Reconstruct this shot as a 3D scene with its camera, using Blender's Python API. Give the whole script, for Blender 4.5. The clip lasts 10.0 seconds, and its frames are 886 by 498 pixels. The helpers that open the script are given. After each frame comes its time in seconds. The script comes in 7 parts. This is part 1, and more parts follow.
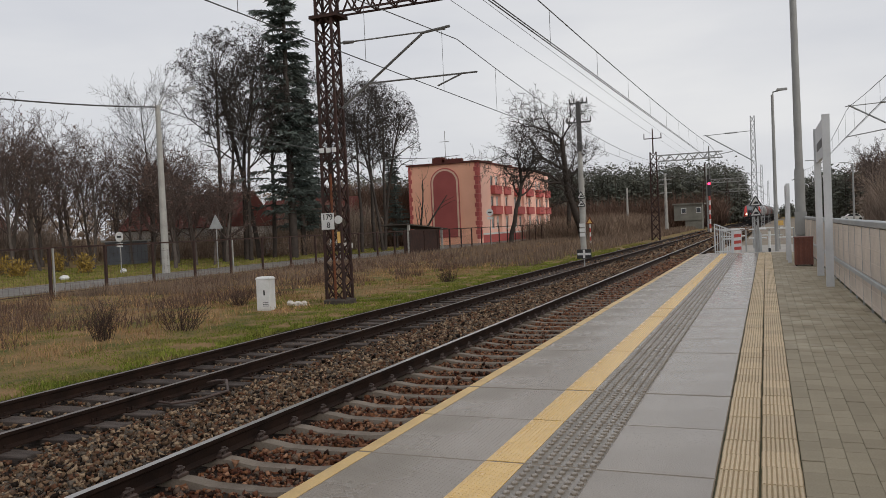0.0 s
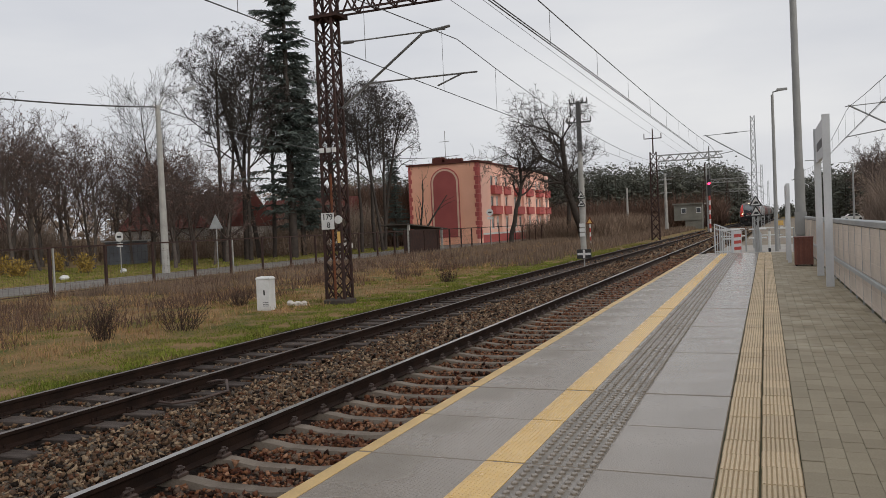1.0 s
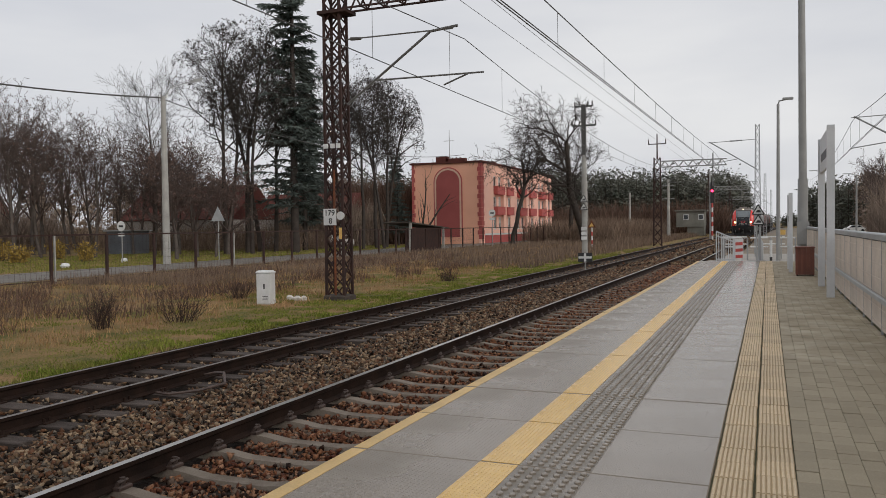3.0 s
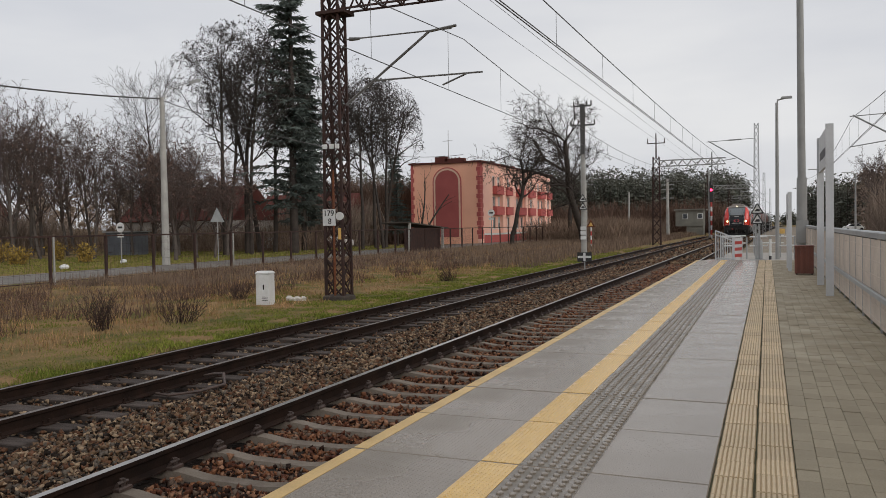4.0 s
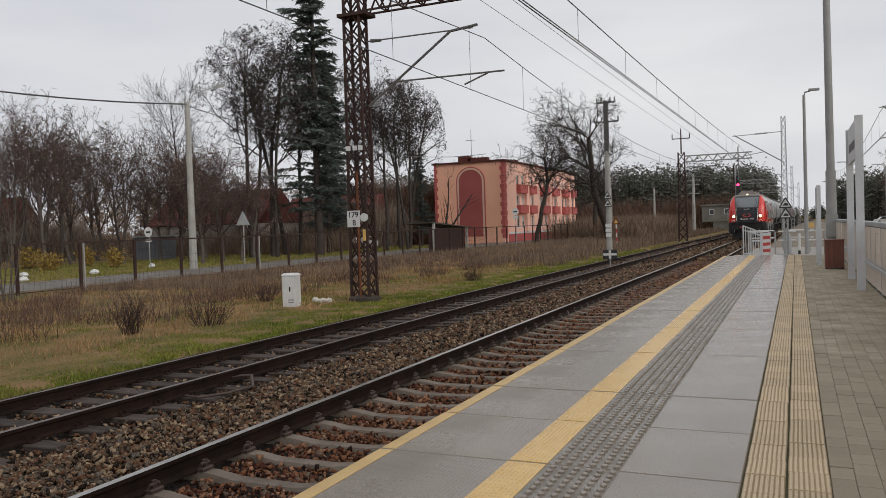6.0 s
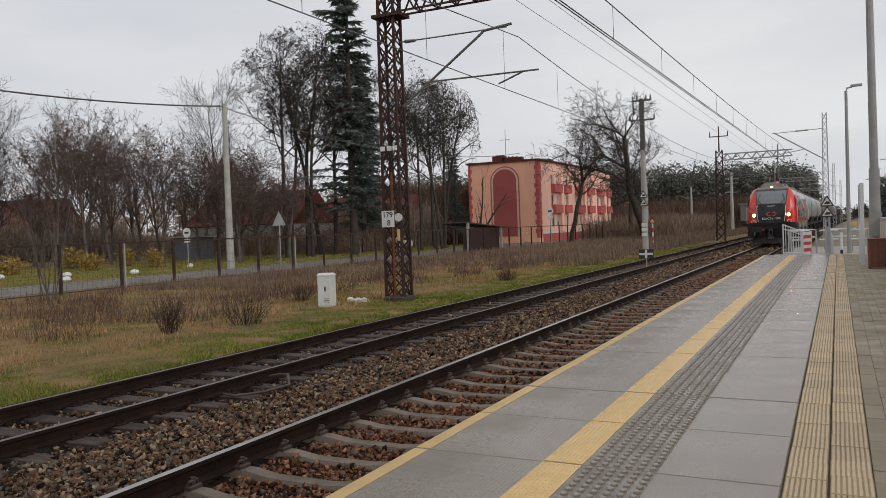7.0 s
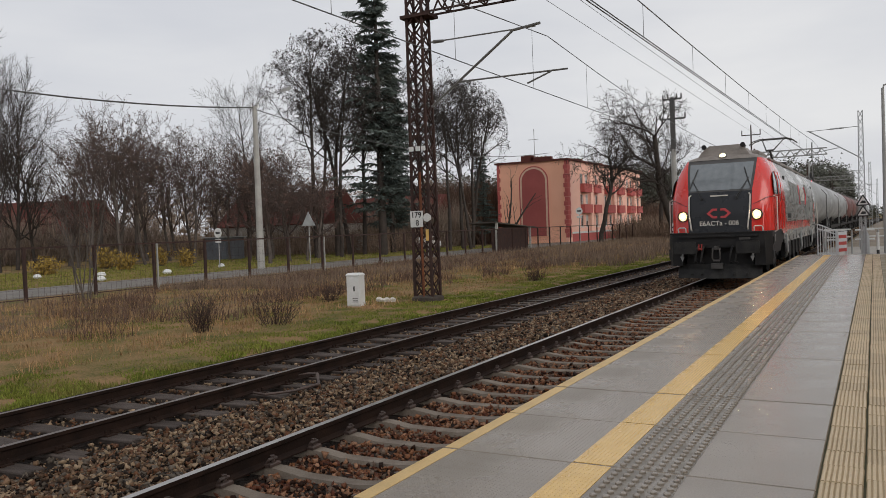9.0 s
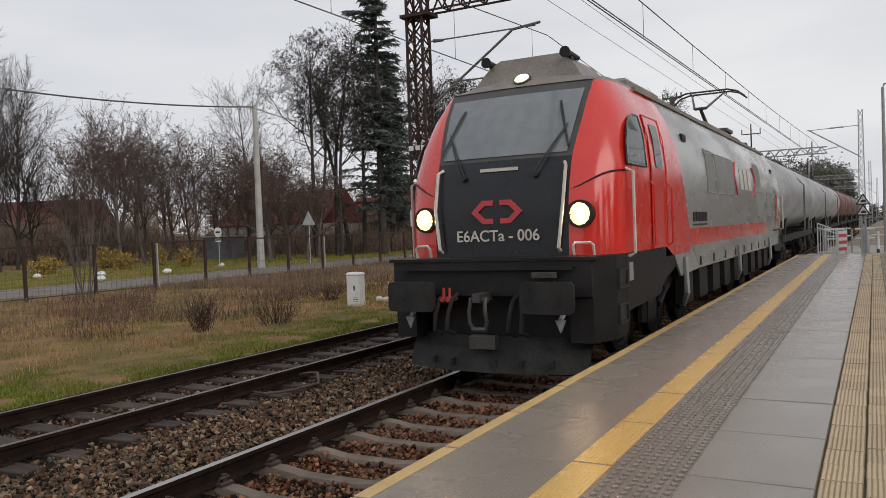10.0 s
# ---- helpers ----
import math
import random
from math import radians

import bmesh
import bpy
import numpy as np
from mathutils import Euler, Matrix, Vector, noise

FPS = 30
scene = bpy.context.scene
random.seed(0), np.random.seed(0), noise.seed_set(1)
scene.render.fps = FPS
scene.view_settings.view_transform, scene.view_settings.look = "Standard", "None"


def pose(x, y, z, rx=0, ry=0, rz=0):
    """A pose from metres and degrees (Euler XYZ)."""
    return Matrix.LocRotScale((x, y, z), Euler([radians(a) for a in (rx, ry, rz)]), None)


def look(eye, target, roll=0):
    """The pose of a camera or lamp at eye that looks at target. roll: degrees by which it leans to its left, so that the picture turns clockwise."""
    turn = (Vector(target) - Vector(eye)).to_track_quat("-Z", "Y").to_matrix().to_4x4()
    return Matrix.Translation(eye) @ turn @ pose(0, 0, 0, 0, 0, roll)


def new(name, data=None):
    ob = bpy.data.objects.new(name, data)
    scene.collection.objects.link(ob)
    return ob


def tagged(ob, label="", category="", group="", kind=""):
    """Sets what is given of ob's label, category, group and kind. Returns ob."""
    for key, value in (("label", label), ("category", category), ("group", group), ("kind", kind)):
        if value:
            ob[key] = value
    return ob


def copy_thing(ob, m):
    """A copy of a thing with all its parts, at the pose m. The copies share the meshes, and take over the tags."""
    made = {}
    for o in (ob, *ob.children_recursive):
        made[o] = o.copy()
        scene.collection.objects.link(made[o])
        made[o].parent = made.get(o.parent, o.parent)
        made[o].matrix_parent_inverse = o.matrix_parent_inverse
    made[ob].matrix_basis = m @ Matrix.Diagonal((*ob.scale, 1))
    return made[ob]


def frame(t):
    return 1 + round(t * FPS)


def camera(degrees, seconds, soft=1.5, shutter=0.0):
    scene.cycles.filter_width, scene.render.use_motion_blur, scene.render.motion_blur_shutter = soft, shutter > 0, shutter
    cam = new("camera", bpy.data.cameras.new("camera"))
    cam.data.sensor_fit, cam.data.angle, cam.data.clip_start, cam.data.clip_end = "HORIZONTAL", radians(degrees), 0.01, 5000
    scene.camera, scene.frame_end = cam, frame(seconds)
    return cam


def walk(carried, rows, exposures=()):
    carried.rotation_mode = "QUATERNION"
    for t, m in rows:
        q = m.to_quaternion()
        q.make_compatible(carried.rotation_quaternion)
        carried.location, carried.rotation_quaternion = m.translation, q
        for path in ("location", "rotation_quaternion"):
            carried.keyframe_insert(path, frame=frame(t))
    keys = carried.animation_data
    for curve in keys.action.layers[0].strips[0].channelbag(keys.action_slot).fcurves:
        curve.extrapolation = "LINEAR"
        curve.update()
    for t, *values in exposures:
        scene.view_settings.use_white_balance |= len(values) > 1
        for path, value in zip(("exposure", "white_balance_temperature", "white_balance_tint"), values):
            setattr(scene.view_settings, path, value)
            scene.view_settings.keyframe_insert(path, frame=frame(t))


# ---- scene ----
from math import sin, cos, pi

# ---- camera ----
EYE = (0.0, 0.0, 1.87)
cam = camera(58.86, 10.0, soft=0.6)
TURNS = [  # seconds, yaw, pitch, roll
    (0, 22.355, -1.527, 2.509),
    (0.5, 22.355, -1.527, 2.509),
    (1, 22.355, -1.531, 2.506),
    (1.5, 22.355, -1.527, 2.509),
    (2, 22.372, -1.538, 2.397),
    (2.1, 22.394, -1.545, 2.141),
    (2.2, 22.440, -1.560, 1.628),
    (2.3, 22.486, -1.574, 1.116),
    (2.4, 22.518, -1.585, 0.740),
    (2.5, 22.523, -1.586, 0.689),
    (2.7, 22.511, -1.586, 0.720),
    (3.8, 22.444, -1.584, 0.940),
    (4, 22.432, -1.584, 0.985),
    (4.5, 22.401, -1.588, 1.195),
    (5, 22.711, -1.593, 1.438),
    (5.5, 23.266, -1.587, 1.716),
    (7, 26.692, -1.481, 2.072),
    (7.5, 27.943, -1.454, 2.119),
    (8, 28.783, -1.410, 2.196),
    (8.5, 28.780, -1.413, 2.144),
    (9, 28.773, -1.401, 2.126),
    (9.5, 28.779, -1.415, 2.160),
    (10, 28.775, -1.458, 2.152),
]
walk(cam, [(t, pose(*EYE, 90 + p, r, y)) for t, y, p, r in TURNS], [(0.0, 0.03), (9.4, 0.03), (10.0, 0.1)])

# ---- light: overcast winter day ----
SUN_EL, SUN_AZ = radians(22), radians(112)
world = bpy.data.worlds.new("overcast_sky")
scene.world = world
world.use_nodes = True
wn, wl = world.node_tree.nodes, world.node_tree.links
wn.clear()
w_out = wn.new("ShaderNodeOutputWorld")
w_bg = wn.new("ShaderNodeBackground")
w_sky = wn.new("ShaderNodeTexSky")
w_sky.sky_type = "NISHITA"
w_sky.sun_disc = False
w_sky.sun_elevation, w_sky.sun_rotation = SUN_EL, SUN_AZ
w_sky.dust_density = 3.0
w_bg.inputs["Strength"].default_value = 0.1
w_co = wn.new("ShaderNodeTexCoord")
w_map = wn.new("ShaderNodeMapping")
w_map.inputs["Scale"].default_value = (1.0, 1.0, 4.0)
w_noise = wn.new("ShaderNodeTexNoise")
w_noise.inputs["Scale"].default_value = 1.6
w_noise.inputs["Detail"].default_value = 5.0
w_ramp = wn.new("ShaderNodeValToRGB")
w_ramp.color_ramp.elements[0].position = 0.3
w_ramp.color_ramp.elements[0].color = (5.5, 5.7, 6.3, 1)
w_ramp.color_ramp.elements[1].position = 0.72
w_ramp.color_ramp.elements[1].color = (7.9, 7.9, 8.0, 1)
w_mix = wn.new("ShaderNodeMixRGB")
w_mix.inputs[0].default_value = 0.94
wl.new(w_co.outputs["Generated"], w_map.inputs["Vector"])
wl.new(w_map.outputs[0], w_noise.inputs["Vector"])
wl.new(w_noise.outputs["Fac"], w_ramp.inputs[0])
wl.new(w_sky.outputs[0], w_mix.inputs[1])
wl.new(w_ramp.outputs[0], w_mix.inputs[2])
wl.new(w_mix.outputs[0], w_bg.inputs["Color"])
wl.new(w_bg.outputs[0], w_out.inputs["Surface"])
sun_data = bpy.data.lights.new("sun", "SUN")
sun_data.energy, sun_data.angle, sun_data.color = 1.3, radians(50), (1.0, 0.96, 0.9)
sun = new("sun", sun_data)
sun.matrix_world = look((30 * sin(SUN_AZ), 30 * cos(SUN_AZ), 30 * math.tan(SUN_EL)), (0, 0, 0))
scene.view_settings.exposure = 0.0


# ---- materials ----
def mat(name, a, b=None, rough=0.8, scale=6.0, fine=60.0, bump=0.2, metal=0.0, emit=None, detail=4.0, gloss_var=0.0, per="", spread=0.25, stretch=None, depth=0.01, spec=0.5):
    """A surface of colours a to b in patches, with fine grain and relief. per: object or island, for a change of tone from piece to piece."""
    m = bpy.data.materials.new(name)
    m.use_nodes = True
    nt = m.node_tree
    n, l = nt.nodes, nt.links
    p = n["Principled BSDF"]
    p.inputs["Roughness"].default_value = rough
    p.inputs["Metallic"].default_value = metal
    p.inputs["Specular IOR Level"].default_value = min(spec, 0.12) if rough >= 0.7 and not metal else spec
    b = b or tuple(c * 0.7 for c in a)
    co = n.new("ShaderNodeTexCoord")
    src = co.outputs["Object"]
    if stretch:
        mp = n.new("ShaderNodeMapping")
        mp.inputs["Scale"].default_value = stretch
        l.new(src, mp.inputs["Vector"])
        src = mp.outputs[0]
    n1, n2 = n.new("ShaderNodeTexNoise"), n.new("ShaderNodeTexNoise")
    for k, s in ((n1, scale), (n2, fine)):
        k.inputs["Scale"].default_value = s
        k.inputs["Detail"].default_value = detail
        l.new(src, k.inputs["Vector"])
    mx = n.new("ShaderNodeMath")
    mx.operation = "MULTIPLY_ADD"
    l.new(n2.outputs["Fac"], mx.inputs[0])
    mx.inputs[1].default_value = 0.6
    l.new(n1.outputs["Fac"], mx.inputs[2])
    rp = n.new("ShaderNodeValToRGB")
    rp.color_ramp.elements[0].position, rp.color_ramp.elements[1].position = 0.55, 1.05
    rp.color_ramp.elements[0].color, rp.color_ramp.elements[1].color = (*a, 1), (*b, 1)
    l.new(mx.outputs[0], rp.inputs[0])
    col = rp.outputs[0]
    if per:
        if per == "object":
            r = n.new("ShaderNodeObjectInfo").outputs["Random"]
        else:
            r = n.new("ShaderNodeNewGeometry").outputs["Random Per Island"]
        mr = n.new("ShaderNodeMapRange")
        mr.inputs[3].default_value, mr.inputs[4].default_value = 1 - spread, 1 + spread
        l.new(r, mr.inputs[0])
        hs = n.new("ShaderNodeHueSaturation")
        l.new(mr.outputs[0], hs.inputs["Value"])
        l.new(col, hs.inputs["Color"])
        col = hs.outputs[0]
    l.new(col, p.inputs["Base Color"])
    if gloss_var:
        mg = n.new("ShaderNodeMapRange")
        mg.inputs[1].default_value, mg.inputs[2].default_value = 0.35, 0.65
        mg.inputs[3].default_value, mg.inputs[4].default_value = max(rough - gloss_var, 0.03), min(rough + gloss_var, 1.0)
        l.new(n1.outputs["Fac"], mg.inputs[0])
        l.new(mg.outputs[0], p.inputs["Roughness"])
    if bump:
        bp = n.new("ShaderNodeBump")
        bp.inputs["Strength"].default_value = bump
        bp.inputs["Distance"].default_value = depth
        l.new(n2.outputs["Fac"], bp.inputs["Height"])
        l.new(bp.outputs[0], p.inputs["Normal"])
    if emit:
        p.inputs["Emission Color"].default_value = (*emit[:3], 1)
        p.inputs["Emission Strength"].default_value = emit[3]
    return m


def glass(name, tint, rough=0.05):
    m = mat(name, tint, tuple(c * 0.8 for c in tint), rough=rough, bump=0.0)
    m.node_tree.nodes["Principled BSDF"].inputs["Specular IOR Level"].default_value = 0.8
    return m


def pebbles(name, colours):
    """Stones that differ from one to the next, each a little mottled."""
    m = mat(name, colours[0], colours[1], 0.75, 9, 60, 0.5, depth=0.02)
    n, l = m.node_tree.nodes, m.node_tree.links
    geo = n.new("ShaderNodeNewGeometry")
    rp = n.new("ShaderNodeValToRGB")
    rp.color_ramp.interpolation = "CONSTANT"
    while len(rp.color_ramp.elements) < len(colours):
        rp.color_ramp.elements.new(0.5)
    for k, c in enumerate(colours):
        rp.color_ramp.elements[k].position = k / len(colours)
        rp.color_ramp.elements[k].color = (*c, 1)
    hs = n.new("ShaderNodeHueSaturation")
    mr = n.new("ShaderNodeMapRange")
    mr.inputs[1].default_value, mr.inputs[2].default_value = 0.3, 0.7
    mr.inputs[3].default_value, mr.inputs[4].default_value = 0.65, 1.3
    nz = [k for k in n if k.type == "TEX_NOISE"][0]
    l.new(geo.outputs["Random Per Island"], rp.inputs[0])
    l.new(nz.outputs["Fac"], mr.inputs[0])
    l.new(mr.outputs[0], hs.inputs["Value"])
    l.new(rp.outputs[0], hs.inputs["Color"])
    l.new(hs.outputs[0], n["Principled BSDF"].inputs["Base Color"])
    return m


M = {}
M["concrete"] = mat("concrete", (0.30, 0.254, 0.203), (0.215, 0.182, 0.145), 0.27, 0.9, 90, 0.45, gloss_var=0.16, per="object", spread=0.035, depth=0.004)
# slab concrete darkened to paint the studs' shade between their rows
M["stud_shade"] = mat("stud_shade", (0.25, 0.214, 0.172), (0.175, 0.15, 0.12), 0.32, 5, 80, 0.4, gloss_var=0.15, depth=0.004)
M["slab_side"] = mat("slab_side", (0.25, 0.24, 0.22), (0.16, 0.15, 0.14), 0.8, 3, 50)
M["yellow_paint"] = mat("yellow_paint", (0.80, 0.51, 0.15), (0.58, 0.355, 0.105), 0.28, 3, 140, 0.3, gloss_var=0.15, depth=0.004)
M["edge_paint"] = mat("edge_paint", (0.70, 0.475, 0.19), (0.52, 0.35, 0.14), 0.5, 3, 80, 0.3, depth=0.004)
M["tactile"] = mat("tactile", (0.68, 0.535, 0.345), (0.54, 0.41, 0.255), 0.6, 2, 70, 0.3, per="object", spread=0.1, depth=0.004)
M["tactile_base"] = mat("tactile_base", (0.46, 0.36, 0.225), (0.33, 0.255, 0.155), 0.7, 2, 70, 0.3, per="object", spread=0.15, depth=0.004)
M["paver"] = mat("paver", (0.41, 0.350, 0.252), (0.295, 0.252, 0.180), 0.72, 2, 90, 0.3, per="island", spread=0.09, depth=0.004, gloss_var=0.15)
M["paver_one"] = mat("paver_one", (0.41, 0.350, 0.252), (0.295, 0.252, 0.180), 0.72, 2, 90, 0.3, per="object", spread=0.09, depth=0.004, gloss_var=0.15)
M["joint_dirt"] = mat("joint_dirt", (0.12, 0.10, 0.07), (0.07, 0.075, 0.04), 0.95, 4, 60)
M["rail_steel"] = mat("rail_steel", (0.036, 0.020, 0.014), (0.016, 0.010, 0.008), 0.7, 4, 60, 0.3)
M["rail_top"] = mat("rail_top", (0.42, 0.40, 0.38), (0.33, 0.30, 0.28), 0.3, 3, 60, 0.05, metal=0.8)
M["rail_top_dull"] = mat("rail_top_dull", (0.16, 0.13, 0.115), (0.12, 0.095, 0.08), 0.45, 3, 60, 0.1, metal=0.4)
M["sleeper_conc"] = mat("sleeper_conc", (0.245, 0.205, 0.165), (0.15, 0.12, 0.095), 0.8, 4, 60, 0.3, per="object", spread=0.12)
M["sleeper_wood"] = mat("sleeper_wood", (0.115, 0.092, 0.08), (0.05, 0.04, 0.035), 0.75, 3, 40, 0.5, per="object", spread=0.2, stretch=(1, 8, 8))
M["ballast"] = pebbles("ballast", [(0.02, 0.013, 0.009), (0.10, 0.062, 0.040), (0.19, 0.118, 0.07), (0.13, 0.105, 0.082), (0.33, 0.235, 0.15), (0.15, 0.072, 0.04)])
M["ballast_rust"] = pebbles("ballast_rust", [(0.03, 0.014, 0.009), (0.15, 0.06, 0.032), (0.23, 0.10, 0.05), (0.16, 0.11, 0.08), (0.32, 0.17, 0.10), (0.10, 0.036, 0.02)])
# bed coloured near black to paint the shade in gaps between stones
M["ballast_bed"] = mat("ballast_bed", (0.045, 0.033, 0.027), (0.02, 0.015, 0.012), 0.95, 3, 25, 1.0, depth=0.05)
M["asphalt"] = mat("asphalt", (0.19, 0.165, 0.138), (0.10, 0.088, 0.074), 0.6, 0.9, 60, 0.3)
M["footing"] = mat("footing", (0.10, 0.085, 0.072), (0.055, 0.046, 0.04), 0.9, 3, 40, 0.4)
M["clip_steel"] = mat("clip_steel", (0.10, 0.062, 0.048), (0.05, 0.034, 0.028), 0.6, 6, 60, 0.3)
M["rust"] = mat("rust", (0.07, 0.038, 0.031), (0.042, 0.03, 0.028), 0.75, 3, 30, 0.3)
M["rust_bright"] = mat("rust_bright", (0.24, 0.085, 0.04), (0.10, 0.045, 0.03), 0.75, 3, 30, 0.3)
M["galv"] = mat("galv", (0.42, 0.43, 0.43), (0.33, 0.34, 0.34), 0.5, 2, 40, 0.1, metal=0.3)
M["grey_post"] = mat("grey_post", (0.34, 0.34, 0.33), (0.27, 0.27, 0.26), 0.6, 2, 40, 0.15)
M["post_conc"] = mat("post_conc", (0.42, 0.41, 0.38), (0.30, 0.29, 0.27), 0.8, 1.5, 40, 0.3)
M["white_paint"] = mat("white_paint", (0.72, 0.72, 0.71), (0.6, 0.6, 0.58), 0.45, 3, 40, 0.1)
M["black_paint"] = mat("black_paint", (0.02, 0.02, 0.02), (0.03, 0.03, 0.03), 0.5, 3, 40, 0.1)
M["red_paint"] = mat("red_paint", (0.50, 0.06, 0.05), (0.40, 0.05, 0.04), 0.5, 3, 40, 0.1)
M["wire"] = mat("wire", (0.06, 0.06, 0.06), (0.08, 0.075, 0.07), 0.5, 3, 40, 0.0)
M["arm_steel"] = mat("arm_steel", (0.20, 0.195, 0.185), (0.13, 0.125, 0.12), 0.5, 3, 40, 0.1, metal=0.3)
M["cabinet"] = mat("cabinet", (0.74, 0.74, 0.73), (0.62, 0.62, 0.6), 0.5, 3, 30, 0.1)
M["bark"] = mat("bark", (0.075, 0.062, 0.054), (0.042, 0.036, 0.032), 0.9, 3, 30, 0.6)
M["bark_grey"] = mat("bark_grey", (0.14, 0.118, 0.104), (0.085, 0.073, 0.065), 0.9, 3, 30, 0.5)
M["twig_brown"] = mat("twig_brown", (0.13, 0.098, 0.086), (0.08, 0.062, 0.055), 0.9, 3, 30, 0.2)
M["pods"] = mat("pods", (0.045, 0.042, 0.042), (0.07, 0.06, 0.055), 0.9, 3, 30, 0.0, per="island", spread=0.4)
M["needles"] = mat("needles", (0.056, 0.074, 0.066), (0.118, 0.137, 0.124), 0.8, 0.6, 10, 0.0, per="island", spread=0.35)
# distant needles, with air haze mixed into the colour as a paler tone
M["needles_hazed"] = mat("needles_hazed", (0.07, 0.079, 0.063), (0.14, 0.138, 0.112), 0.9, 0.12, 1, 0.0, per="island", spread=0.4)
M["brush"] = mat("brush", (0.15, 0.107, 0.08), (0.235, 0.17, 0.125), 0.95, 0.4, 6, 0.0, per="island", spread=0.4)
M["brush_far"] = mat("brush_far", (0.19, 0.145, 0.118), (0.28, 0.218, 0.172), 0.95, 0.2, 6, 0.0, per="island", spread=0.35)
M["brush_dark"] = mat("brush_dark", (0.10, 0.062, 0.047), (0.15, 0.095, 0.07), 0.95, 0.5, 6, 0.0, per="island", spread=0.4)
M["straw"] = mat("straw", (0.46, 0.30, 0.15), (0.24, 0.14, 0.07), 0.95, 0.4, 6, 0.0, per="island", spread=0.45)
M["grass"] = mat("grass", (0.145, 0.165, 0.03), (0.23, 0.21, 0.06), 0.9, 0.4, 6, 0.0, per="island", spread=0.35)


# ---- mesh helpers ----
class Geo:
    """Gathers vertices and faces of one mesh; a face takes the material slot in use."""

    def __init__(self):
        self.v, self.f, self.s, self.slot = [], [], [], 0

    def add(self, vs, fs):
        k = len(self.v)
        self.v.extend(tuple(p) for p in vs)
        self.f.extend(tuple(i + k for i in q) for q in fs)
        self.s.extend([self.slot] * len(fs))
        return self

    def box(self, x0, x1, y0, y1, z0, z1, m=None, bev=0.0):
        if bev:
            b = bev
            vs = [(x0, y0, z0), (x1, y0, z0), (x1, y1, z0), (x0, y1, z0), (x0, y0, z1 - b), (x1, y0, z1 - b), (x1, y1, z1 - b), (x0, y1, z1 - b),
                  (x0 + b, y0 + b, z1), (x1 - b, y0 + b, z1), (x1 - b, y1 - b, z1), (x0 + b, y1 - b, z1)]
            fs = [(3, 2, 1, 0), (0, 1, 5, 4), (1, 2, 6, 5), (2, 3, 7, 6), (3, 0, 4, 7), (4, 5, 9, 8), (5, 6, 10, 9), (6, 7, 11, 10), (7, 4, 8, 11), (8, 9, 10, 11)]
        else:
            vs = [(x0, y0, z0), (x1, y0, z0), (x1, y1, z0), (x0, y1, z0), (x0, y0, z1), (x1, y0, z1), (x1, y1, z1), (x0, y1, z1)]
            fs = [(3, 2, 1, 0), (0, 1, 5, 4), (1, 2, 6, 5), (2, 3, 7, 6), (3, 0, 4, 7), (4, 5, 6, 7)]
        if m is not None:
            vs = [m @ Vector(p) for p in vs]
        return self.add(vs, fs)

    def tube(self, p0, p1, r0, r1=None, n=8, cap=True):
        r1 = r0 if r1 is None else r1
        p0, p1 = Vector(p0), Vector(p1)
        d = p1 - p0
        if d.length < 1e-6:
            return self
        d.normalize()
        a = d.orthogonal().normalized()
        b = d.cross(a)
        vs = []
        for p, r in ((p0, r0), (p1, r1)):
            for i in range(n):
                t = 2 * pi * i / n
                vs.append(p + a * (r * cos(t)) + b * (r * sin(t)))
        fs = [(i, (i + 1) % n, n + (i + 1) % n, n + i) for i in range(n)]
        if cap:
            fs += [tuple(range(n - 1, -1, -1)), tuple(range(n, 2 * n))]
        return self.add(vs, fs)

    def path(self, pts, r, n=6):
        pts = [Vector(p) for p in pts]
        rr = r if isinstance(r, (list, tuple)) else [r] * len(pts)
        vs, a = [], None
        for i, p in enumerate(pts):
            d = (pts[min(i + 1, len(pts) - 1)] - pts[max(i - 1, 0)]).normalized()
            a = d.orthogonal().normalized() if a is None else (a - d * a.dot(d)).normalized()
            b = d.cross(a)
            vs += [p + a * (rr[i] * cos(2 * pi * k / n)) + b * (rr[i] * sin(2 * pi * k / n)) for k in range(n)]
        fs = [(j * n + k, j * n + (k + 1) % n, (j + 1) * n + (k + 1) % n, (j + 1) * n + k) for j in range(len(pts) - 1) for k in range(n)]
        fs += [tuple(range(n - 1, -1, -1)), tuple((len(pts) - 1) * n + k for k in range(n))]
        return self.add(vs, fs)

    def loft(self, rings, close=True, caps=True):
        n = len(rings[0])
        vs = [p for r in rings for p in r]
        last = n if close else n - 1
        fs = [(j * n + k, j * n + (k + 1) % n, (j + 1) * n + (k + 1) % n, (j + 1) * n + k) for j in range(len(rings) - 1) for k in range(last)]
        if caps:
            fs += [tuple(range(n - 1, -1, -1)), tuple((len(rings) - 1) * n + k for k in range(n))]
        return self.add(vs, fs)

    def plate(self, outline, normal_to, m0, m1):
        """A flat outline given in two axes, thick from m0 to m1 along the third axis."""
        def at(p, d):
            a, b = p
            return {"x": (d, a, b), "y": (a, d, b), "z": (a, b, d)}[normal_to]
        n = len(outline)
        vs = [at(p, m0) for p in outline] + [at(p, m1) for p in outline]
        fs = [tuple(range(n - 1, -1, -1)), tuple(range(n, 2 * n))] + [(i, (i + 1) % n, n + (i + 1) % n, n + i) for i in range(n)]
        return self.add(vs, fs)

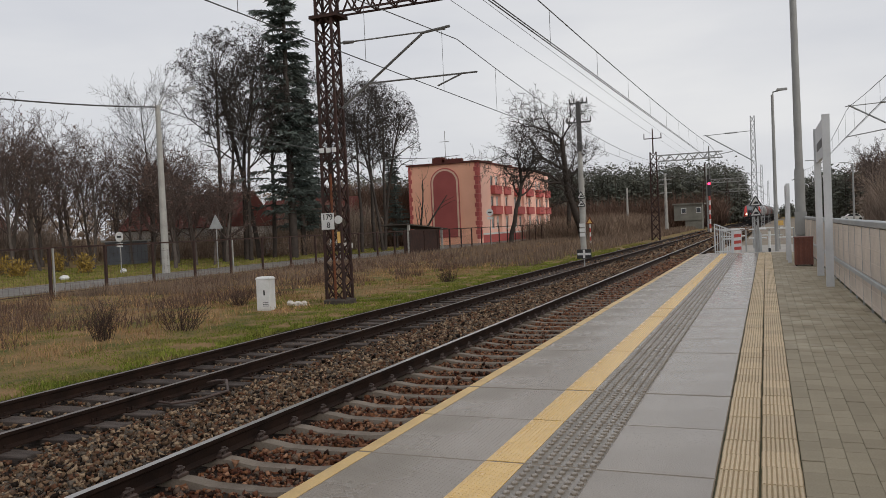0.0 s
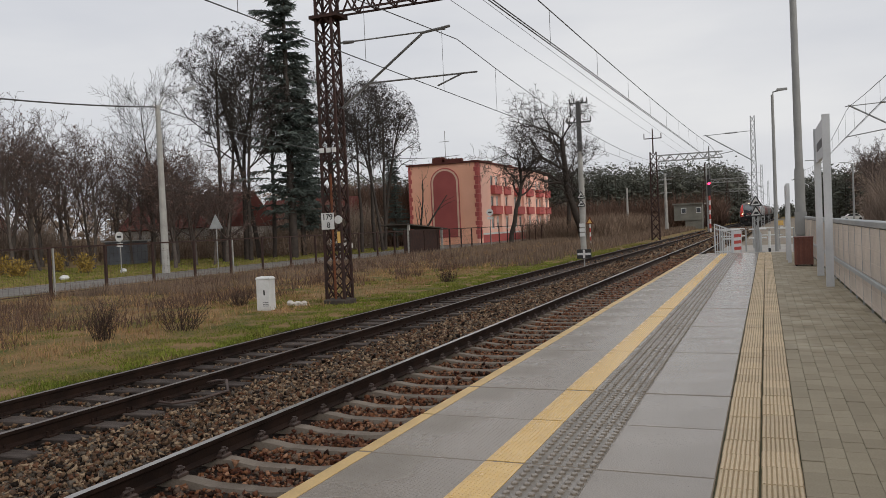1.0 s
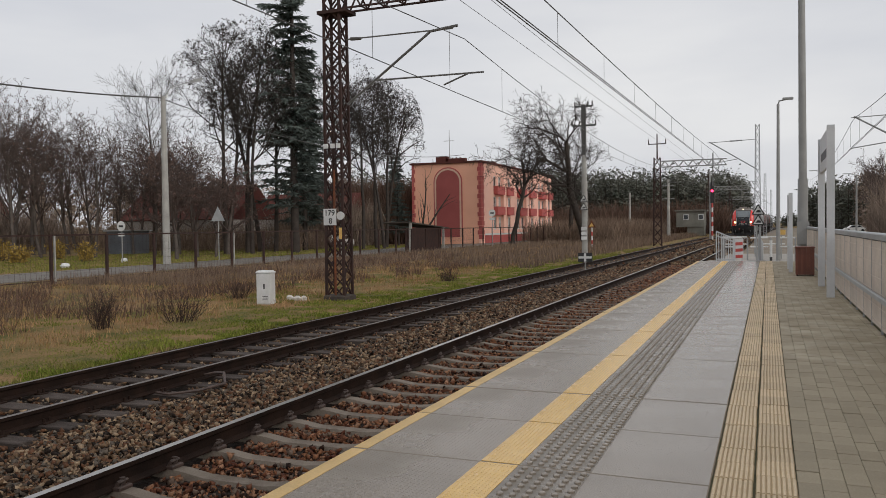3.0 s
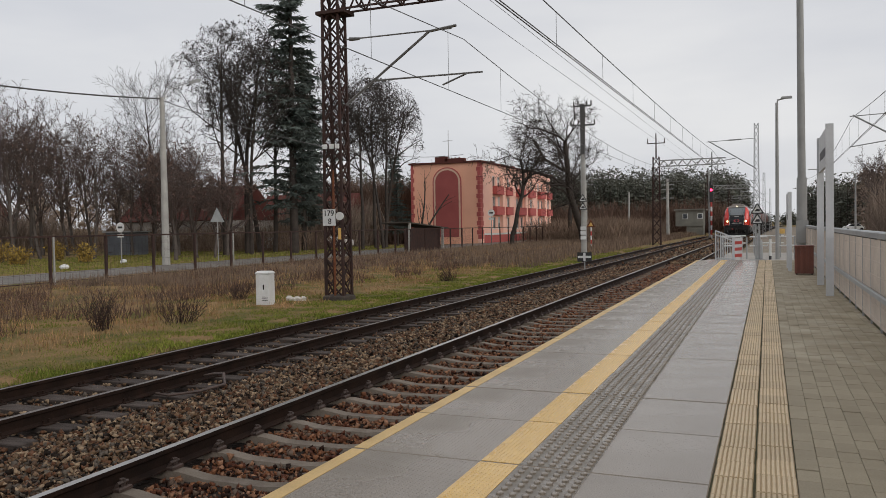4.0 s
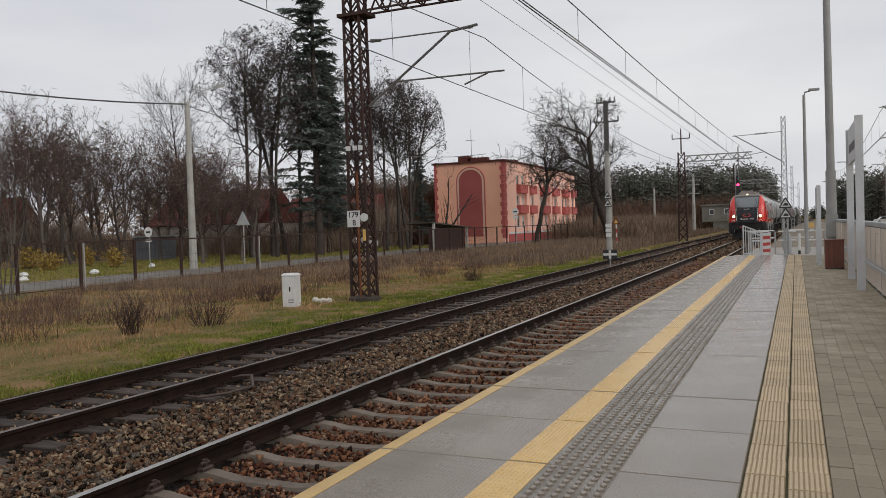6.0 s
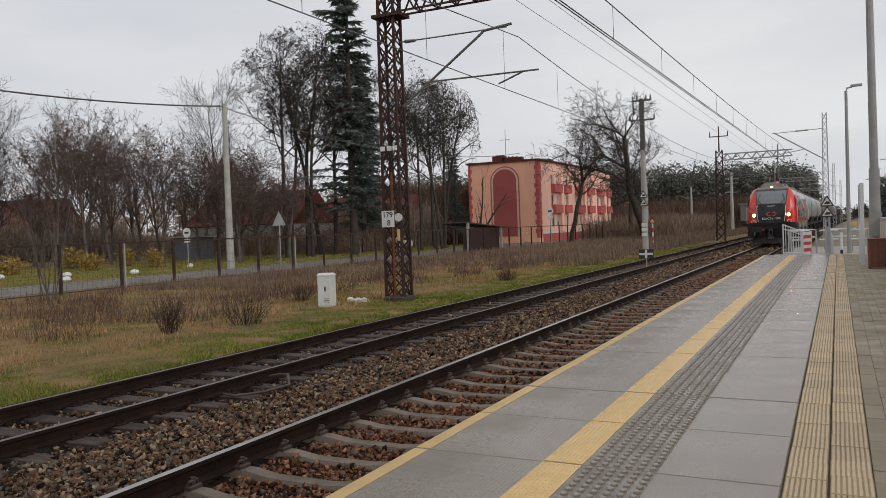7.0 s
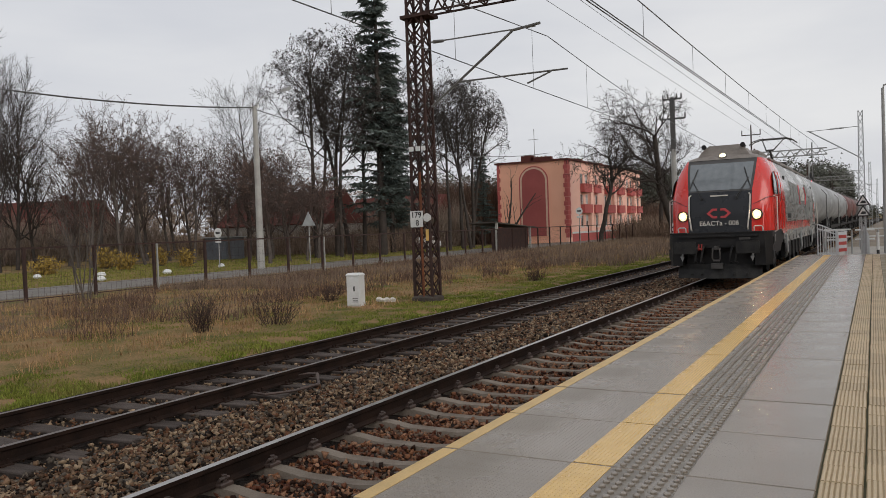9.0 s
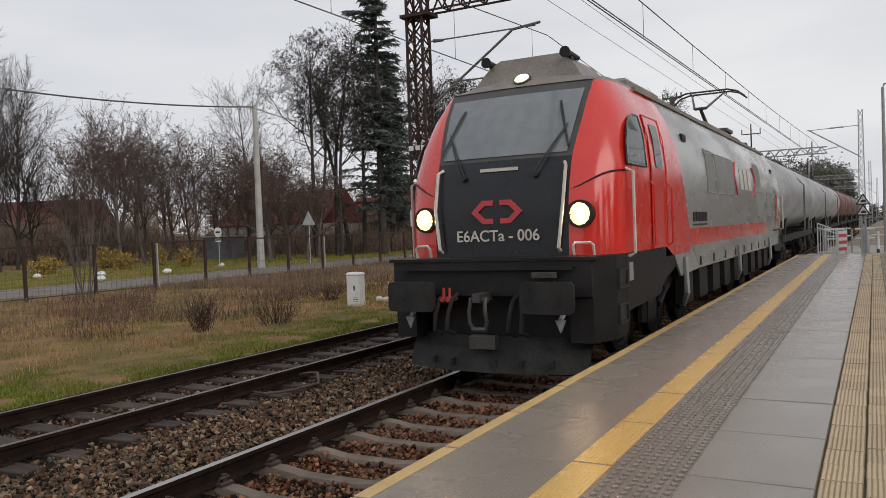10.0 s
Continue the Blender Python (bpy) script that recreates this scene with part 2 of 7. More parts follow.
    def mesh(self, name, mats, smooth=False):
        me = bpy.data.meshes.new(name)
        me.from_pydata([tuple(p) for p in self.v], [], self.f)
        for m in mats if isinstance(mats, (list, tuple)) else [mats]:
            me.materials.append(m)
        if any(self.s):
            me.polygons.foreach_set("material_index", self.s)
        bm = bmesh.new()
        bm.from_mesh(me)
        bmesh.ops.recalc_face_normals(bm, faces=bm.faces)
        bm.to_mesh(me)
        bm.free()
        if smooth:
            me.polygons.foreach_set("use_smooth", [True] * len(me.polygons))
            me.set_sharp_from_angle(angle=radians(38))
        me.update()
        return me


def raw_mesh(name, v, f, material):
    """A mesh straight from arrays of corners and faces of one size."""
    me = bpy.data.meshes.new(name)
    v, f = np.asarray(v, np.float32), np.asarray(f, np.int32)
    me.vertices.add(len(v))
    me.vertices.foreach_set("co", v.ravel())
    k = f.shape[1]
    me.loops.add(f.size)
    me.loops.foreach_set("vertex_index", f.ravel())
    me.polygons.add(len(f))
    me.polygons.foreach_set("loop_start", np.arange(0, f.size, k, dtype=np.int32))
    me.polygons.foreach_set("loop_total", np.full(len(f), k, np.int32))
    me.materials.append(material)
    me.update(calc_edges=True)
    return me


def part(name, geo, material, parent, label="", smooth=False, m=None):
    me = geo if isinstance(geo, bpy.types.Mesh) else geo.mesh(name, material, smooth)
    ob = new(name, me)
    ob.parent = parent
    if m is not None:
        ob.matrix_basis = m
    return tagged(ob, label) if label else ob


def thing(name, label, category, m=None, group="", kind=""):
    ob = new(name)
    ob.empty_display_size = 0.2
    if m is not None:
        ob.matrix_basis = m
    return tagged(ob, label, category, group, kind)


def solid(name, geo, material, label, category="", group="", kind="", smooth=False, m=None):
    me = geo if isinstance(geo, bpy.types.Mesh) else geo.mesh(name, material, smooth)
    ob = new(name, me)
    if m is not None:
        ob.matrix_basis = m
    return tagged(ob, label, category, group, kind)


def letters(name, text, size, material, parent, m, depth=0.004, bold=0.0):
    """Raised lettering in the built-in font, centred, as a mesh."""
    cu = bpy.data.curves.new(name, "FONT")
    cu.body, cu.size, cu.extrude, cu.offset = text, size, depth, bold
    cu.align_x, cu.align_y = "CENTER", "CENTER"
    tmp = bpy.data.objects.new(name, cu)
    scene.collection.objects.link(tmp)
    me = bpy.data.meshes.new_from_object(tmp.evaluated_get(bpy.context.evaluated_depsgraph_get()))
    bpy.data.objects.remove(tmp)
    bpy.data.curves.remove(cu)
    me.materials.clear()
    me.materials.append(material)
    ob = new(name, me)
    ob.parent = parent
    ob.matrix_basis = m
    return ob


# ---- plan ----
X1, X2 = -4.08, -8.36          # track axes; near track's rail top is z = 0
Z2 = -0.11                     # far track's rail top
PE, PT, PF = -2.405, 0.50, 1.30  # platform edge, top, fence line
PEND = 30.3                    # platform end
BEND = 5.8e-5                  # the line bends gently to the right in the distance
GZ = -0.35


def tx(y):
    return BEND * y * y if y > 0 else 0.0


# ---- ground ----
def ground_z(x, y):
    d = max(0.0, abs(x + 6) - 60)
    z = GZ + 0.05 * noise.noise((x * 0.25, y * 0.25, 0)) + 0.03 * noise.noise((x * 0.9, y * 0.9, 3))
    if x > -11.0:
        z = min(z, GZ - 0.02 - 0.12 * min(1.0, (x + 11.0) / 1.5))
    if x < -29.5:
        z = GZ + 0.02 * noise.noise((x * 0.2, y * 0.2, 0))
    return z + d * 0.004


xs = sorted(set([-3000, -1200, -600, -300, -180, -120] + list(range(-90, -40, 5)) + [-40 + 0.5 * i for i in range(61)] + [-9.5, -8, -6, -4, -2, 0, 2, 5, 10, 20, 40, 80, 160, 400, 1000, 3000]))
ys = sorted(set([-2000, -600, -200, -60, -20, -8] + [-4 + 0.5 * i for i in range(130)] + [62 + 3 * i for i in range(35)] + [175, 200, 250, 320, 450, 700, 1200, 2500, 4500]))
g = Geo()
g.add([(x, y, ground_z(x + 0.0, y)) for y in ys for x in xs],
      [(j * len(xs) + i, j * len(xs) + i + 1, (j + 1) * len(xs) + i + 1, (j + 1) * len(xs) + i) for j in range(len(ys) - 1) for i in range(len(xs) - 1)])


def ground_material():
    m = mat("field_ground", (0.098, 0.105, 0.03), (0.29, 0.182, 0.09), 0.95, 0.8, 22, 1.0, depth=0.06)
    nt = m.node_tree
    rp = [k for k in nt.nodes if k.type == "VALTORGB"][0]
    rp.color_ramp.elements[0].position, rp.color_ramp.elements[1].position = 0.62, 0.92
    return m


solid("ground", g, ground_material(), "rough winter field of brown and green grass", "", kind="structure", smooth=True)

# ---- track beds ----
def bed(name, profile, y0, y1, material, label):
    g = Geo()
    yy = [y0 + (i * 1.5 if i * 1.5 + y0 < 60 else 0) for i in range(int((min(60, y1) - y0) / 1.5))] + [60 + 12 * i for i in range(int((y1 - 60) / 12) + 1)]
    rings = [[(x + tx(y), y, z + 0.02 * noise.noise((x * 1.7, y * 1.3, 1))) for x, z in profile] for y in yy]
    g.loft(rings, close=False, caps=False)
    return solid(name, g, material, label, "", kind="structure")


bed("ballast_bed", [(-10.9, GZ - 0.12), (-10.2, GZ + 0.02), (-9.5, Z2 - 0.24), (-7.3, Z2 - 0.235), (-6.6, -0.30), (-5.9, -0.23), (-5.5, -0.24), (-2.7, -0.25), (PE + 0.2, -0.30)], -8, 420, M["ballast_bed"], "ballast bed under both tracks, darkened as shade between the stones")


def rail_mesh(name, top_mat, y0, y1, x, z, bend_from):
    prof = [(-0.036, 0), (0.036, 0), (0.036, -0.036), (0.010, -0.050), (0.010, -0.135), (0.070, -0.158), (0.070, -0.172), (-0.070, -0.172), (-0.070, -0.158), (-0.010, -0.135), (-0.010, -0.050), (-0.036, -0.036)]
    yy = [y0, 0] + [10 * i for i in range(1, int(y1 / 10) + 1)]
    g = Geo()
    g.loft([[(x + tx(y) + a, y, z + b) for a, b in prof] for y in yy])
    me = g.mesh(name, [M["rail_steel"], top_mat])
    for p in me.polygons:
        if p.normal.z > 0.9 and p.center.z > z - 0.01:
            p.material_index = 1
    return me


def tracks():
    for ax, z, top, lab in ((X1, 0.0, M["rail_top"], "worn steel running rails with shiny tops"), (X2, Z2, M["rail_top_dull"], "brown steel rails with dull tops")):
        t = thing("railway_track", lab, "railway track", kind="structure")
        for s in (-1, 1):
            part("rail", rail_mesh("rail", top, -8, 420, ax + s * 0.7535 + (0.09 if ax == X1 and s > 0 else 0.0), z, 0), None, t)
        if ax == X1:
            # concrete sleeper with a dipped middle
            prof = [(-1.25, -0.175), (-0.95, -0.165), (-0.55, -0.172), (-0.3, -0.205), (0.3, -0.205), (0.55, -0.172), (0.95, -0.165), (1.25, -0.175)]
            g = Geo()
            g.loft([[(a, -0.12, -0.34), (a, -0.066, b), (a, 0.066, b), (a, 0.12, -0.34)] for a, b in prof])
            sm = g.mesh("sleeper", M["sleeper_conc"])
            g = Geo()
            for s in (-0.7535, 0.7535):
                for q in (-0.10, 0.10):
                    g.box(s + q - 0.035, s + q + 0.035, -0.07, 0.07, -0.168, -0.135, bev=0.01)
                    g.path([(s + q * 0.8, -0.05, -0.14), (s + q, -0.045, -0.105), (s + q * 1.1, 0, -0.10), (s + q, 0.045, -0.105), (s + q * 0.8, 0.05, -0.14)], 0.016, 6)
                    g.tube((s + q, 0, -0.14), (s + q, 0, -0.075), 0.024, n=6)
            cm = g.mesh("fastening", M["clip_steel"])
            y = 4.72 - 0.592 * 20
            while y < 150:
                sl = part("sleeper", sm, None, t, m=pose(ax + tx(y), y, 0))
                if y < 40:
                    part("fastening", cm, None, sl)
                y += 0.592
        else:
            g = Geo()
            g.box(-1.3, 1.3, -0.125, 0.125, -0.33, -0.175, bev=0.012)
            sm = g.mesh("sleeper", M["sleeper_wood"])
            g = Geo()
            for s in (-0.7535, 0.7535):
                g.box(s - 0.16, s + 0.16, -0.07, 0.07, -0.176, -0.158, bev=0.006)
                for q in (-0.1, 0.1):
                    for e in (-0.04, 0.04):
                        g.tube((s + q, e, -0.165), (s + q, e, -0.115), 0.02, 0.016, n=6)
            cm = g.mesh("fastening", M["rail_steel"])
            rnd = random.Random(4)
            y = -7.14
            while y < 150:
                sl = part("sleeper", sm, None, t, m=pose(ax + tx(y) + rnd.uniform(-0.05, 0.05), y, z + rnd.uniform(-0.012, 0.004), 0, rnd.uniform(-0.6, 0.6), rnd.uniform(-2, 2)))
                if y < 40:
                    part("fastening", cm, None, sl)
                y += 0.62 + rnd.uniform(-0.03, 0.03)


tracks()


# ---- loose ballast stones ----
def stones(name, count, x0, x1, y0, y1, zf, r0, r1, material, seed, label, avoid=None):
    rng = np.random.default_rng(seed)
    u = rng.random(count)
    y = y0 + (y1 - y0) * u ** 1.5
    x = x0 + (x1 - x0) * rng.random(count)
    if avoid is not None:
        keep = avoid(x, y, rng)
        x, y = x[keep], y[keep]
    n = len(x)
    r = (r0 + (r1 - r0) * rng.random(n) ** 2) * (1 + y / 60)
    z = zf(x) + r * (0.5 + 0.38 * rng.normal(size=n))
    base = np.array([(1, 0, 0.5), (-0.6, 0.85, 0.5), (-0.6, -0.85, 0.5), (1, 0, -0.5), (-0.6, 0.85, -0.5), (-0.6, -0.85, -0.5)], float)
    p = base[None] * (0.7 + 0.6 * rng.random((n, 6, 1))) * r[:, None, None] + rng.normal(size=(n, 6, 3)) * r[:, None, None] * 0.22
    a, b = rng.random(n) * 6.28, rng.random(n) * 3.14
    ca, sa, cb, sb = np.cos(a)[:, None], np.sin(a)[:, None], np.cos(b)[:, None], np.sin(b)[:, None]
    px, py, pz = p[..., 0], p[..., 1], p[..., 2]
    py, pz = py * cb - pz * sb, py * sb + pz * cb
    px, py = px * ca - py * sa, px * sa + py * ca
    v = np.stack([px + x[:, None] + (BEND * y * y)[:, None], py + y[:, None], pz + z[:, None]], -1).reshape(-1, 3)
    f0 = np.array([(0, 1, 2), (5, 4, 3), (0, 3, 4), (0, 4, 1), (1, 4, 5), (1, 5, 2), (2, 5, 3), (2, 3, 0)])
    f = (f0[None] + 6 * np.arange(n)[:, None, None]).reshape(-1, 3)
    return solid(name, raw_mesh(name, v, f, material), None, label, "ballast", kind="stuff")


def bed_z(x):
    return np.interp(x, [-10.9, -10.2, -9.5, -7.3, -6.6, -5.9, -5.5, -2.7, PE], [GZ - 0.1, GZ + 0.02, Z2 - 0.24, Z2 - 0.235, -0.30, -0.23, -0.21, -0.22, -0.28])


def off_sleepers(x, y, rng):
    k = ((y - (4.72 - 5.92)) / 0.592 + 0.5) % 1.0 - 0.5
    on = (np.abs(k) < 0.15) & (np.abs(x - X1) < 1.27)
    on |= (np.abs(np.abs(x - X1) - 0.7535) < 0.09)
    on |= (np.abs(np.abs(x - X2) - 0.7535) < 0.09)
    return ~on


def off_wood(x, y, rng):
    return off_sleepers(x, y, rng) & ~((np.abs(x - X2) < 1.3) & (rng.random(len(x)) < 0.72))


stones("track_ballast", 105000, -9.9, -5.25, 2.5, 42, bed_z, 0.014, 0.032, M["ballast"], 1, "loose brown grey ballast stones between the tracks", off_wood)
stones("track_ballast", 60000, -5.35, PE, 2.5, 42, lambda x: bed_z(x) - 0.03, 0.014, 0.031, M["ballast_rust"], 2, "rust-stained ballast stones between concrete sleepers", off_sleepers)

stones("track_ballast", 18000, -9.9, PE, 41, 130, bed_z, 0.026, 0.05, M["ballast"], 3, "loose brown grey ballast stones far along the tracks", off_wood)
stones("track_ballast", 16000, -9.9, PE, -7.5, 2.6, lambda x: bed_z(x) - 0.02, 0.018, 0.036, M["ballast"], 5, "loose brown grey ballast stones behind the platform start", off_wood)


# ---- platform ----
def platform():
    p = thing("platform", "concrete platform with yellow warning line and tactile strip", "platform", kind="structure")
    g = Geo()
    g.box(PE + 0.10, PF + 0.25, -7, PEND, -0.6, PT - 0.10)
    part("base", g, M["slab_side"], p)
    g = Geo()
    g.box(PE + 0.02, PE + 0.14, -7, PEND, -0.6, PT - 0.13)
    part("edge_wall", g, M["slab_side"], p)
    g = Geo()
    g.box(PE + 0.03, PF + 0.2, -7, PEND, PT - 0.11, PT - 0.010)
    part("bedding", g, M["joint_dirt"], p)
    # one slab: narrow painted edge, warning line and seven rows of studs
    L, x0, x1 = 0.985, PE, -0.285
    g = Geo()
    b = 0.006
    g.box(x0, x1, -L / 2, L / 2, PT - 0.12, PT, bev=b)
    g.slot = 1
    g.box(x0 + 0.004, x0 + 0.10, -L / 2 + 0.008, L / 2 - 0.008, PT - 0.002, PT + 0.003)
    g.slot = 2
    g.box(-1.555, -1.325, -L / 2 + 0.007, L / 2 - 0.007, PT - 0.002, PT + 0.004)
    # strip under the studs, in the shade-darkened concrete
    g.slot = 3
    g.box(-1.322, -0.912, -L / 2 + 0.008, L / 2 - 0.008, PT - 0.002, PT + 0.0015)
    # small non-slip knobs on the outer strip and on the warning line
    for i in range(41):
        x = x0 + 0.115 + 0.0255 * i
        g.slot = 2 if x > -1.55 else 0
        if -1.572 < x < -1.548 or x > -1.335:
            continue
        zt = PT + (0.004 if g.slot else 0.0)
        for j in range(38):
            y = -L / 2 + 0.02 + 0.0255 * j + (0.0127 if i % 2 else 0.0)
            if y < L / 2 - 0.012:
                g.add([(x - 0.008, y, zt - 0.001), (x, y - 0.008, zt - 0.001), (x + 0.008, y, zt - 0.001), (x, y + 0.008, zt - 0.001), (x, y, zt + (0.003 if g.slot else 0.0022))], [(0, 1, 4), (1, 2, 4), (2, 3, 4), (3, 0, 4)])
    g.slot = 0
    for i in range(6):
        for j in range(13):
            x, y = -1.272 + i * 0.067, -L / 2 + 0.045 + j * 0.0745
            ring = [[(x + 0.78 * r * cos(t), y + r * sin(t), z) for t in [k * pi / 4 for k in range(8)]] for r, z in ((0.026, PT - 0.001), (0.0235, PT + 0.011), (0.015, PT + 0.014))]
            g.loft(ring, caps=False)
            g.add(ring[-1], [tuple(range(8))])
    sm = g.mesh("slab", [M["concrete"], M["edge_paint"], M["yellow_paint"], M["stud_shade"]])
    rnd = random.Random(8)
    for k in range(-11, 26):
        part("slab", sm, None, p, m=pose(0, 4.78 + 0.995 * k, rnd.uniform(-0.0025, 0.0025)))
    # ribbed tactile tiles, two rows
    g = Geo()
    w, l = 0.200, 0.296
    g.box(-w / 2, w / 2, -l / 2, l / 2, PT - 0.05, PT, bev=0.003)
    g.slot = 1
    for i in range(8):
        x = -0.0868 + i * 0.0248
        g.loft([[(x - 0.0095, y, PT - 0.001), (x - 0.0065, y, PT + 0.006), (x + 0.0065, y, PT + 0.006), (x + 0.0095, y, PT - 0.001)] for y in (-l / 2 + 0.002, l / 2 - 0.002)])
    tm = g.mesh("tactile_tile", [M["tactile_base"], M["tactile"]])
    for c, x in enumerate((-0.175, 0.036)):
        for k in range(-22, 98):
            part("tactile_tile", tm, None, p, m=pose(x + rnd.uniform(-0.002, 0.002), 1.0 + 0.1 * c + 0.2995 * k, rnd.uniform(-0.004, 0.003), 0, 0, rnd.uniform(-0.3, 0.3)))
    # pavers
    g = Geo()
    pw, pl = 0.1155, 0.199
    g.box(-pw / 2, pw / 2, -pl / 2, pl / 2, PT - 0.06, PT, bev=0.003)
    pm = g.mesh("paver", M["paver_one"])
    rest = Geo()
    n = 0
    for c in range(10):
        x = 0.199 + c * 0.117
        y = -5.9 + (0.1 if c % 2 else 0) + rnd.uniform(-0.03, 0.03)
        while y < PEND - 0.1:
            z = rnd.uniform(-0.004, 0.002)
            if 2.5 < y < 8.4 and n < 300:
                part("paver", pm, None, p, m=pose(x, y, z, 0, 0, rnd.uniform(-0.5, 0.5)))
                n += 1
            else:
                rest.box(x - pw / 2, x + pw / 2, y - pl / 2, y + pl / 2, PT - 0.06, PT + z, bev=0.003)
            y += 0.2025
    o = part("paving", rest, M["paver"], p)
    tagged(o, kind="stuff")


platform()


# ---- train ----
M["loco_red"] = mat("loco_red", (0.74, 0.034, 0.022), (0.62, 0.028, 0.019), 0.24, 1.2, 25, 0.03, gloss_var=0.12)
lacquer = M["loco_red"].node_tree.nodes["Principled BSDF"]
lacquer.inputs["Coat Weight"].default_value = 0.6
lacquer.inputs["Coat Roughness"].default_value = 0.12
M["loco_grey"] = mat("loco_grey", (0.33, 0.33, 0.318), (0.245, 0.242, 0.232), 0.25, 0.9, 20, 0.03, gloss_var=0.12, stretch=(1, 0.5, 2))
M["loco_black"] = mat("loco_black", (0.016, 0.018, 0.023), (0.024, 0.025, 0.028), 0.30, 2, 25, 0.05, gloss_var=0.1, spec=0.35)
M["under_black"] = mat("under_black", (0.010, 0.010, 0.011), (0.022, 0.020, 0.019), 0.55, 3, 25, 0.2, spec=0.3)
M["roof_dirt"] = mat("roof_dirt", (0.29, 0.255, 0.225), (0.17, 0.148, 0.13), 0.6, 2, 25, 0.1)
M["panel_dirt"] = mat("panel_dirt", (0.075, 0.07, 0.066), (0.045, 0.043, 0.042), 0.45, 2, 25, 0.05)
# windscreen: sky reflection painted in as a pale grey-blue base colour
M["sky_tint_glass"] = glass("sky_tint_glass", (0.20, 0.222, 0.235), 0.06)
# dark side glass, its noise mottling painted as reflected foliage
M["tree_mottle_glass"] = mat("tree_mottle_glass", (0.012, 0.015, 0.015), (0.10, 0.11, 0.105), 0.04, 12, 40, 0.0, spec=0.2)
M["cream_paint"] = mat("cream_paint", (0.70, 0.66, 0.60), (0.55, 0.5, 0.45), 0.5, 4, 30, 0.05)
M["lamp_on"] = mat("lamp_on", (1, 0.9, 0.7), rough=0.3, bump=0, emit=(1.0, 0.66, 0.32, 130.0))
M["lamp_rim"] = mat("lamp_rim", (0.8, 0.72, 0.55), rough=0.2, bump=0.4, fine=60, emit=(1.0, 0.66, 0.26, 2.2))
M["lamp_top"] = mat("lamp_top", (1, 0.95, 0.8), rough=0.3, bump=0, emit=(1.0, 0.80, 0.45, 1.5))
M["chain_steel"] = mat("chain_steel", (0.11, 0.10, 0.095), (0.07, 0.065, 0.06), 0.5, 4, 30, 0.1, metal=0.4)
M["grille"] = mat("grille", (0.235, 0.235, 0.215), (0.165, 0.165, 0.15), 0.45, 2, 30, 0.05)
M["dusty_black"] = mat("dusty_black", (0.014, 0.014, 0.015), (0.038, 0.036, 0.033), 0.65, 4, 30, 0.15, spec=0.25)
M["logo_red"] = mat("logo_red", (0.60, 0.07, 0.08), (0.5, 0.06, 0.07), 0.5, 5, 40, 0.0)
M["tank_grey"] = mat("tank_grey", (0.46, 0.47, 0.475), (0.26, 0.26, 0.255), 0.42, 0.7, 12, 0.05, stretch=(1, 0.6, 2))
M["tank_band"] = mat("tank_band", (0.34, 0.33, 0.33), (0.2, 0.19, 0.185), 0.6, 1.5, 12, 0.1)
M["tank_red"] = mat("tank_red", (0.24, 0.075, 0.06), (0.12, 0.055, 0.048), 0.55, 0.7, 12, 0.05, stretch=(1, 0.6, 2))
M["tank_dark"] = mat("tank_dark", (0.13, 0.12, 0.115), (0.07, 0.066, 0.062), 0.55, 0.7, 12, 0.05, stretch=(1, 0.6, 2))

LOCO_LEN = 20.0


def lerp_table(z, table):
    return float(np.interp(z, [a for a, _ in table], [b for _, b in table]))


def edge_x(z):
    return lerp_table(z, [(1.5, 0.90), (2.7, 0.91), (3.2, 0.97), (3.65, 1.00), (3.9, 0.98)])


def edge_y(z):
    return lerp_table(z, [(1.5, 0.93), (2.1, 0.95), (2.5, 1.03), (2.7, 1.12), (3.0, 1.27), (3.35, 1.48), (3.65, 1.72), (3.8, 1.90), (3.9, 2.10)])


def side_x(z):
    return lerp_table(z, [(1.0, 1.47), (2.6, 1.47), (3.0, 1.43), (3.35, 1.34), (3.6, 1.22), (3.7, 1.16)])


def rear_y(z):
    return 4.19 + (3.27 - z) * 0.53 if z > 1.73 else 5.0


ROOF = [(1.16, 3.70), (1.05, 3.80), (0.8, 3.88), (0.4, 3.94), (0.0, 3.95), (-0.4, 3.94), (-0.8, 3.88), (-1.05, 3.80), (-1.16, 3.70)]


def grid(g, rows):
    n = len(rows[0])
    g.add([p for r in rows for p in r], [(j * n + i, j * n + i + 1, (j + 1) * n + i + 1, (j + 1) * n + i) for j in range(len(rows) - 1) for i in range(n - 1)])


def front_y(x, z):
    """Where the nose surface lies at x, z between the panel's edges."""
    return edge_y(z) - 0.07 * (1 - (x / edge_x(z)) ** 2)


def front_patch(z0, z1, off=0.0, shrink=0.0, nz=8, nx=9, xa=-1.0, xb=1.0):
    g = Geo()
    rows = []
    for j in range(nz + 1):
        z = z0 + (z1 - z0) * j / nz
        row = []
        for i in range(nx + 1):
            x = (xa + (xb - xa) * i / nx) * (edge_x(z) - shrink)
            row.append((x, front_y(x, z) - off, z))
        rows.append(row)
    grid(g, rows)
    return g


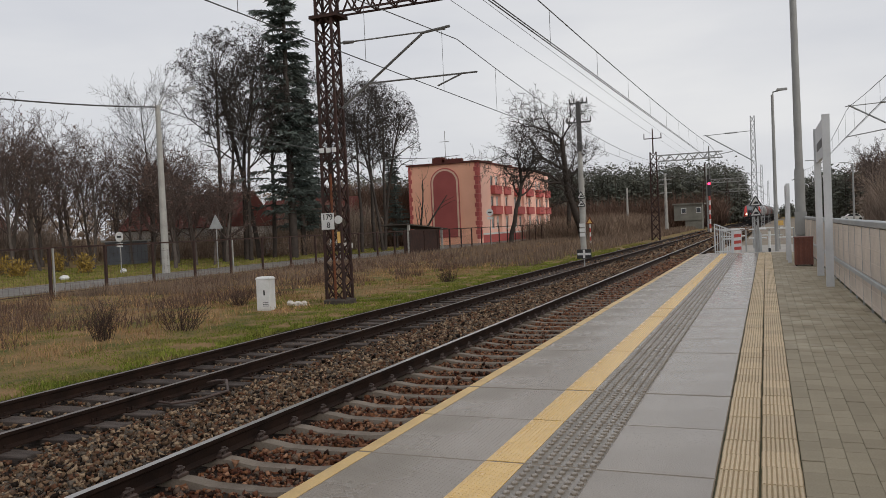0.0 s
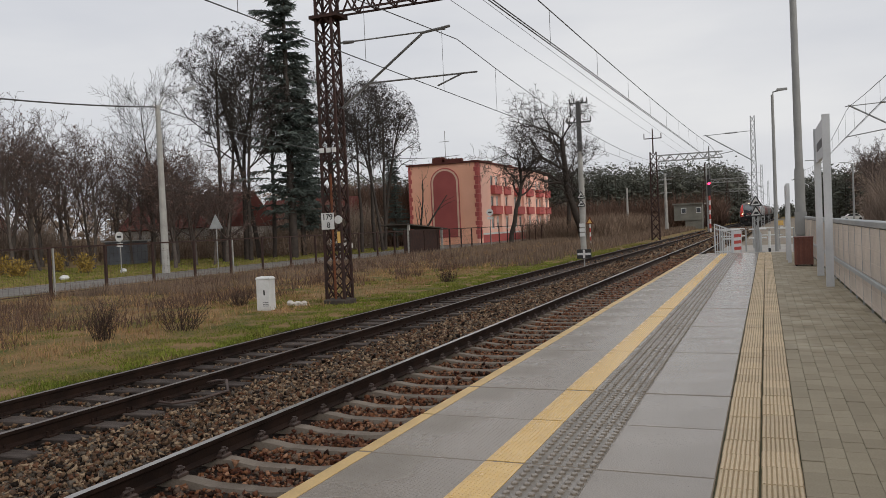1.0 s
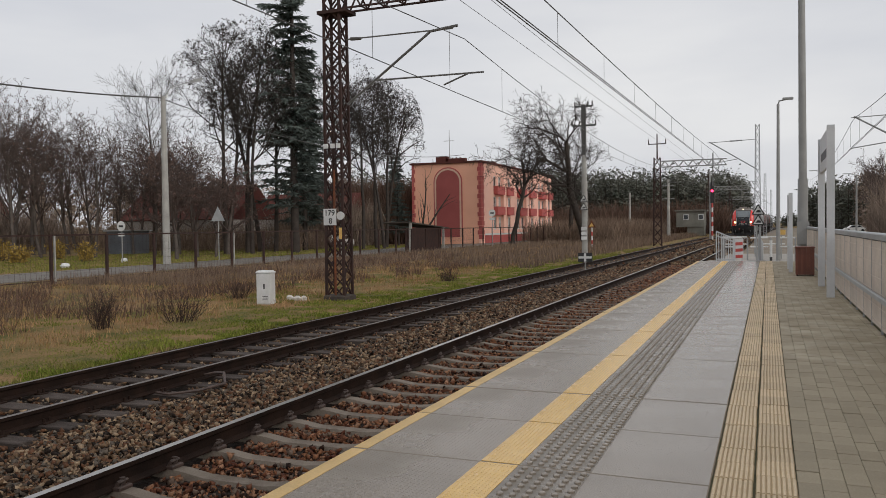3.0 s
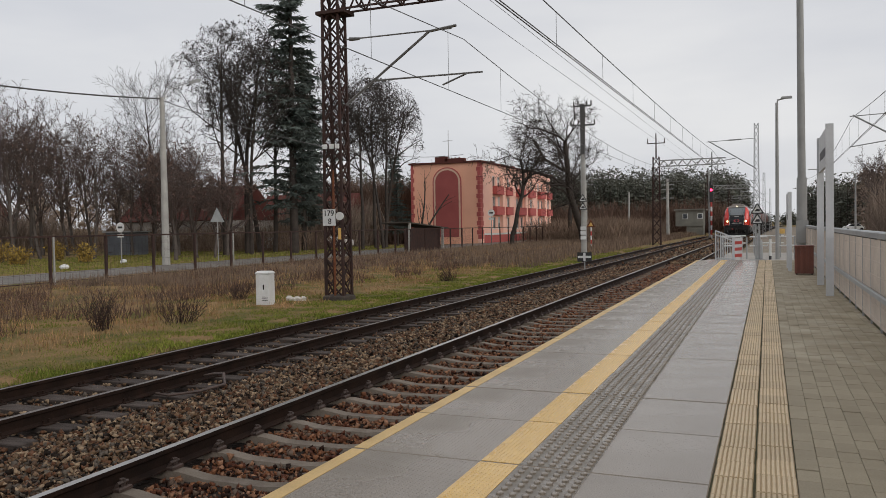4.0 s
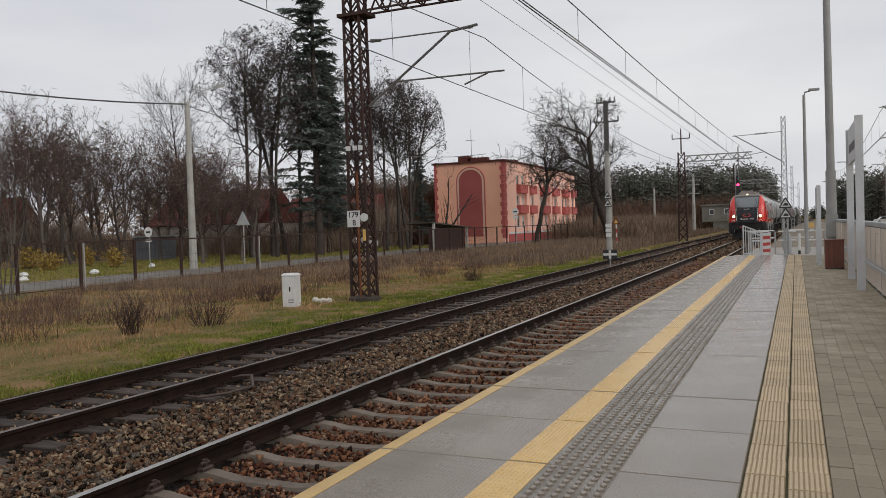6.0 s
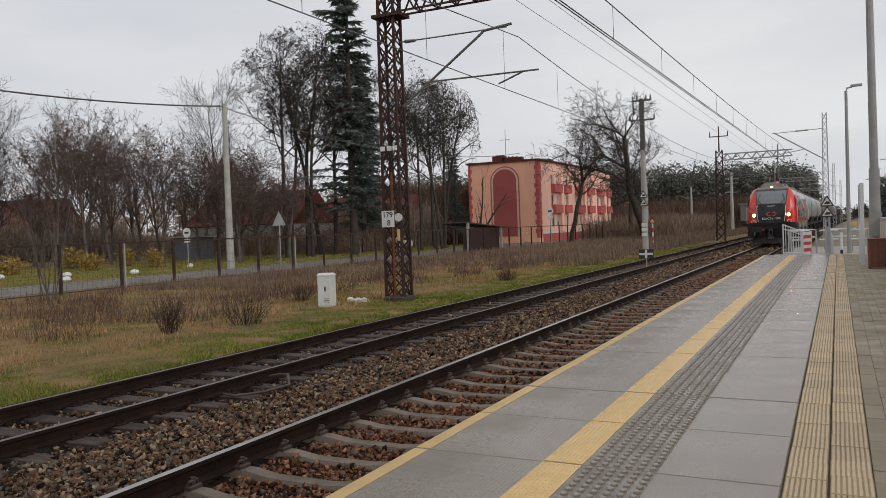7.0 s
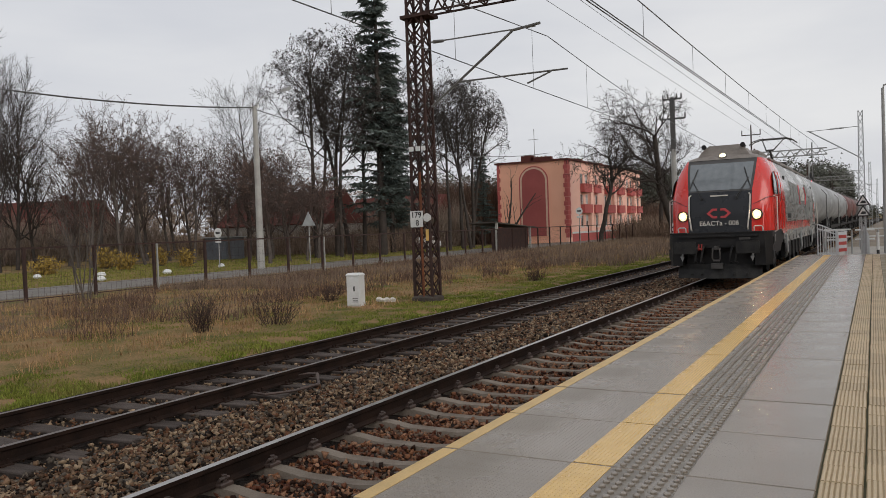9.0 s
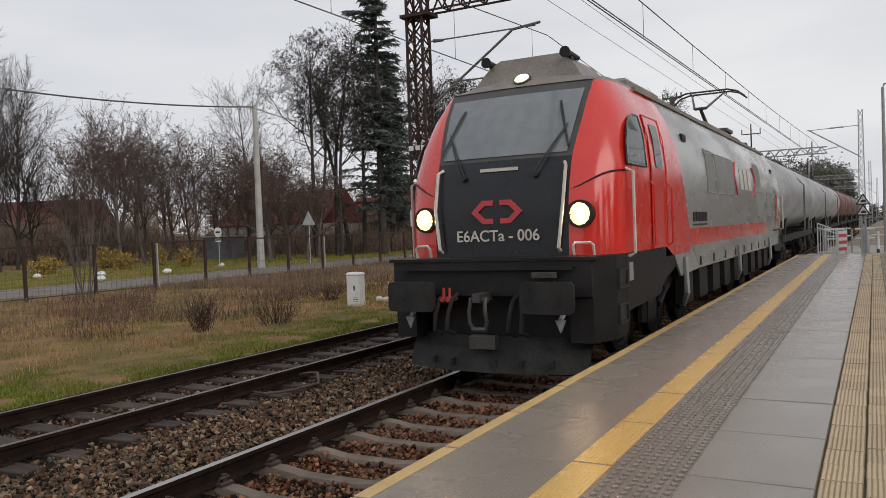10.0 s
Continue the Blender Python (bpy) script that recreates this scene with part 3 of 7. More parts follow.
def cab_parts():
    """Meshes of one cab end: (name, mesh, label)."""
    out = []
    zs = [1.5, 1.6, 1.73, 1.9, 2.1, 2.35, 2.6, 2.75, 2.95, 3.15, 3.35, 3.5, 3.6, 3.7]
    for s in (-1, 1):
        g = Geo()
        rows = []
        for z in zs:
            ex, ey, sx, ry = edge_x(z), edge_y(z), side_x(z), rear_y(z)
            pts = []
            for f, fy in ((0.0, 0.0), (0.22, 0.02), (0.45, 0.07), (0.66, 0.14), (0.83, 0.24), (0.94, 0.36), (1.0, 0.52)):
                pts.append((s * (ex + (sx - ex) * f), ey + fy * (1.0 if z < 3 else 1.0 + (z - 3) * 0.4), z))
            y_now = pts[-1][1]
            for q in (0.3, 0.65, 1.0):
                pts.append((s * sx, y_now + (ry - y_now) * q, z))
            rows.append(pts)
        grid(g, rows)
        # lower band of the cab side, red down to the skirt
        rows = [[(s * 1.47, 3.4 + (1.5 - z) * 3, z), (s * 1.47, 4.2, z), (s * 1.47, 5.0, z)] for z in (1.36, 1.5)]
        grid(g, rows)
        out.append(("cab_side", g.mesh("cab_side", M["loco_red"], True), "glossy red cab side", True))
    out.append(("nose_panel", front_patch(1.5, 2.70).mesh("nose_panel", M["loco_black"], True), "black nose panel", True))
    out.append(("windscreen_surround", front_patch(2.70, 3.70).mesh("windscreen_surround", M["panel_dirt"], True), "", True))
    out.append(("windscreen", front_patch(2.75, 3.58, 0.012, 0.07).mesh("windscreen", M["sky_tint_glass"], True), "dark raked windscreen", True))
    g = Geo()
    rows = []
    for y in (1.765, 1.80, 1.86, 1.96, 2.12, 2.31, 2.56, 3.3):
        w = lerp_table(y, [(1.765, 0.995), (1.80, 1.027), (1.86, 1.066), (1.96, 1.10), (2.12, 1.13), (2.31, 1.15), (2.56, 1.16)])
        zc = lerp_table(y, [(1.765, 3.702), (1.9, 3.82), (2.1, 3.90), (2.6, 3.95)])
        rows.append([(x * w / 1.16, y - (0.07 * (1 - (x / 1.16) ** 2) if y < 1.9 else 0.0), 3.70 + (z - 3.70) * (zc - 3.70) / 0.25) for x, z in ROOF])
    grid(g, rows)
    out.append(("forehead", g.mesh("forehead", M["roof_dirt"], True), "", True))
    g = Geo()
    g.loft([[(-0.84, yb, 3.70), (-0.66, yt - 0.05, 3.98), (-0.55, yt, 4.10), (-0.44, yt + 0.03, 4.17), (0.44, yt + 0.03, 4.17), (0.55, yt, 4.10), (0.66, yt - 0.05, 3.98), (0.84, yb, 3.70)] for yb, yt in ((1.94, 2.10), (3.3, 3.2))])
    out.append(("roof_hood", g.mesh("roof_hood", M["roof_dirt"], True), "", True))
    for s in (-1, 1):
        g = Geo()
        g.tube((s * 0.57, 1.93, 4.13), (s * 0.57, 2.02, 4.13), 0.075, 0.05, 12)
        g.tube((s * 0.57, 2.02, 4.13), (s * 0.57, 2.45, 4.13), 0.05, 0.035, 10)
        g.box(s * 0.57 - 0.03, s * 0.57 + 0.03, 2.1, 2.2, 3.85, 4.10)
        out.append(("horn", g.mesh("horn", M["under_black"], True), "", False))
    # headlights
    for s in (-1, 1):
        x, z = s * 1.04, 1.99
        y = edge_y(z) + 0.0
        g = Geo()
        g.tube((x, y + 0.12, z), (x + s * 0.01, y - 0.03, z), 0.165, 0.165, 20)
        h = g.mesh("headlight", M["under_black"], True)
        g = Geo()
        for k in range(12):
            a0, a1 = 2 * pi * k / 12, 2 * pi * (k + 1) / 12
            for ra, rb, da, db in ((0.135, 0.085, 0.032, 0.046), (0.085, 0.045, 0.034, 0.05)):
                g.add([(x + ra * cos(a0), y - da, z + ra * sin(a0)), (x + ra * cos(a1), y - da, z + ra * sin(a1)), (x + rb * cos(a1), y - db, z + rb * sin(a1)), (x + rb * cos(a0), y - da - 0.004, z + rb * sin(a0))], [(0, 1, 2, 3)])
        rim = g.mesh("reflector", M["lamp_rim"])
        g = Geo()
        g.tube((x, y - 0.03, z), (x, y - 0.054, z), 0.05, 0.04, 14)
        out.append(("headlight", h, "round headlight", False, ("reflector", rim, ""), ("lamp_glass", g.mesh("lamp_glass", M["lamp_on"], True), "lit warm lamp")))
    g = Geo()
    g.tube((0, 1.90, 3.74), (0, 1.815, 3.835), 0.125, 0.12, 20)
    h = g.mesh("top_light", M["panel_dirt"], True)
    g = Geo()
    g.tube((0, 1.815, 3.835), (0, 1.808, 3.843), 0.10, 0.09, 20)
    out.append(("top_light", h, "", False, ("lamp_glass", g.mesh("lamp_glass", M["lamp_top"], True), "")))
    # handrails
    for s in (-1, 1):
        g = Geo()
        g.path([(s * 0.80, front_y(0.8, 1.58) - 0.0, 1.56), (s * 0.80, front_y(0.8, 1.58) - 0.07, 1.60), (s * 0.86, front_y(0.86, 2.1) - 0.07, 2.1), (s * 0.87, front_y(0.87, 2.6) - 0.07, 2.58), (s * 0.83, front_y(0.83, 2.63), 2.62)], 0.022, 8)
        out.append(("handrail", g.mesh("handrail", M["cream_paint"], True), "white handrail", True))
        g = Geo()
        y = edge_y(1.5) - 0.05
        g.path([(s * 0.97, y + 0.04, 1.49), (s * 0.97, y, 1.62), (s * 1.0, y, 1.65), (s * 1.17, y + 0.04, 1.65), (s * 1.20, y + 0.05, 1.62), (s * 1.20, y + 0.08, 1.49)], 0.018, 6)
        out.append(("step_hoop", g.mesh("step_hoop", M["cream_paint"], True), "", True))
        g = Geo()
        g.path([(s * 1.47, 1.45, 1.46), (s * 1.55, 1.45, 1.50), (s * 1.55, 1.45, 2.48), (s * 1.46, 1.45, 2.52)], 0.02, 6)
        out.append(("handrail", g.mesh("handrail", M["cream_paint"], True), "white handrail", True))
        # side window, quarter round
        g = Geo()
        rows = []
        for z in (2.58, 2.7, 2.82, 2.92, 3.02, 3.1, 3.18, 3.25):
            ya = lerp_table(z, [(2.58, 1.46), (2.82, 1.50), (3.02, 1.62), (3.1, 1.72), (3.18, 1.86), (3.25, 2.08)])
            rows.append([(s * (side_x(z) + 0.014), ya + (2.36 - ya) * q / 3, z) for q in range(4)])
        grid(g, rows)
        edge = [r[0] for r in rows] + rows[-1][1:] + [r[-1] for r in reversed(rows[:-1])] + rows[0][1:-1][::-1]
        g.path(edge + edge[:1], 0.011, 5)
        out.append(("cab_window", g.mesh("cab_window", M["tree_mottle_glass"]), "dark side window", True))
        # door
        g = Geo()
        rows = [[(s * (side_x(z) + 0.008), y, z) for y in (2.60, 2.62, 3.44, 3.46)] for z in (1.5, 2.0, 2.6, 2.9, 3.15, 3.3)]
        grid(g, rows)
        for y in (2.61, 3.45):
            g.path([(s * (side_x(z) + 0.014), y, z) for z in (1.5, 2.0, 2.6, 3.0, 3.3)], 0.009, 5)
        g.path([(s * (side_x(3.3) + 0.012), 2.61, 3.3), (s * (side_x(3.3) + 0.012), 3.45, 3.3)], 0.009, 5)
        d = g.mesh("cab_door", M["loco_red"])
        g = Geo()
        grid(g, [[(s * (side_x(z) + 0.018), y, z) for y in (2.86, 3.24)] for z in (2.6, 2.8, 3.0, 3.2)])
        out.append(("cab_door", d, "red cab door", True, ("door_window", g.mesh("door_window", M["tree_mottle_glass"]), "")))
        for y in (2.54, 3.56):
            g = Geo()
            g.path([(s * 1.47, y, 1.52), (s * 1.53, y, 1.56), (s * 1.53, y, 2.35), (s * 1.47, y, 2.4)], 0.014, 6)
            out.append(("handrail", g.mesh("handrail", M["loco_red"], True), "", True))
    # wipers
    for s in (-1, 1):
        g = Geo()
        for k, dx in enumerate((0.0, 0.06)):
            a = (s * (0.46 + dx), 2.50)
            b = (s * (0.80 + dx * 0.3), 3.08 + 0.03 * k)
            c = (s * (0.86 + dx * 0.2), 2.82)
            d = (s * (0.66 + dx * 0.3), 3.42)
            for p, q in ((a, b), (c, d)):
                g.path([(p[0] + (q[0] - p[0]) * t, front_y(p[0] + (q[0] - p[0]) * t, p[1] + (q[1] - p[1]) * t) - 0.04, p[1] + (q[1] - p[1]) * t) for t in (0, 0.25, 0.5, 0.75, 1)], 0.009, 5)
        g.tube((s * 0.49, front_y(0.49, 2.5) + 0.02, 2.5), (s * 0.49, front_y(0.49, 2.5) - 0.05, 2.5), 0.05, 0.04, 8)
        out.append(("wiper", g.mesh("wiper", M["black_paint"]), "", True))
    g = Geo()
    y = front_y(0, 2.58)
    g.box(-0.25, 0.25, y - 0.025, y + 0.02, 2.56, 2.60)
    out.append(("nose_bar", g.mesh("nose_bar", M["cream_paint"]), "", True))
    # two facing brackets
    for s in (-1, 1):
        g = Geo()
        ol = [(0.05, 2.20), (0.19, 2.20), (0.345, 2.055), (0.19, 1.91), (0.05, 1.91), (0.05, 1.975), (0.16, 1.975), (0.25, 2.055), (0.16, 2.135), (0.05, 2.135)]
        g.plate([(s * a, b) for a, b in ol], "y", 0.862, 0.90)
        out.append(("emblem", g.mesh("emblem", M["logo_red"]), "red angular emblem", True))
    # underframe front
    g = Geo()
    g.box(-1.30, 1.30, 0.52, 1.3, 1.05, 1.47)
    g.box(-1.36, 1.36, 0.50, 0.98, 1.465, 1.502)
    g.box(-1.10, 1.10, 0.44, 0.53, 1.36, 1.40)
    g.box(-0.95, 0.95, 0.85, 1.3, 0.5, 1.06)
    for s in (-1, 1):
        g.plate([(s * 1.02, 0.56), (s * 1.30, 0.56), (s * 1.46, 0.95), (s * 1.46, 1.36), (s * 1.02, 1.36)], "z", 0.52, 1.497)
        g.plate([(1.36, 0.80), (3.0, 0.86), (3.3, 1.05), (3.9, 1.17), (4.4, 1.357), (3.4, 1.357), (3.4, 1.497), (1.36, 1.497)], "x", s * 1.40, s * 1.463)
    out.append(("front_frame", g.mesh("front_frame", M["under_black"]), "black front frame and buffer beam", True))
    for s in (-1, 1):
        g = Geo()
        ol = []
        for cx, cz, a0 in ((0.26, 0.12, 0), (-0.26, 0.12, 90), (-0.26, -0.12, 180), (0.26, -0.12, 270)):
            for k in range(4):
                t = radians(a0 + 30 * k)
                ol.append((s * 0.875 + cx + 0.06 * cos(t), 1.06 + cz + 0.06 * sin(t)))
        g.plate(ol, "y", 0.20, 0.25)
        g.tube((s * 0.875, 0.25, 1.06), (s * 0.875, 0.40, 1.06), 0.10, 0.10, 14)
        g.tube((s * 0.875, 0.38, 1.06), (s * 0.875, 0.56, 1.06), 0.15, 0.17, 14)
        out.append(("buffer", g.mesh("buffer", M["dusty_black"], True), "dark rectangular buffer", True))
        for z in (0.72, 1.13):
            g = Geo()
            g.box(s * 1.458 - 0.006, s * 1.458 + 0.012, 1.0, 1.30, z, z + 0.18)
            for ya, yb, za, zb in ((0.98, 1.32, z - 0.03, z), (0.98, 1.32, z + 0.18, z + 0.2), (0.98, 1.0, z, z + 0.18), (1.30, 1.32, z, z + 0.18)):
                g.box(s * 1.44, s * 1.49, ya, yb, za, zb)
            out.append(("cab_step", g.mesh("cab_step", M["black_paint"]), "", True))
        g = Geo()
        g.plate([(s * 0.98, 0.66), (s * 1.04, 0.80), (s * 0.92, 0.80)], "y", 0.34, 0.38)
        g.tube((s * 0.98, 0.36, 0.8), (s * 0.98, 0.6, 0.95), 0.03, n=6)
        out.append(("guide_horn", g.mesh("guide_horn", M["grey_post"]), "", True))
    g = Geo()
    g.box(0.62, 0.92, 0.425, 0.442, 1.27, 1.335, bev=0.004)
    for k in range(4):
        g.box(0.66 + 0.06 * k, 0.70 + 0.06 * k, 0.418, 0.426, 1.287, 1.318)
    out.append(("maker_plate", g.mesh("maker_plate", M["chain_steel"]), "small dark plate", True))
    # plough
    g = Geo()
    rows = []
    for z, yy in ((0.55, 0.62), (0.42, 0.50), (0.24, 0.42), (0.15, 0.39)):
        rows.append([(x, yy + 0.28 * (abs(x) / 1.2) ** 2, z) for x in (-1.18, -0.9, -0.5, 0, 0.5, 0.9, 1.18)])
    grid(g, rows)
    grid(g, [[(p[0], p[1] + 0.05, p[2]) for p in r] for r in rows])
    for x in (-0.75, -0.45, 0.12, 0.45, 0.8):
        g.box(x - 0.02, x + 0.02, 0.39 + 0.28 * (x / 1.2) ** 2 - 0.02, 0.47 + 0.28 * (x / 1.2) ** 2, 0.22, 0.30)
    out.append(("plough", g.mesh("plough", M["dusty_black"]), "dusty black snow plough", True))
    # draw hook, screw coupling, hoses
    g = Geo()
    g.box(-0.05, 0.05, 0.22, 0.56, 1.0, 1.10)
    g.tube((-0.12, 0.30, 1.02), (0.12, 0.30, 1.02), 0.035, n=8)
    for x in (-0.09, 0.09):
        g.path([(x, 0.28, 1.04), (x * 1.15, 0.24, 0.9), (x * 1.25, 0.26, 0.76), (x * 0.8, 0.28, 0.68)], 0.024, 6)
    g.tube((-0.09, 0.28, 0.68), (0.09, 0.28, 0.68), 0.03, n=8)
    out.append(("screw_coupling", g.mesh("screw_coupling", M["chain_steel"], True), "grey screw coupling", True))
    for x in (-0.5, -0.42):
        g = Geo()
        g.tube((x, 0.36, 0.98), (x, 0.36, 1.16), 0.018, n=6)
        g.tube((x, 0.30, 1.02), (x, 0.52, 1.02), 0.03, n=8)
        out.append(("brake_cock", g.mesh("brake_cock", M["red_paint"], True), "red brake cock", True))
    g = Geo()
    g.box(-0.17, 0.17, 0.34, 0.46, 0.44, 0.60, bev=0.02)
    out.append(("coupling_rest", g.mesh("coupling_rest", M["chain_steel"]), "", True))
    for x in (-0.55, -0.38, 0.42, 0.58):
        g = Geo()
        g.path([(x, 0.50, 1.08), (x, 0.34, 1.02), (x - 0.03, 0.28, 0.85), (x - 0.06, 0.30, 0.66), (x - 0.02, 0.42, 0.6)], 0.028, 7)
        out.append(("air_hose", g.mesh("air_hose", M["dusty_black"], True), "", True))
    return out


def wheelset(name_r, r, half=0.75, n=28):
    g = Geo()
    for s in (-1, 1):
        ring = []
        for rad, xx in ((r * 0.25, s * (half + 0.07)), (r * 0.80, s * (half + 0.03)), (r * 0.86, s * (half + 0.07)), (r, s * (half + 0.07)), (r, s * (half - 0.05)), (r + 0.03, s * (half - 0.065)), (r * 0.3, s * (half - 0.07))):
            ring.append([(xx, rad * cos(2 * pi * k / n), rad * sin(2 * pi * k / n)) for k in range(n)])
        g.loft(ring)
        for k in range(5):
            a = 2 * pi * k / 5
            g.box(s * (half + 0.03) - 0.012, s * (half + 0.05) + 0.012, -0.05, 0.05, r * 0.35, r * 0.6, Matrix.Rotation(a, 4, "X"))
    g.tube((-half, 0, 0), (half, 0, 0), 0.09, n=12)
    return g.mesh("wheelset", M["under_black"], True)


ROLLERS = []   # wheelsets and their radius


def bogie(parent, y0, axles, r, half_frame, w, z):
    b = Geo()
    a0, a1 = axles[0] - r - 0.35, axles[-1] + r + 0.35
    for s in (-1, 1):
        ol = [(a0, z + 0.12), (a0 + 0.15, z + 0.28), (a1 - 0.15, z + 0.28), (a1, z + 0.12), (a1, z - 0.02), (a1 - 0.3, z + 0.05), (a0 + 0.3, z + 0.05), (a0, z - 0.02)]
        b.plate(ol, "x", s * w - 0.05, s * w + 0.05)
        for a in axles:
            b.box(s * w - 0.1, s * w + 0.11, a - 0.17, a + 0.17, r - 0.17, z + 0.06)
            for q in (-0.28, 0.28):
                b.tube((s * (w + 0.03), a + q, z - 0.28), (s * (w + 0.03), a + q, z + 0.1), 0.085, n=10)
        for i in range(len(axles) - 1):
            mid = (axles[i] + axles[i + 1]) / 2
            b.box(s * w - 0.09, s * w + 0.13, mid - 0.22, mid + 0.22, z + 0.1, z + 0.4)
            b.tube((s * (w + 0.1), mid - 0.5, z - 0.1), (s * (w + 0.1), mid + 0.35, z + 0.25), 0.045, n=8)
    b.box(-w, w, a0 + 0.5, a1 - 0.5, z, z + 0.2)
    part("bogie", b, M["under_black"], parent, "dark bogie frame")
    wm = WHEEL[r]
    for a in axles:
        o = part("wheelset", wm, None, parent, m=pose(0, a, r))
        ROLLERS.append((o, a, r))


WHEEL = {0.625: wheelset("a", 0.625), 0.46: wheelset("b", 0.46)}


def locomotive():
    t = thing("electric_locomotive", "red, black and grey electric freight locomotive, headlights lit", "locomotive")
    cab = cab_parts()
    back = pose(0, LOCO_LEN, 0, 0, 0, 180)
    for m in (Matrix.Identity(4), back):
        for name, me, lab, _, *sub in cab:
            if m is back and (sub or name == "cab_window" or lab == "" and name == "handrail"):
                continue
            if m is back and name == "cab_side":
                me = me.copy()
                me.materials[0] = M["loco_grey"]
                lab = "dirty grey cab side"
            o = part(name, me, None, t, lab, m=m)
            for sn, sme, sl in sub:
                part(sn, sme, None, o, sl)
    # grey body between the slanted cab edges
    for s in (-1, 1):
        g = Geo()
        rows = []
        for z in [1.73, 2.1, 2.6, 2.95, 3.35, 3.6, 3.7]:
            a = rear_y(z)
            rows.append([(s * side_x(z), a + (LOCO_LEN - a - rear_y(z)) * q / 6, z) for q in range(7)])
        grid(g, rows)
        part("body_side", g, M["loco_grey"], t, "dirty grey body side", smooth=True)
        g = Geo()
        grid(g, [[(s * 1.47, y, z) for y in (5.0, 10, LOCO_LEN - 5.0)] for z in (1.45, 1.73)])
        part("side_stripe", g, M["loco_red"], t, "red stripe along the body")
        g = Geo()
        g.plate([(5.2, 1.45), (LOCO_LEN - 2.0, 1.45), (LOCO_LEN - 2.2, 1.04), (5.75, 1.06)], "x", s * 1.44, s * 1.472)
        g.plate([(3.9, 1.36), (5.2, 1.45), (5.75, 1.06), (4.3, 1.02)], "x", s * 1.44, s * 1.468)
        part("skirt", g, M["loco_grey"], t, "grey lower skirt")
        # grilles and panels
        for y0, y1, z0, z1 in ((6.66, 7.33, 2.37, 3.11), (7.62, 8.5, 2.37, 3.09), (8.62, 9.6, 2.37, 3.09), (13.18, 13.95, 2.67, 3.2), (13.25, 14.13, 1.89, 2.51), (15.25, 16.16, 1.88, 2.51)):
            g = Geo()
            n = 14
            zz = [z0 + (z1 - z0) * k / n for k in range(n + 1)]
            grid(g, [[(s * (side_x(z) + 0.004), y, z) for y in (y0, y1)] for z in zz])
            for za, zb in zip(zz, zz[1:]):
                zm = zb - (zb - za) * 0.25
                g.add([(s * (side_x(za) + 0.016), y0, za), (s * (side_x(za) + 0.016), y1, za), (s * (side_x(zm) + 0.006), y1, zm), (s * (side_x(zm) + 0.006), y0, zm)], [(0, 1, 2, 3)])
            gr = part("grille", g, M["grille"], t)
            g = Geo()
            for y in (y0 - 0.02, y1 + 0.02):
                g.path([(s * (side_x(z) + 0.008), y, z) for z in zz[::2]], 0.014, 5)
            for z in (z0 - 0.02, z1 + 0.01):
                g.tube((s * (side_x(z) + 0.008), y0 - 0.02, z), (s * (side_x(z) + 0.008), y1 + 0.02, z), 0.014, n=5)
            part("grille_frame", g, M["loco_grey"], gr)
        g = Geo()
        for i in range(5):
            g.box(s * 1.468, s * 1.478, 5.30 + 0.25 * i, 5.50 + 0.25 * i, 1.84, 2.0)
        g.box(s * 1.468, s * 1.476, 5.30, 6.5, 1.775, 1.80)
        part("brand_mark", g, M["under_black"], t)
        for yt, yk in ((9.75, 10.05), (12.98, 12.66)):
            g = Geo()
            g.path([(s * (side_x(z) + 0.006), y, z) for y, z in ((yk, 3.07), (yt, 2.82), (yt, 2.7), (yk, 2.38))], 0.03, 5)
            part("brand_mark", g, M["logo_red"], t, "red angular bracket emblem")
        for i in range(3):
            g = Geo()
            grid(g, [[(s * (side_x(z) + 0.008), y, z) for y in (10.55 + 0.62 * i, 11.0 + 0.62 * i)] for z in (2.5, 2.7, 2.85, 2.98)])
            part("brand_mark", g, M["cream_paint"], t)
        for yy in (5.07, 17.0):
            g = Geo()
            g.box(s * side_x(3.2) - 0.02, s * side_x(3.2) + 0.03, yy - 0.14, yy + 0.14, 3.13, 3.25, bev=0.01)
            part("camera_box", g, M["under_black"], t)
        g = Geo()
        grid(g, [[(s * (side_x(z) + 0.006), y, z) for y in (17.3, 17.85)] for z in (1.6, 1.84, 2.48)])
        part("red_panel", g, M["loco_red"], t)
        # dark seam curving over the red cab flank
        g = Geo()
        g.path([(s * (edge_x(2.3) + (side_x(2.4) - edge_x(2.3)) * f + 0.004), edge_y(2.35) + fy - 0.004, z) for f, fy, z in ((0.0, 0.0, 2.28), (0.22, 0.02, 2.33), (0.45, 0.07, 2.40), (0.66, 0.14, 2.46), (0.83, 0.24, 2.49), (0.94, 0.36, 2.5), (1.0, 0.50, 2.5))], 0.009, 5)
        part("seam", g, M["under_black"], t)
        for i in range(9):
            g = Geo()
            g.box(s * 1.30, s * 1.44, 4.6 + i * 1.25, 5.3 + i * 1.25, 0.55, 1.05, bev=0.03)
            part("equipment_box", g, M["under_black"], t)
            g = Geo()
            g.box(s * 1.465, s * 1.482, 4.5 + i * 1.25, 4.62 + i * 1.25, 1.1, 1.25)
            part("step_slot", g, M["under_black"], t)
        for y in (4.5, 9.9, 15.4):
            g = Geo()
            g.path([(s * 1.50, y, 1.30), (s * 1.52, y, 0.75), (s * 1.42, y + 0.15, 0.55)], 0.04, 6)
            part("sand_pipe", g, M["galv"], t)
        g = Geo()
        g.box(s * 1.468 - 0.004, s * 1.468 + 0.004, 1.46, 1.62, 1.16, 1.38)
        part("data_plate", g, M["grey_post"], t)
    g = Geo()
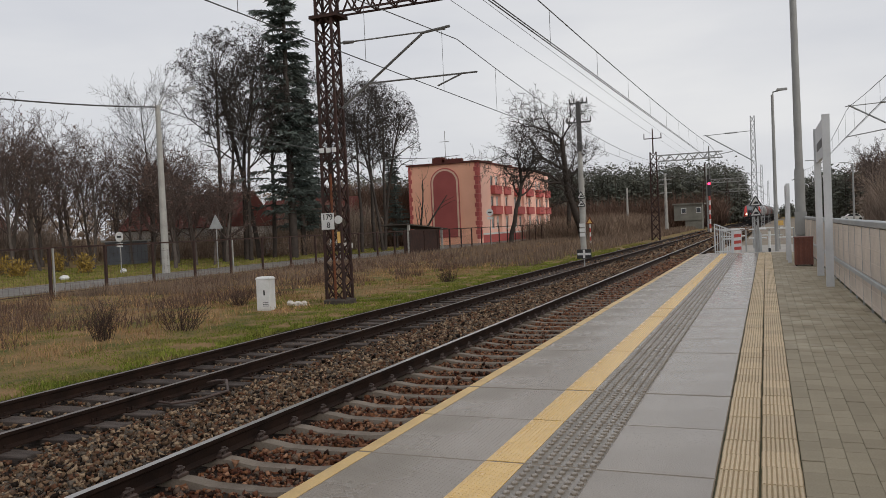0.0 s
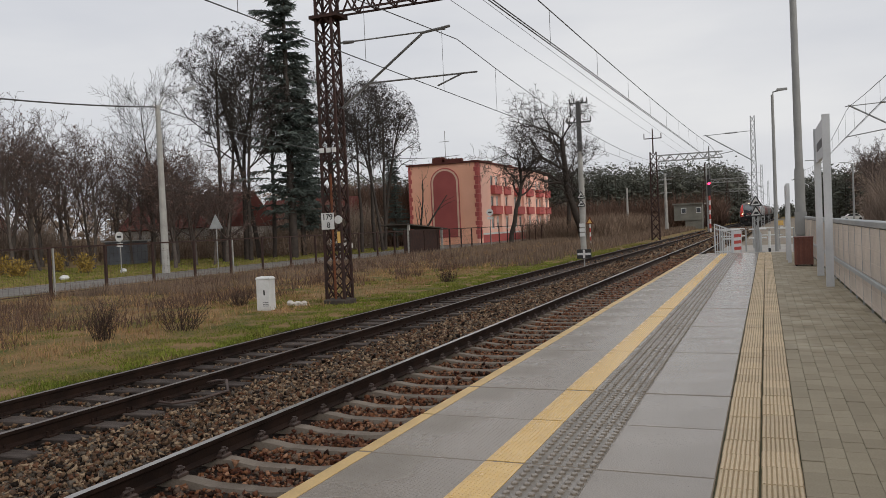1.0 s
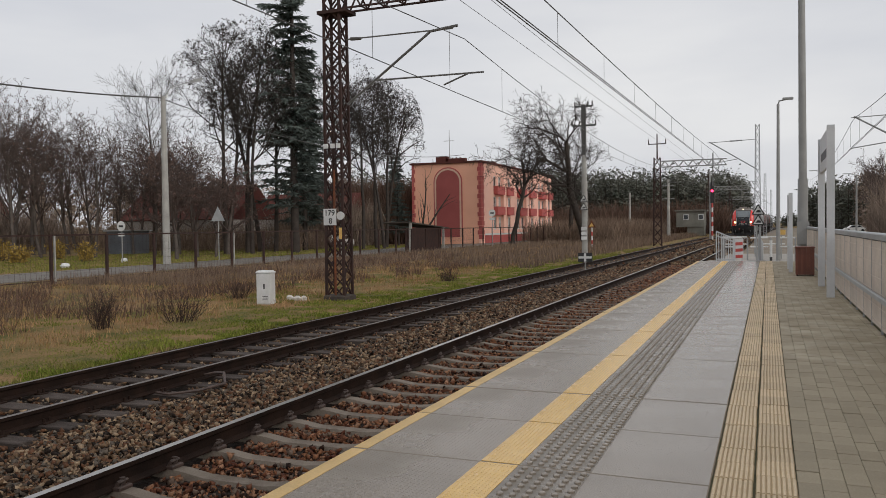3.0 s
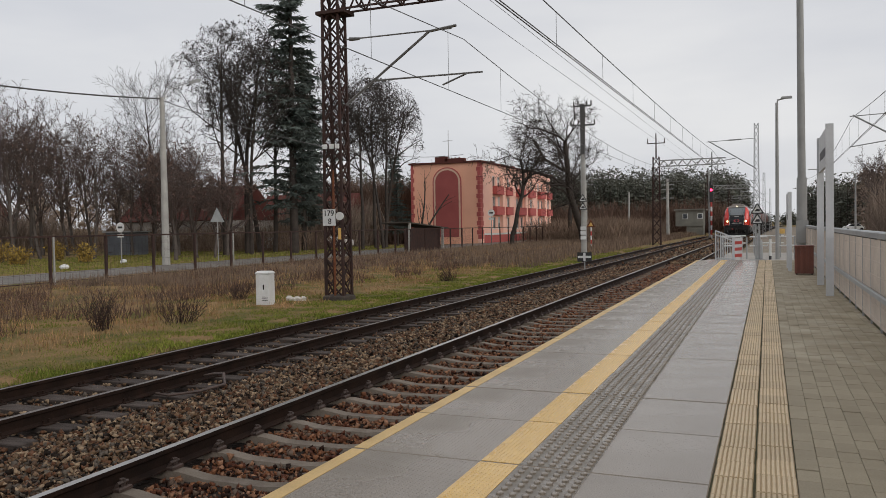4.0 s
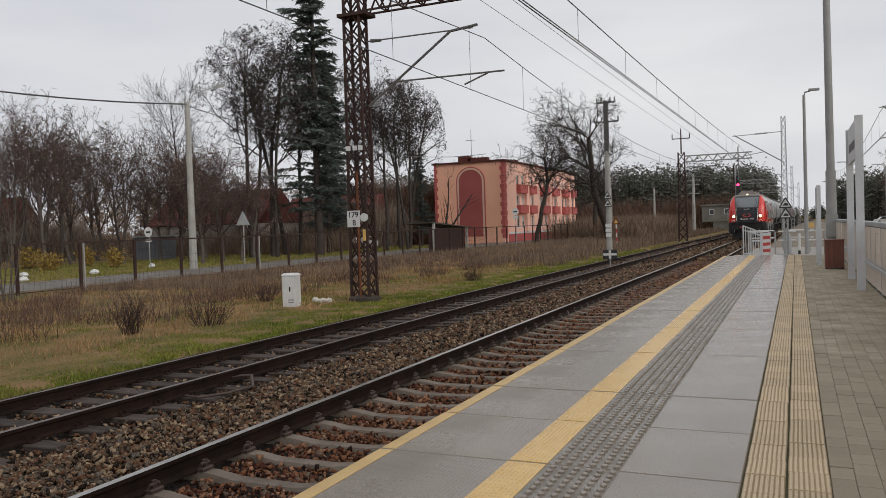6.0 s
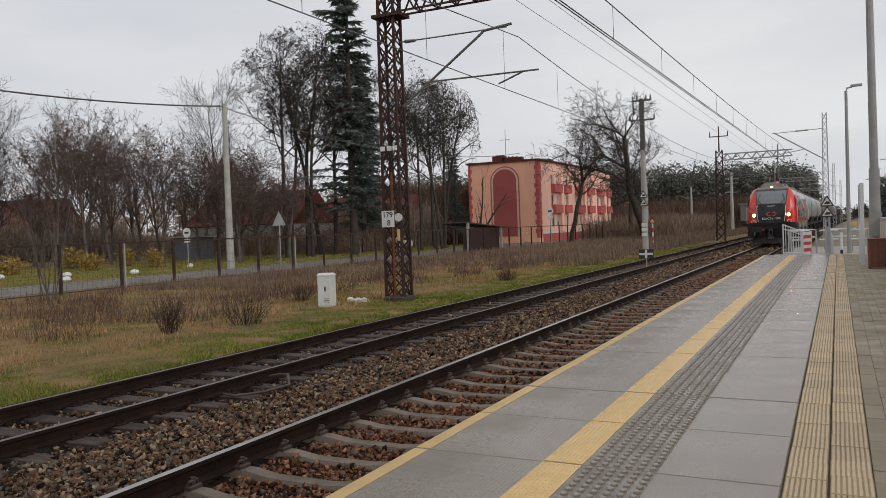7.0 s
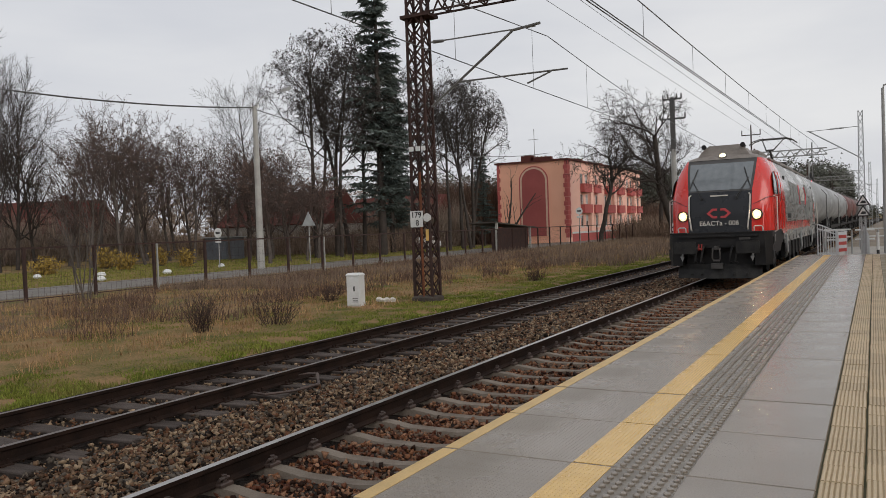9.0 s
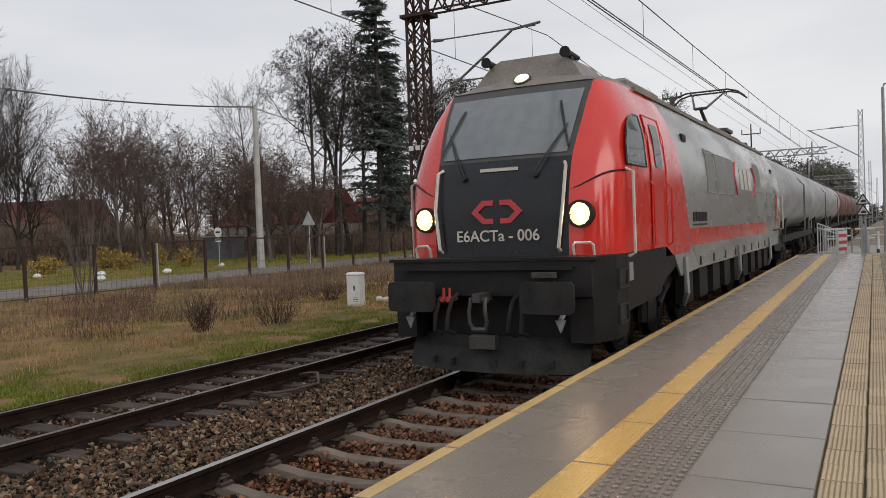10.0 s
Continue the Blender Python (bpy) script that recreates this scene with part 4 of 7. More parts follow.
    g.loft([[(x, y, z) for x, z in ROOF] for y in (3.3, 8, 12, LOCO_LEN - 3.3)], close=False, caps=False)
    g.box(-0.75, 0.75, 4.2, 6.2, 3.9, 4.12, bev=0.05)
    g.box(-0.8, 0.8, 10.4, 15.4, 3.9, 4.08, bev=0.05)
    part("roof", g, M["roof_dirt"], t, "grimy roof with equipment housings", smooth=True)
    for s in (-1, 1):
        g = Geo()
        g.box(s * 1.17 - 0.03, s * 1.17 + 0.03, 3.0, LOCO_LEN - 3.0, 3.69, 3.75)
        part("gutter", g, M["roof_dirt"], t)
    g = Geo()
    g.box(-1.25, 1.25, 1.0, LOCO_LEN - 1.0, 0.9, 1.36)
    part("underframe", g, M["under_black"], t)
    # raised pantograph
    pg = Geo()
    y0 = 15.0
    for x in (-0.5, 0.5):
        for y in (y0 - 0.4, y0 + 0.5):
            pg.tube((x, y, 3.9), (x, y, 4.25), 0.06, 0.05, 8)
    pg.box(-0.6, 0.6, y0 - 0.45, y0 + 0.55, 4.25, 4.33)
    pg.path([(0, y0 + 0.4, 4.33), (0, y0 - 0.9, 4.85)], [0.06, 0.045], 8)
    for s in (-1, 1):
        pg.path([(s * 0.15, y0 - 0.9, 4.85), (s * 0.45, y0 + 0.35, 5.42)], [0.035, 0.025], 6)
        pg.tube((s * 0.45, y0 + 0.1, 5.42), (s * 0.45, y0 + 0.6, 5.42), 0.02, n=6)
    pg.tube((-0.15, y0 - 0.9, 4.85), (0.15, y0 - 0.9, 4.85), 0.04, n=6)
    for dy in (0.12, 0.58):
        pg.path([(-1.0, y0 + dy, 5.22), (-0.8, y0 + dy, 5.38), (-0.55, y0 + dy, 5.45), (0.55, y0 + dy, 5.45), (0.8, y0 + dy, 5.38), (1.0, y0 + dy, 5.22)], 0.025, 6)
    part("pantograph", pg, M["chain_steel"], t, "raised pantograph")
    bogie(t, 0, [3.25, 5.2, 7.15], 0.625, 0, 1.15, 0.75)
    bogie(t, 0, [LOCO_LEN - 7.15, LOCO_LEN - 5.2, LOCO_LEN - 3.25], 0.625, 0, 1.15, 0.75)
    letters("class_lettering", "E6ACTa - 006", 0.195, M["cream_paint"], t, pose(0, 0.862, 1.755, 90, 0, 0), bold=0.002)
    return t


WAGON_LEN = 14.6


def tank_wagon(material, label):
    t = thing("tank_wagon", label, "tank wagon", group="tank wagons behind the locomotive")
    R, zc, n = 1.42, 2.72, 32
    g = Geo()
    rings = []
    for y, r in ((0.9, 0.05), (0.95, 0.5), (1.07, 0.88), (1.26, 1.16), (1.48, 1.34), (1.72, R), (WAGON_LEN - 1.72, R), (WAGON_LEN - 1.48, 1.34), (WAGON_LEN - 1.26, 1.16), (WAGON_LEN - 1.07, 0.88), (WAGON_LEN - 0.95, 0.5), (WAGON_LEN - 0.9, 0.05)):
        rings.append([(r * cos(2 * pi * k / n), y, zc + r * sin(2 * pi * k / n)) for k in range(n)])
    g.loft(rings)
    tank = part("tank", g, material, t, "", smooth=True)
    for k in range(7):
        g = Geo()
        y = 1.9 + k * (WAGON_LEN - 3.8) / 6
        g.loft([[((R + 0.03) * cos(a), yy, zc + (R + 0.03) * sin(a)) for a in [pi * (-0.15 + 1.3 * i / 20) for i in range(21)]] for yy in (y - 0.05, y + 0.05)], close=False, caps=False)
        part("band", g, M["tank_band"], tank)
    g = Geo()
    for s in (-1, 1):
        g.box(s * 1.25 - 0.08, s * 1.25 + 0.08, 0.6, WAGON_LEN - 0.6, 0.98, 1.2)
        g.box(s * 0.85 - 0.3, s * 0.85 + 0.3, 0.02, 0.09, 0.9, 1.22)
        g.tube((s * 0.875, 0.05, 1.06), (s * 0.875, 0.62, 1.06), 0.1, 0.14, 10)
        g.tube((s * 0.875, WAGON_LEN - 0.62, 1.06), (s * 0.875, WAGON_LEN, 1.06), 0.14, 0.2, 10)
    for y in (0.6, 3.0, 7.3, WAGON_LEN - 3.0, WAGON_LEN - 0.8):
        g.box(-1.3, 1.3, y, y + 0.2, 0.98, 1.22)
    for y in (2.2, WAGON_LEN - 2.2):
        for s in (-1, 1):
            g.plate([(s * 1.25, 1.2), (s * 1.30, 1.8), (s * 0.9, 1.5)], "y", y - 0.2, y + 0.2)
    part("underframe", g, M["under_black"], t)
    g = Geo()
    g.tube((0, 7.3, zc + R - 0.05), (0, 7.3, zc + R + 0.22), 0.32, n=16)
    g.box(-0.55, 0.55, 6.2, 8.4, zc + R + 0.02, zc + R + 0.05)
    for s in (-1, 1):
        for y in (6.2, 7.3, 8.4):
            g.tube((s * 0.55, y, zc + R - 0.1), (s * 0.55, y, zc + R + 0.12), 0.02, n=5)
        g.path([(s * 0.55, 7.9, zc + R + 0.05), (s * 1.48, 7.9, zc + 0.4), (s * 1.48, 7.9, 1.2)], 0.02, 5)
        g.path([(s * 0.55, 7.5, zc + R + 0.05), (s * 1.48, 7.5, zc + 0.4), (s * 1.48, 7.5, 1.2)], 0.02, 5)
        for i in range(9):
            z = 1.3 + 0.2 * i
            g.tube((s * 1.48, 7.5, z), (s * 1.48, 7.9, z), 0.012, n=4)
    part("dome_and_ladder", g, M["arm_steel"], t)
    g = Geo()
    for s in (-1, 1):
        g.path([(s * 1.2, 0.7, 1.2), (s * 1.2, 0.7, 2.2), (0, 0.7, 2.2)], 0.022, 5)
        g.path([(s * 1.2, WAGON_LEN - 0.7, 1.2), (s * 1.2, WAGON_LEN - 0.7, 2.2), (0, WAGON_LEN - 0.7, 2.2)], 0.022, 5)
    part("end_rail", g, M["galv"], t)
    bogie(t, 0, [1.7, 3.5], 0.46, 0, 1.0, 0.55)
    bogie(t, 0, [WAGON_LEN - 3.5, WAGON_LEN - 1.7], 0.46, 0, 1.0, 0.55)
    return t


SPEED, FRONT = 15.6, 7.93      # metres a second; buffer faces at the end


def front_at(t):
    return FRONT + SPEED * (10.0 - t)


TRAIN = [(locomotive(), 0.0)]
for k, (mm, lab) in enumerate([("tank_grey", "weathered grey tank wagon")] * 3 + [("tank_red", "dark red tank wagon")] * 2 + [("tank_dark", "sooty black tank wagon"), ("tank_red", "dark red tank wagon"), ("tank_dark", "sooty black tank wagon"), ("tank_grey", "weathered grey tank wagon")]):
    TRAIN.append((tank_wagon(M[mm], lab), LOCO_LEN + k * WAGON_LEN))


def motions():
    for ob, back in TRAIN:
        rows = []
        for k in range(41):
            t = k * 0.25
            y = front_at(t) + back
            rows.append((t, pose(X1 + tx(y), y, 0, 0, 0, -math.degrees(math.atan(2 * BEND * (y + 8))))))
        walk(ob, rows)
    for ob, y0, r in ROLLERS:
        turn = SPEED / r / FPS
        walk(ob, [(k / FPS, Matrix.Translation((0, y0, r)) @ Matrix.Rotation(turn * k, 4, "X")) for k in range(301)])


# ---- overhead line ----
def lattice(g, x, y, z0, z1, w0, w1, d, bar=0.035, step=0.75):
    """A braced mast of four angle legs."""
    n = max(2, int((z1 - z0) / step))
    def corner(k, i):
        f = i / n
        w = w0 + (w1 - w0) * f
        a = ((-1, -1), (1, -1), (1, 1), (-1, 1))[k]
        return Vector((x + a[0] * w / 2, y + a[1] * d * (w / w0) / 2, z0 + (z1 - z0) * f))
    for k in range(4):
        g.tube(corner(k, 0), corner(k, n), bar * 1.5, bar * 1.3, 4)
    for i in range(n):
        for k in range(4):
            q = (k + 1) % 4
            g.tube(corner(k, i), corner(q, i + 1), bar * 0.8, n=4, cap=False)
            g.tube(corner(q, i), corner(k, i + 1), bar * 0.8, n=4, cap=False)
    return g


def beam(g, xa, xb, y, z0, z1, bar=0.035, step=0.7, d=0.45):
    n = int(abs(xb - xa) / step)
    for yy in (y - d / 2, y + d / 2):
        g.tube((xa, yy, z0), (xb, yy, z0), bar * 1.3, n=4)
        g.tube((xa, yy, z1), (xb, yy, z1), bar * 1.3, n=4)
        for i in range(n):
            a, b = xa + (xb - xa) * i / n, xa + (xb - xa) * (i + 1) / n
            m = (a + b) / 2
            g.tube((a, yy, z0), (m, yy, z1), bar, n=4, cap=False)
            g.tube((m, yy, z1), (b, yy, z0), bar, n=4, cap=False)
    for i in range(n + 1):
        a = xa + (xb - xa) * i / n
        g.tube((a, y - d / 2, z0), (a, y + d / 2, z0), bar * 0.8, n=4, cap=False)
        g.tube((a, y - d / 2, z1), (a, y + d / 2, z1), bar * 0.8, n=4, cap=False)


def cantilever(g, x0, y, zt, zf, xa, xe):
    """Top tie with insulator, slanted strut, registration arm."""
    g.tube((x0, y, zt), (xa + 0.6, y, zt - 0.04), 0.022, n=6)
    g.tube((x0 + 0.15, y, zt), (x0 + 0.5, y, zt - 0.02), 0.06, 0.045, 8)
    g.tube((x0, y, zf), (xa - 0.15, y, zt - 0.08), 0.038, n=6)
    g.tube((xa - 0.2, y, zt - 0.06), (xa + 0.75, y, zt + 0.03), 0.04, n=6)
    f = 0.33
    px, pz = x0 + (xa - x0) * f, zf + (zt - zf) * f
    g.tube((px, y, pz), (xe, y, pz - 0.05), 0.026, n=6)
    g.tube((xe - 0.5, y, pz - 0.06), (xe - 1.25, y, pz - 0.32), 0.025, n=6)


def near_mast():
    t = thing("catenary_mast", "rusty riveted lattice railway mast with a cross beam", "catenary mast")
    X, Y = -12.44, 21.5
    g = Geo()
    lattice(g, X, Y, GZ + 0.1, 12.5, 0.62, 0.50, 0.52, 0.036, 0.6)
    part("lattice_tower", g, M["rust"], t)
    g = Geo()
    g.tube((X + 0.02, Y - 0.28, GZ + 0.1), (X + 0.02, Y - 0.26, 3.7), 0.04, n=6)
    part("rust_streaked_bar", g, M["rust_bright"], t, "bright rust-streaked bar")
    g = Geo()
    g.box(X - 0.38, X + 0.38, Y - 0.36, Y + 0.36, GZ - 0.2, GZ + 0.16, bev=0.05)
    part("footing", g, M["footing"], t, "dark concrete footing")
    g = Geo()
    beam(g, X + 0.4, -3.9, Y, 8.62, 9.22, 0.03, 0.62)
    g.box(X - 0.45, X + 0.55, Y - 0.34, Y + 0.34, 8.5, 8.6)
    part("cross_beam", g, M["rust"], t)
    g = Geo()
    cantilever(g, X + 0.4, Y, 7.72, 5.72, -9.1, -7.56)
    part("cantilever_arm", g, M["arm_steel"], t)
    for x in (-0.22, 0.02, 0.22):
        g = Geo()
        g.box(X + x - 0.09, X + x + 0.05, Y - 0.31, Y - 0.26, 4.36, 4.50)
        part("white_mark", g, M["white_paint"], t)
    s = Geo()
    s.box(-0.22, 0.22, -0.015, 0.015, -0.255, 0.255)
    board = part("kilometre_board", s, M["white_paint"], t, "white kilometre board with black numerals", m=pose(-12.57, Y - 0.30, 2.235))
    letters("numerals", "179", 0.25, M["black_paint"], board, pose(0, -0.018, 0.12, 90), bold=0.003)
    letters("numerals", "8", 0.25, M["black_paint"], board, pose(0.03, -0.018, -0.13, 90), bold=0.002)
    g = Geo()
    g.tube((-12.20, Y - 0.31, 2.27), (-12.20, Y - 0.26, 2.27), 0.13, n=14)
    part("disc", g, M["white_paint"], t)
    g = Geo()
    g.box(-12.26, -12.16, Y - 0.30, Y - 0.25, 1.55, 1.90)
    part("tag", g, M["yellow_paint"], t, "small yellow tag")


near_mast()


def far_mast(x, y, label, top=11.1):
    t = thing("catenary_mast", label, "catenary mast")
    g = Geo()
    lattice(g, x, y, GZ, top - 2.4, 0.8, 0.6, 0.6, 0.04, 0.9)
    g.tube((x, y, top - 2.6), (x, y, top), 0.08, 0.06, 6)
    g.tube((x - 0.9, y, top - 1.0), (x + 0.9, y, top - 1.0), 0.05, n=5)
    for s in (-0.85, 0.85):
        g.tube((x + s, y, top - 1.0), (x + s, y, top - 0.5), 0.05, n=5)
    part("lattice_tower", g, M["rust"], t)
    g = Geo()
    beam(g, x + 0.3, x + 6.7, y, 7.7, 8.3, 0.045, 0.8)
    part("cross_beam", g, M["grey_post"], t, "grey steel cross beam")
    g = Geo()
    g.tube((x + 5.4, y, 8.9), (x + 5.4, y, 5.6), 0.05, n=5)
    cantilever(g, x + 0.4, y, 7.2, 5.6, x + 2.6, x + 4.2)
    part("cantilever_arm", g, M["arm_steel"], t)


far_mast(-10.9 + tx(83), 83, "dark lattice railway mast with a cross beam")
far_mast(-10.9 + tx(145), 145, "distant lattice railway mast with a cross beam")
far_mast(-10.9 + tx(205), 205, "distant lattice railway mast with a cross beam")


def slim_mast(x, y, h, reach, label):
    t = thing("catenary_mast", label, "catenary mast")
    g = Geo()
    lattice(g, x, y, GZ, h, 0.42, 0.26, 0.3, 0.03, 0.5)
    part("lattice_tower", g, M["galv"], t)
    g = Geo()
    g.tube((x, y, h - 1.05), (x + reach, y, h - 1.15), 0.025, n=5)
    g.tube((x + reach * 0.3, y, h - 1.08), (x + reach * 0.55, y, h - 1.1), 0.05, n=6)
    g.tube((x, y, h - 3.2), (x + reach * 0.96, y, h - 1.1), 0.045, n=5)
    g.tube((x + reach * 0.4, y, h - 2.4), (x + reach, y, h - 2.7), 0.03, n=5)
    part("cantilever_arm", g, M["galv"], t)


slim_mast(-0.69, 60, 8.85, -3.35, "slim grey lattice mast with a bracket arm")
slim_mast(-0.4, 120, 8.85, -3.1, "slim grey lattice mast far along the line")
slim_mast(7.4, 45, 8.3, -3.5, "slim grey lattice mast behind the platform fence")
slim_mast(0.6, 180, 8.85, -3.1, "slim grey lattice mast far along the line")


def contact_line(name, label, spans, xf, zc, zm, offsets=(-0.03, 0.03)):
    t = thing(name, label, "overhead wire")
    ys = [spans[0] + (spans[1] - spans[0]) * i / 60 for i in range(61)]
    for dx in offsets:
        g = Geo()
        g.path([(xf(y) + dx, y, zc(y)) for y in ys], 0.012, 5)
        part("contact_wire", g, M["wire"], t)
    g = Geo()
    g.path([(xf(y), y, zm(y)) for y in ys], 0.013, 5)
    part("messenger_wire", g, M["wire"], t)
    y = spans[0] + 3.2
    while y < min(spans[1], 110):
        g = Geo()
        g.tube((xf(y), y, zc(y)), (xf(y), y, zm(y)), 0.006, n=4)
        part("dropper", g, M["wire"], t)
        y += 4.7


def sag(y, supports, top, dip):
    for a, b in zip(supports, supports[1:]):
        if a <= y <= b:
            f = (y - a) / (b - a)
            return top - 4 * dip * f * (1 - f)
    return top


contact_line("overhead_wire", "twin contact wires hung from a messenger wire", (-20, 240), lambda y: -4.12 + 0.0115 * max(0, y - 8) if y < 60 else X1 + tx(y) + 0.37,
             lambda y: 5.56 + 0.0065 * min(max(y - 10, 0), 50), lambda y: sag(y, [-40, 60, 120, 180, 240], 7.0, 0.72))
contact_line("overhead_wire", "contact and messenger wires behind the platform fence", (20, 140), lambda y: 3.9 + tx(y), lambda y: 5.7, lambda y: sag(y, [-15, 45, 105, 165], 7.1, 0.9))
contact_line("overhead_wire", "contact wire and messenger wire over the far track", (-20, 260), lambda y: X2 + tx(y),
             lambda y: 5.76, lambda y: sag(y, [-38.5, 21.5, 83, 145, 205, 260], 7.5, 1.25), (0.0,))
t = thing("feeder_wire", "two thin feeder wires along the line", "overhead wire")
for x, z in ((-8.4, 8.55), (-7.9, 8.85)):
    g = Geo()
    g.path([(x + tx(y), y, z) for y in range(-20, 200, 10)], 0.008, 4)
    part("wire", g, M["wire"], t)


# ---- poles, signs and boxes beside the line ----
def white_cabinet():
    t = thing("cable_cabinet", "white plastic cable cabinet standing in the grass", "cabinet", m=pose(-13.97, 19.75, GZ, 0, 0, 6))
    g = Geo()
    g.box(-0.225, 0.225, -0.16, 0.16, -0.1, 0.93, bev=0.03)
    g.box(-0.24, 0.24, -0.18, 0.18, 0.92, 1.0, bev=0.05)
    part("body", g, M["cabinet"], t)
    for z0, z1 in ((0.03, 0.27), (0.29, 0.90)):
        g = Geo()
        g.box(-0.20, 0.205, -0.178, -0.158, z0, z1)
        part("door", g, M["cabinet"], t)
    g = Geo()
    g.box(0.02, 0.06, -0.19, -0.175, 0.45, 0.6)
    part("latch", g, M["under_black"], t)
    g = Geo()
    for i, z in enumerate((0.22, 0.17, 0.12)):
        g.box(-0.02, 0.17, -0.181, -0.177, z, z + 0.015)
    part("label_bar", g, M["under_black"], t)


white_cabinet()


def warn_triangle(parent, x, y, z, r):
    g = Geo()
    g.plate([(x, z + r), (x + 0.87 * r, z - 0.5 * r), (x - 0.87 * r, z - 0.5 * r)], "y", y, y + 0.02)
    b = part("triangle_board", g, M["white_paint"], parent, "white triangular board with black edge")
    g = Geo()
    for k in range(3):
        a0, a1 = radians(90 + 120 * k), radians(210 + 120 * k)
        g.tube((x + r * 0.96 * cos(a0), y - 0.004, z + r * 0.96 * sin(a0)), (x + r * 0.96 * cos(a1), y - 0.004, z + r * 0.96 * sin(a1)), r * 0.09, n=5)
    part("border", g, M["black_paint"], b)
    g = Geo()
    g.plate([(x - 0.4 * r, z - 0.22 * r), (x + 0.4 * r, z - 0.22 * r), (x + 0.3 * r, z + 0.12 * r), (x - 0.1 * r, z + 0.16 * r)], "y", y - 0.008, y)
    part("symbol", g, M["black_paint"], b)


def line_pole():
    X, Y = -10.72, 49.3
    t = thing("line_pole", "tall concrete line pole with steel crossarms", "pole")
    g = Geo()
    g.tube((X, Y, GZ - 0.2), (X, Y, 6.3), 0.19, 0.15, 10)
    part("shaft", g, M["post_conc"], t, smooth=True)
    g = Geo()
    g.box(X - 0.12, X + 0.12, Y - 0.12, Y + 0.12, 6.1, 9.45)
    for s in (-1, 1):
        g.tube((X + s * 0.13, Y, 6.0), (X + s * 0.13, Y, 9.3), 0.03, n=4)
    part("steel_top", g, M["wire"], t)
    for z, w in ((9.35, 0.55), (8.15, 0.75)):
        g = Geo()
        g.box(X - w, X + w, Y - 0.05, Y + 0.05, z - 0.05, z + 0.05)
        for s in (-1, -0.5, 0.5, 1):
            if z > 9 or abs(s) == 1:
                g.tube((X + s * w, Y, z), (X + s * w, Y, z + 0.32), 0.05, 0.04, 7)
        part("crossarm", g, M["wire"], t)
    for z in (3.5, 3.0):
        warn_triangle(t, X, Y - 0.22, z, 0.30)
    g = Geo()
    for k in range(3):
        g.box(X - 0.17, X + 0.17, Y - 0.22, Y - 0.19, 0.95 + 0.3 * k, 1.17 + 0.3 * k)
    part("number_board", g, M["white_paint"], t)


line_pole()

t = thing("track_sign", "black board with a white cross on a thin post", "sign")
g = Geo()
g.tube((-7.7, 35.5, GZ), (-7.7, 35.5, 0.35), 0.03, n=8)
part("post", g, M["grey_post"], t)
g = Geo()
g.box(-8.03, -7.37, 35.46, 35.49, 0.2, 0.62)
part("board", g, M["black_paint"], t)
g = Geo()
g.box(-8.0, -7.4, 35.44, 35.46, 0.36, 0.46)
g.box(-7.75, -7.65, 35.442, 35.462, 0.22, 0.60)
part("cross", g, M["white_paint"], t)


def street_post(x, y, h, label):
    t = thing("street_lamp", label, "street lamp")
    g = Geo()
    g.tube((x, y, GZ - 0.1), (x, y, h), 0.26, 0.15, 10)
    part("post", g, M["post_conc"], t, smooth=True)
    g = Geo()
    g.path([(x, y, h - 0.2), (x + 0.4, y + 0.2, h + 0.55), (x + 1.6, y + 0.9, h + 1.0)], 0.035, 6)
    part("arm", g, M["grey_post"], t)
    g = Geo()
    g.loft([[(x + 1.5 + 0.7 * f, y + 0.85 + 0.3 * f, h + 0.95 + 0.16 * f + dz * w) for dz in (-0.5, 0.5)] + [(x + 1.5 + 0.7 * f - 0.2 * w, y + 0.85 + 0.3 * f + 0.35 * w, h + 0.98 + 0.16 * f + 0.2 * w)] for f, w in ((0, 0.08), (0.3, 0.22), (0.8, 0.24), (1.1, 0.1))])
    part("lamp_head", g, M["grey_post"], t)
    g = Geo()
    for s in (-0.3, 0.3):
        g.tube((x + s, y, h - 0.12), (x + s, y, h + 0.08), 0.05, n=6)
    g.tube((x - 0.35, y, h - 0.1), (x + 0.35, y, h - 0.1), 0.03, n=5)
    part("insulator", g, M["white_paint"], t)


street_post(-36.6, 40.8, 10.7, "weathered concrete street lamp with one arm")
t = thing("power_cable", "black bundled power cable sagging between posts", "cable")
g = Geo()
g.path([(-36.6 - 40 * f * 0.25, 40.8 - 40 * f, 10.6 - 7.0 * f * (1 - f) * 0.55 + 3.4 * f * f) for f in [i / 20 for i in range(21)]], 0.05, 5)
part("cable", g, M["wire"], t)
g = Geo()
g.path([(-36.6 + 5 * f, 40.8 + 42 * f, 10.5 - 6 * f * (1 - f) - 0.5 * f) for f in [i / 16 for i in range(17)]], 0.03, 5)
part("cable", g, M["wire"], t)

for px_, py_, hh in ((-24.0, 112.0, 8.4), (-20.5, 128, 7.0)):
    t = thing("utility_pole", "distant slim concrete utility pole", "pole")
    g = Geo()
    g.tube((px_, py_, GZ), (px_, py_, hh), 0.2, 0.14, 8)
    part("post", g, M["post_conc"], t)
t = thing("utility_pole", "distant concrete pole with crossarms", "pole")
g = Geo()
g.tube((-14.5, 128, GZ), (-14.5, 128, 8.9), 0.28, 0.18, 8)
part("post", g, M["post_conc"], t)
for z in (7.9, 7.2, 5.8):
    g = Geo()
    g.box(-15.4, -13.6, 127.9, 128.1, z, z + 0.12)
    part("crossarm", g, M["grey_post"], t)

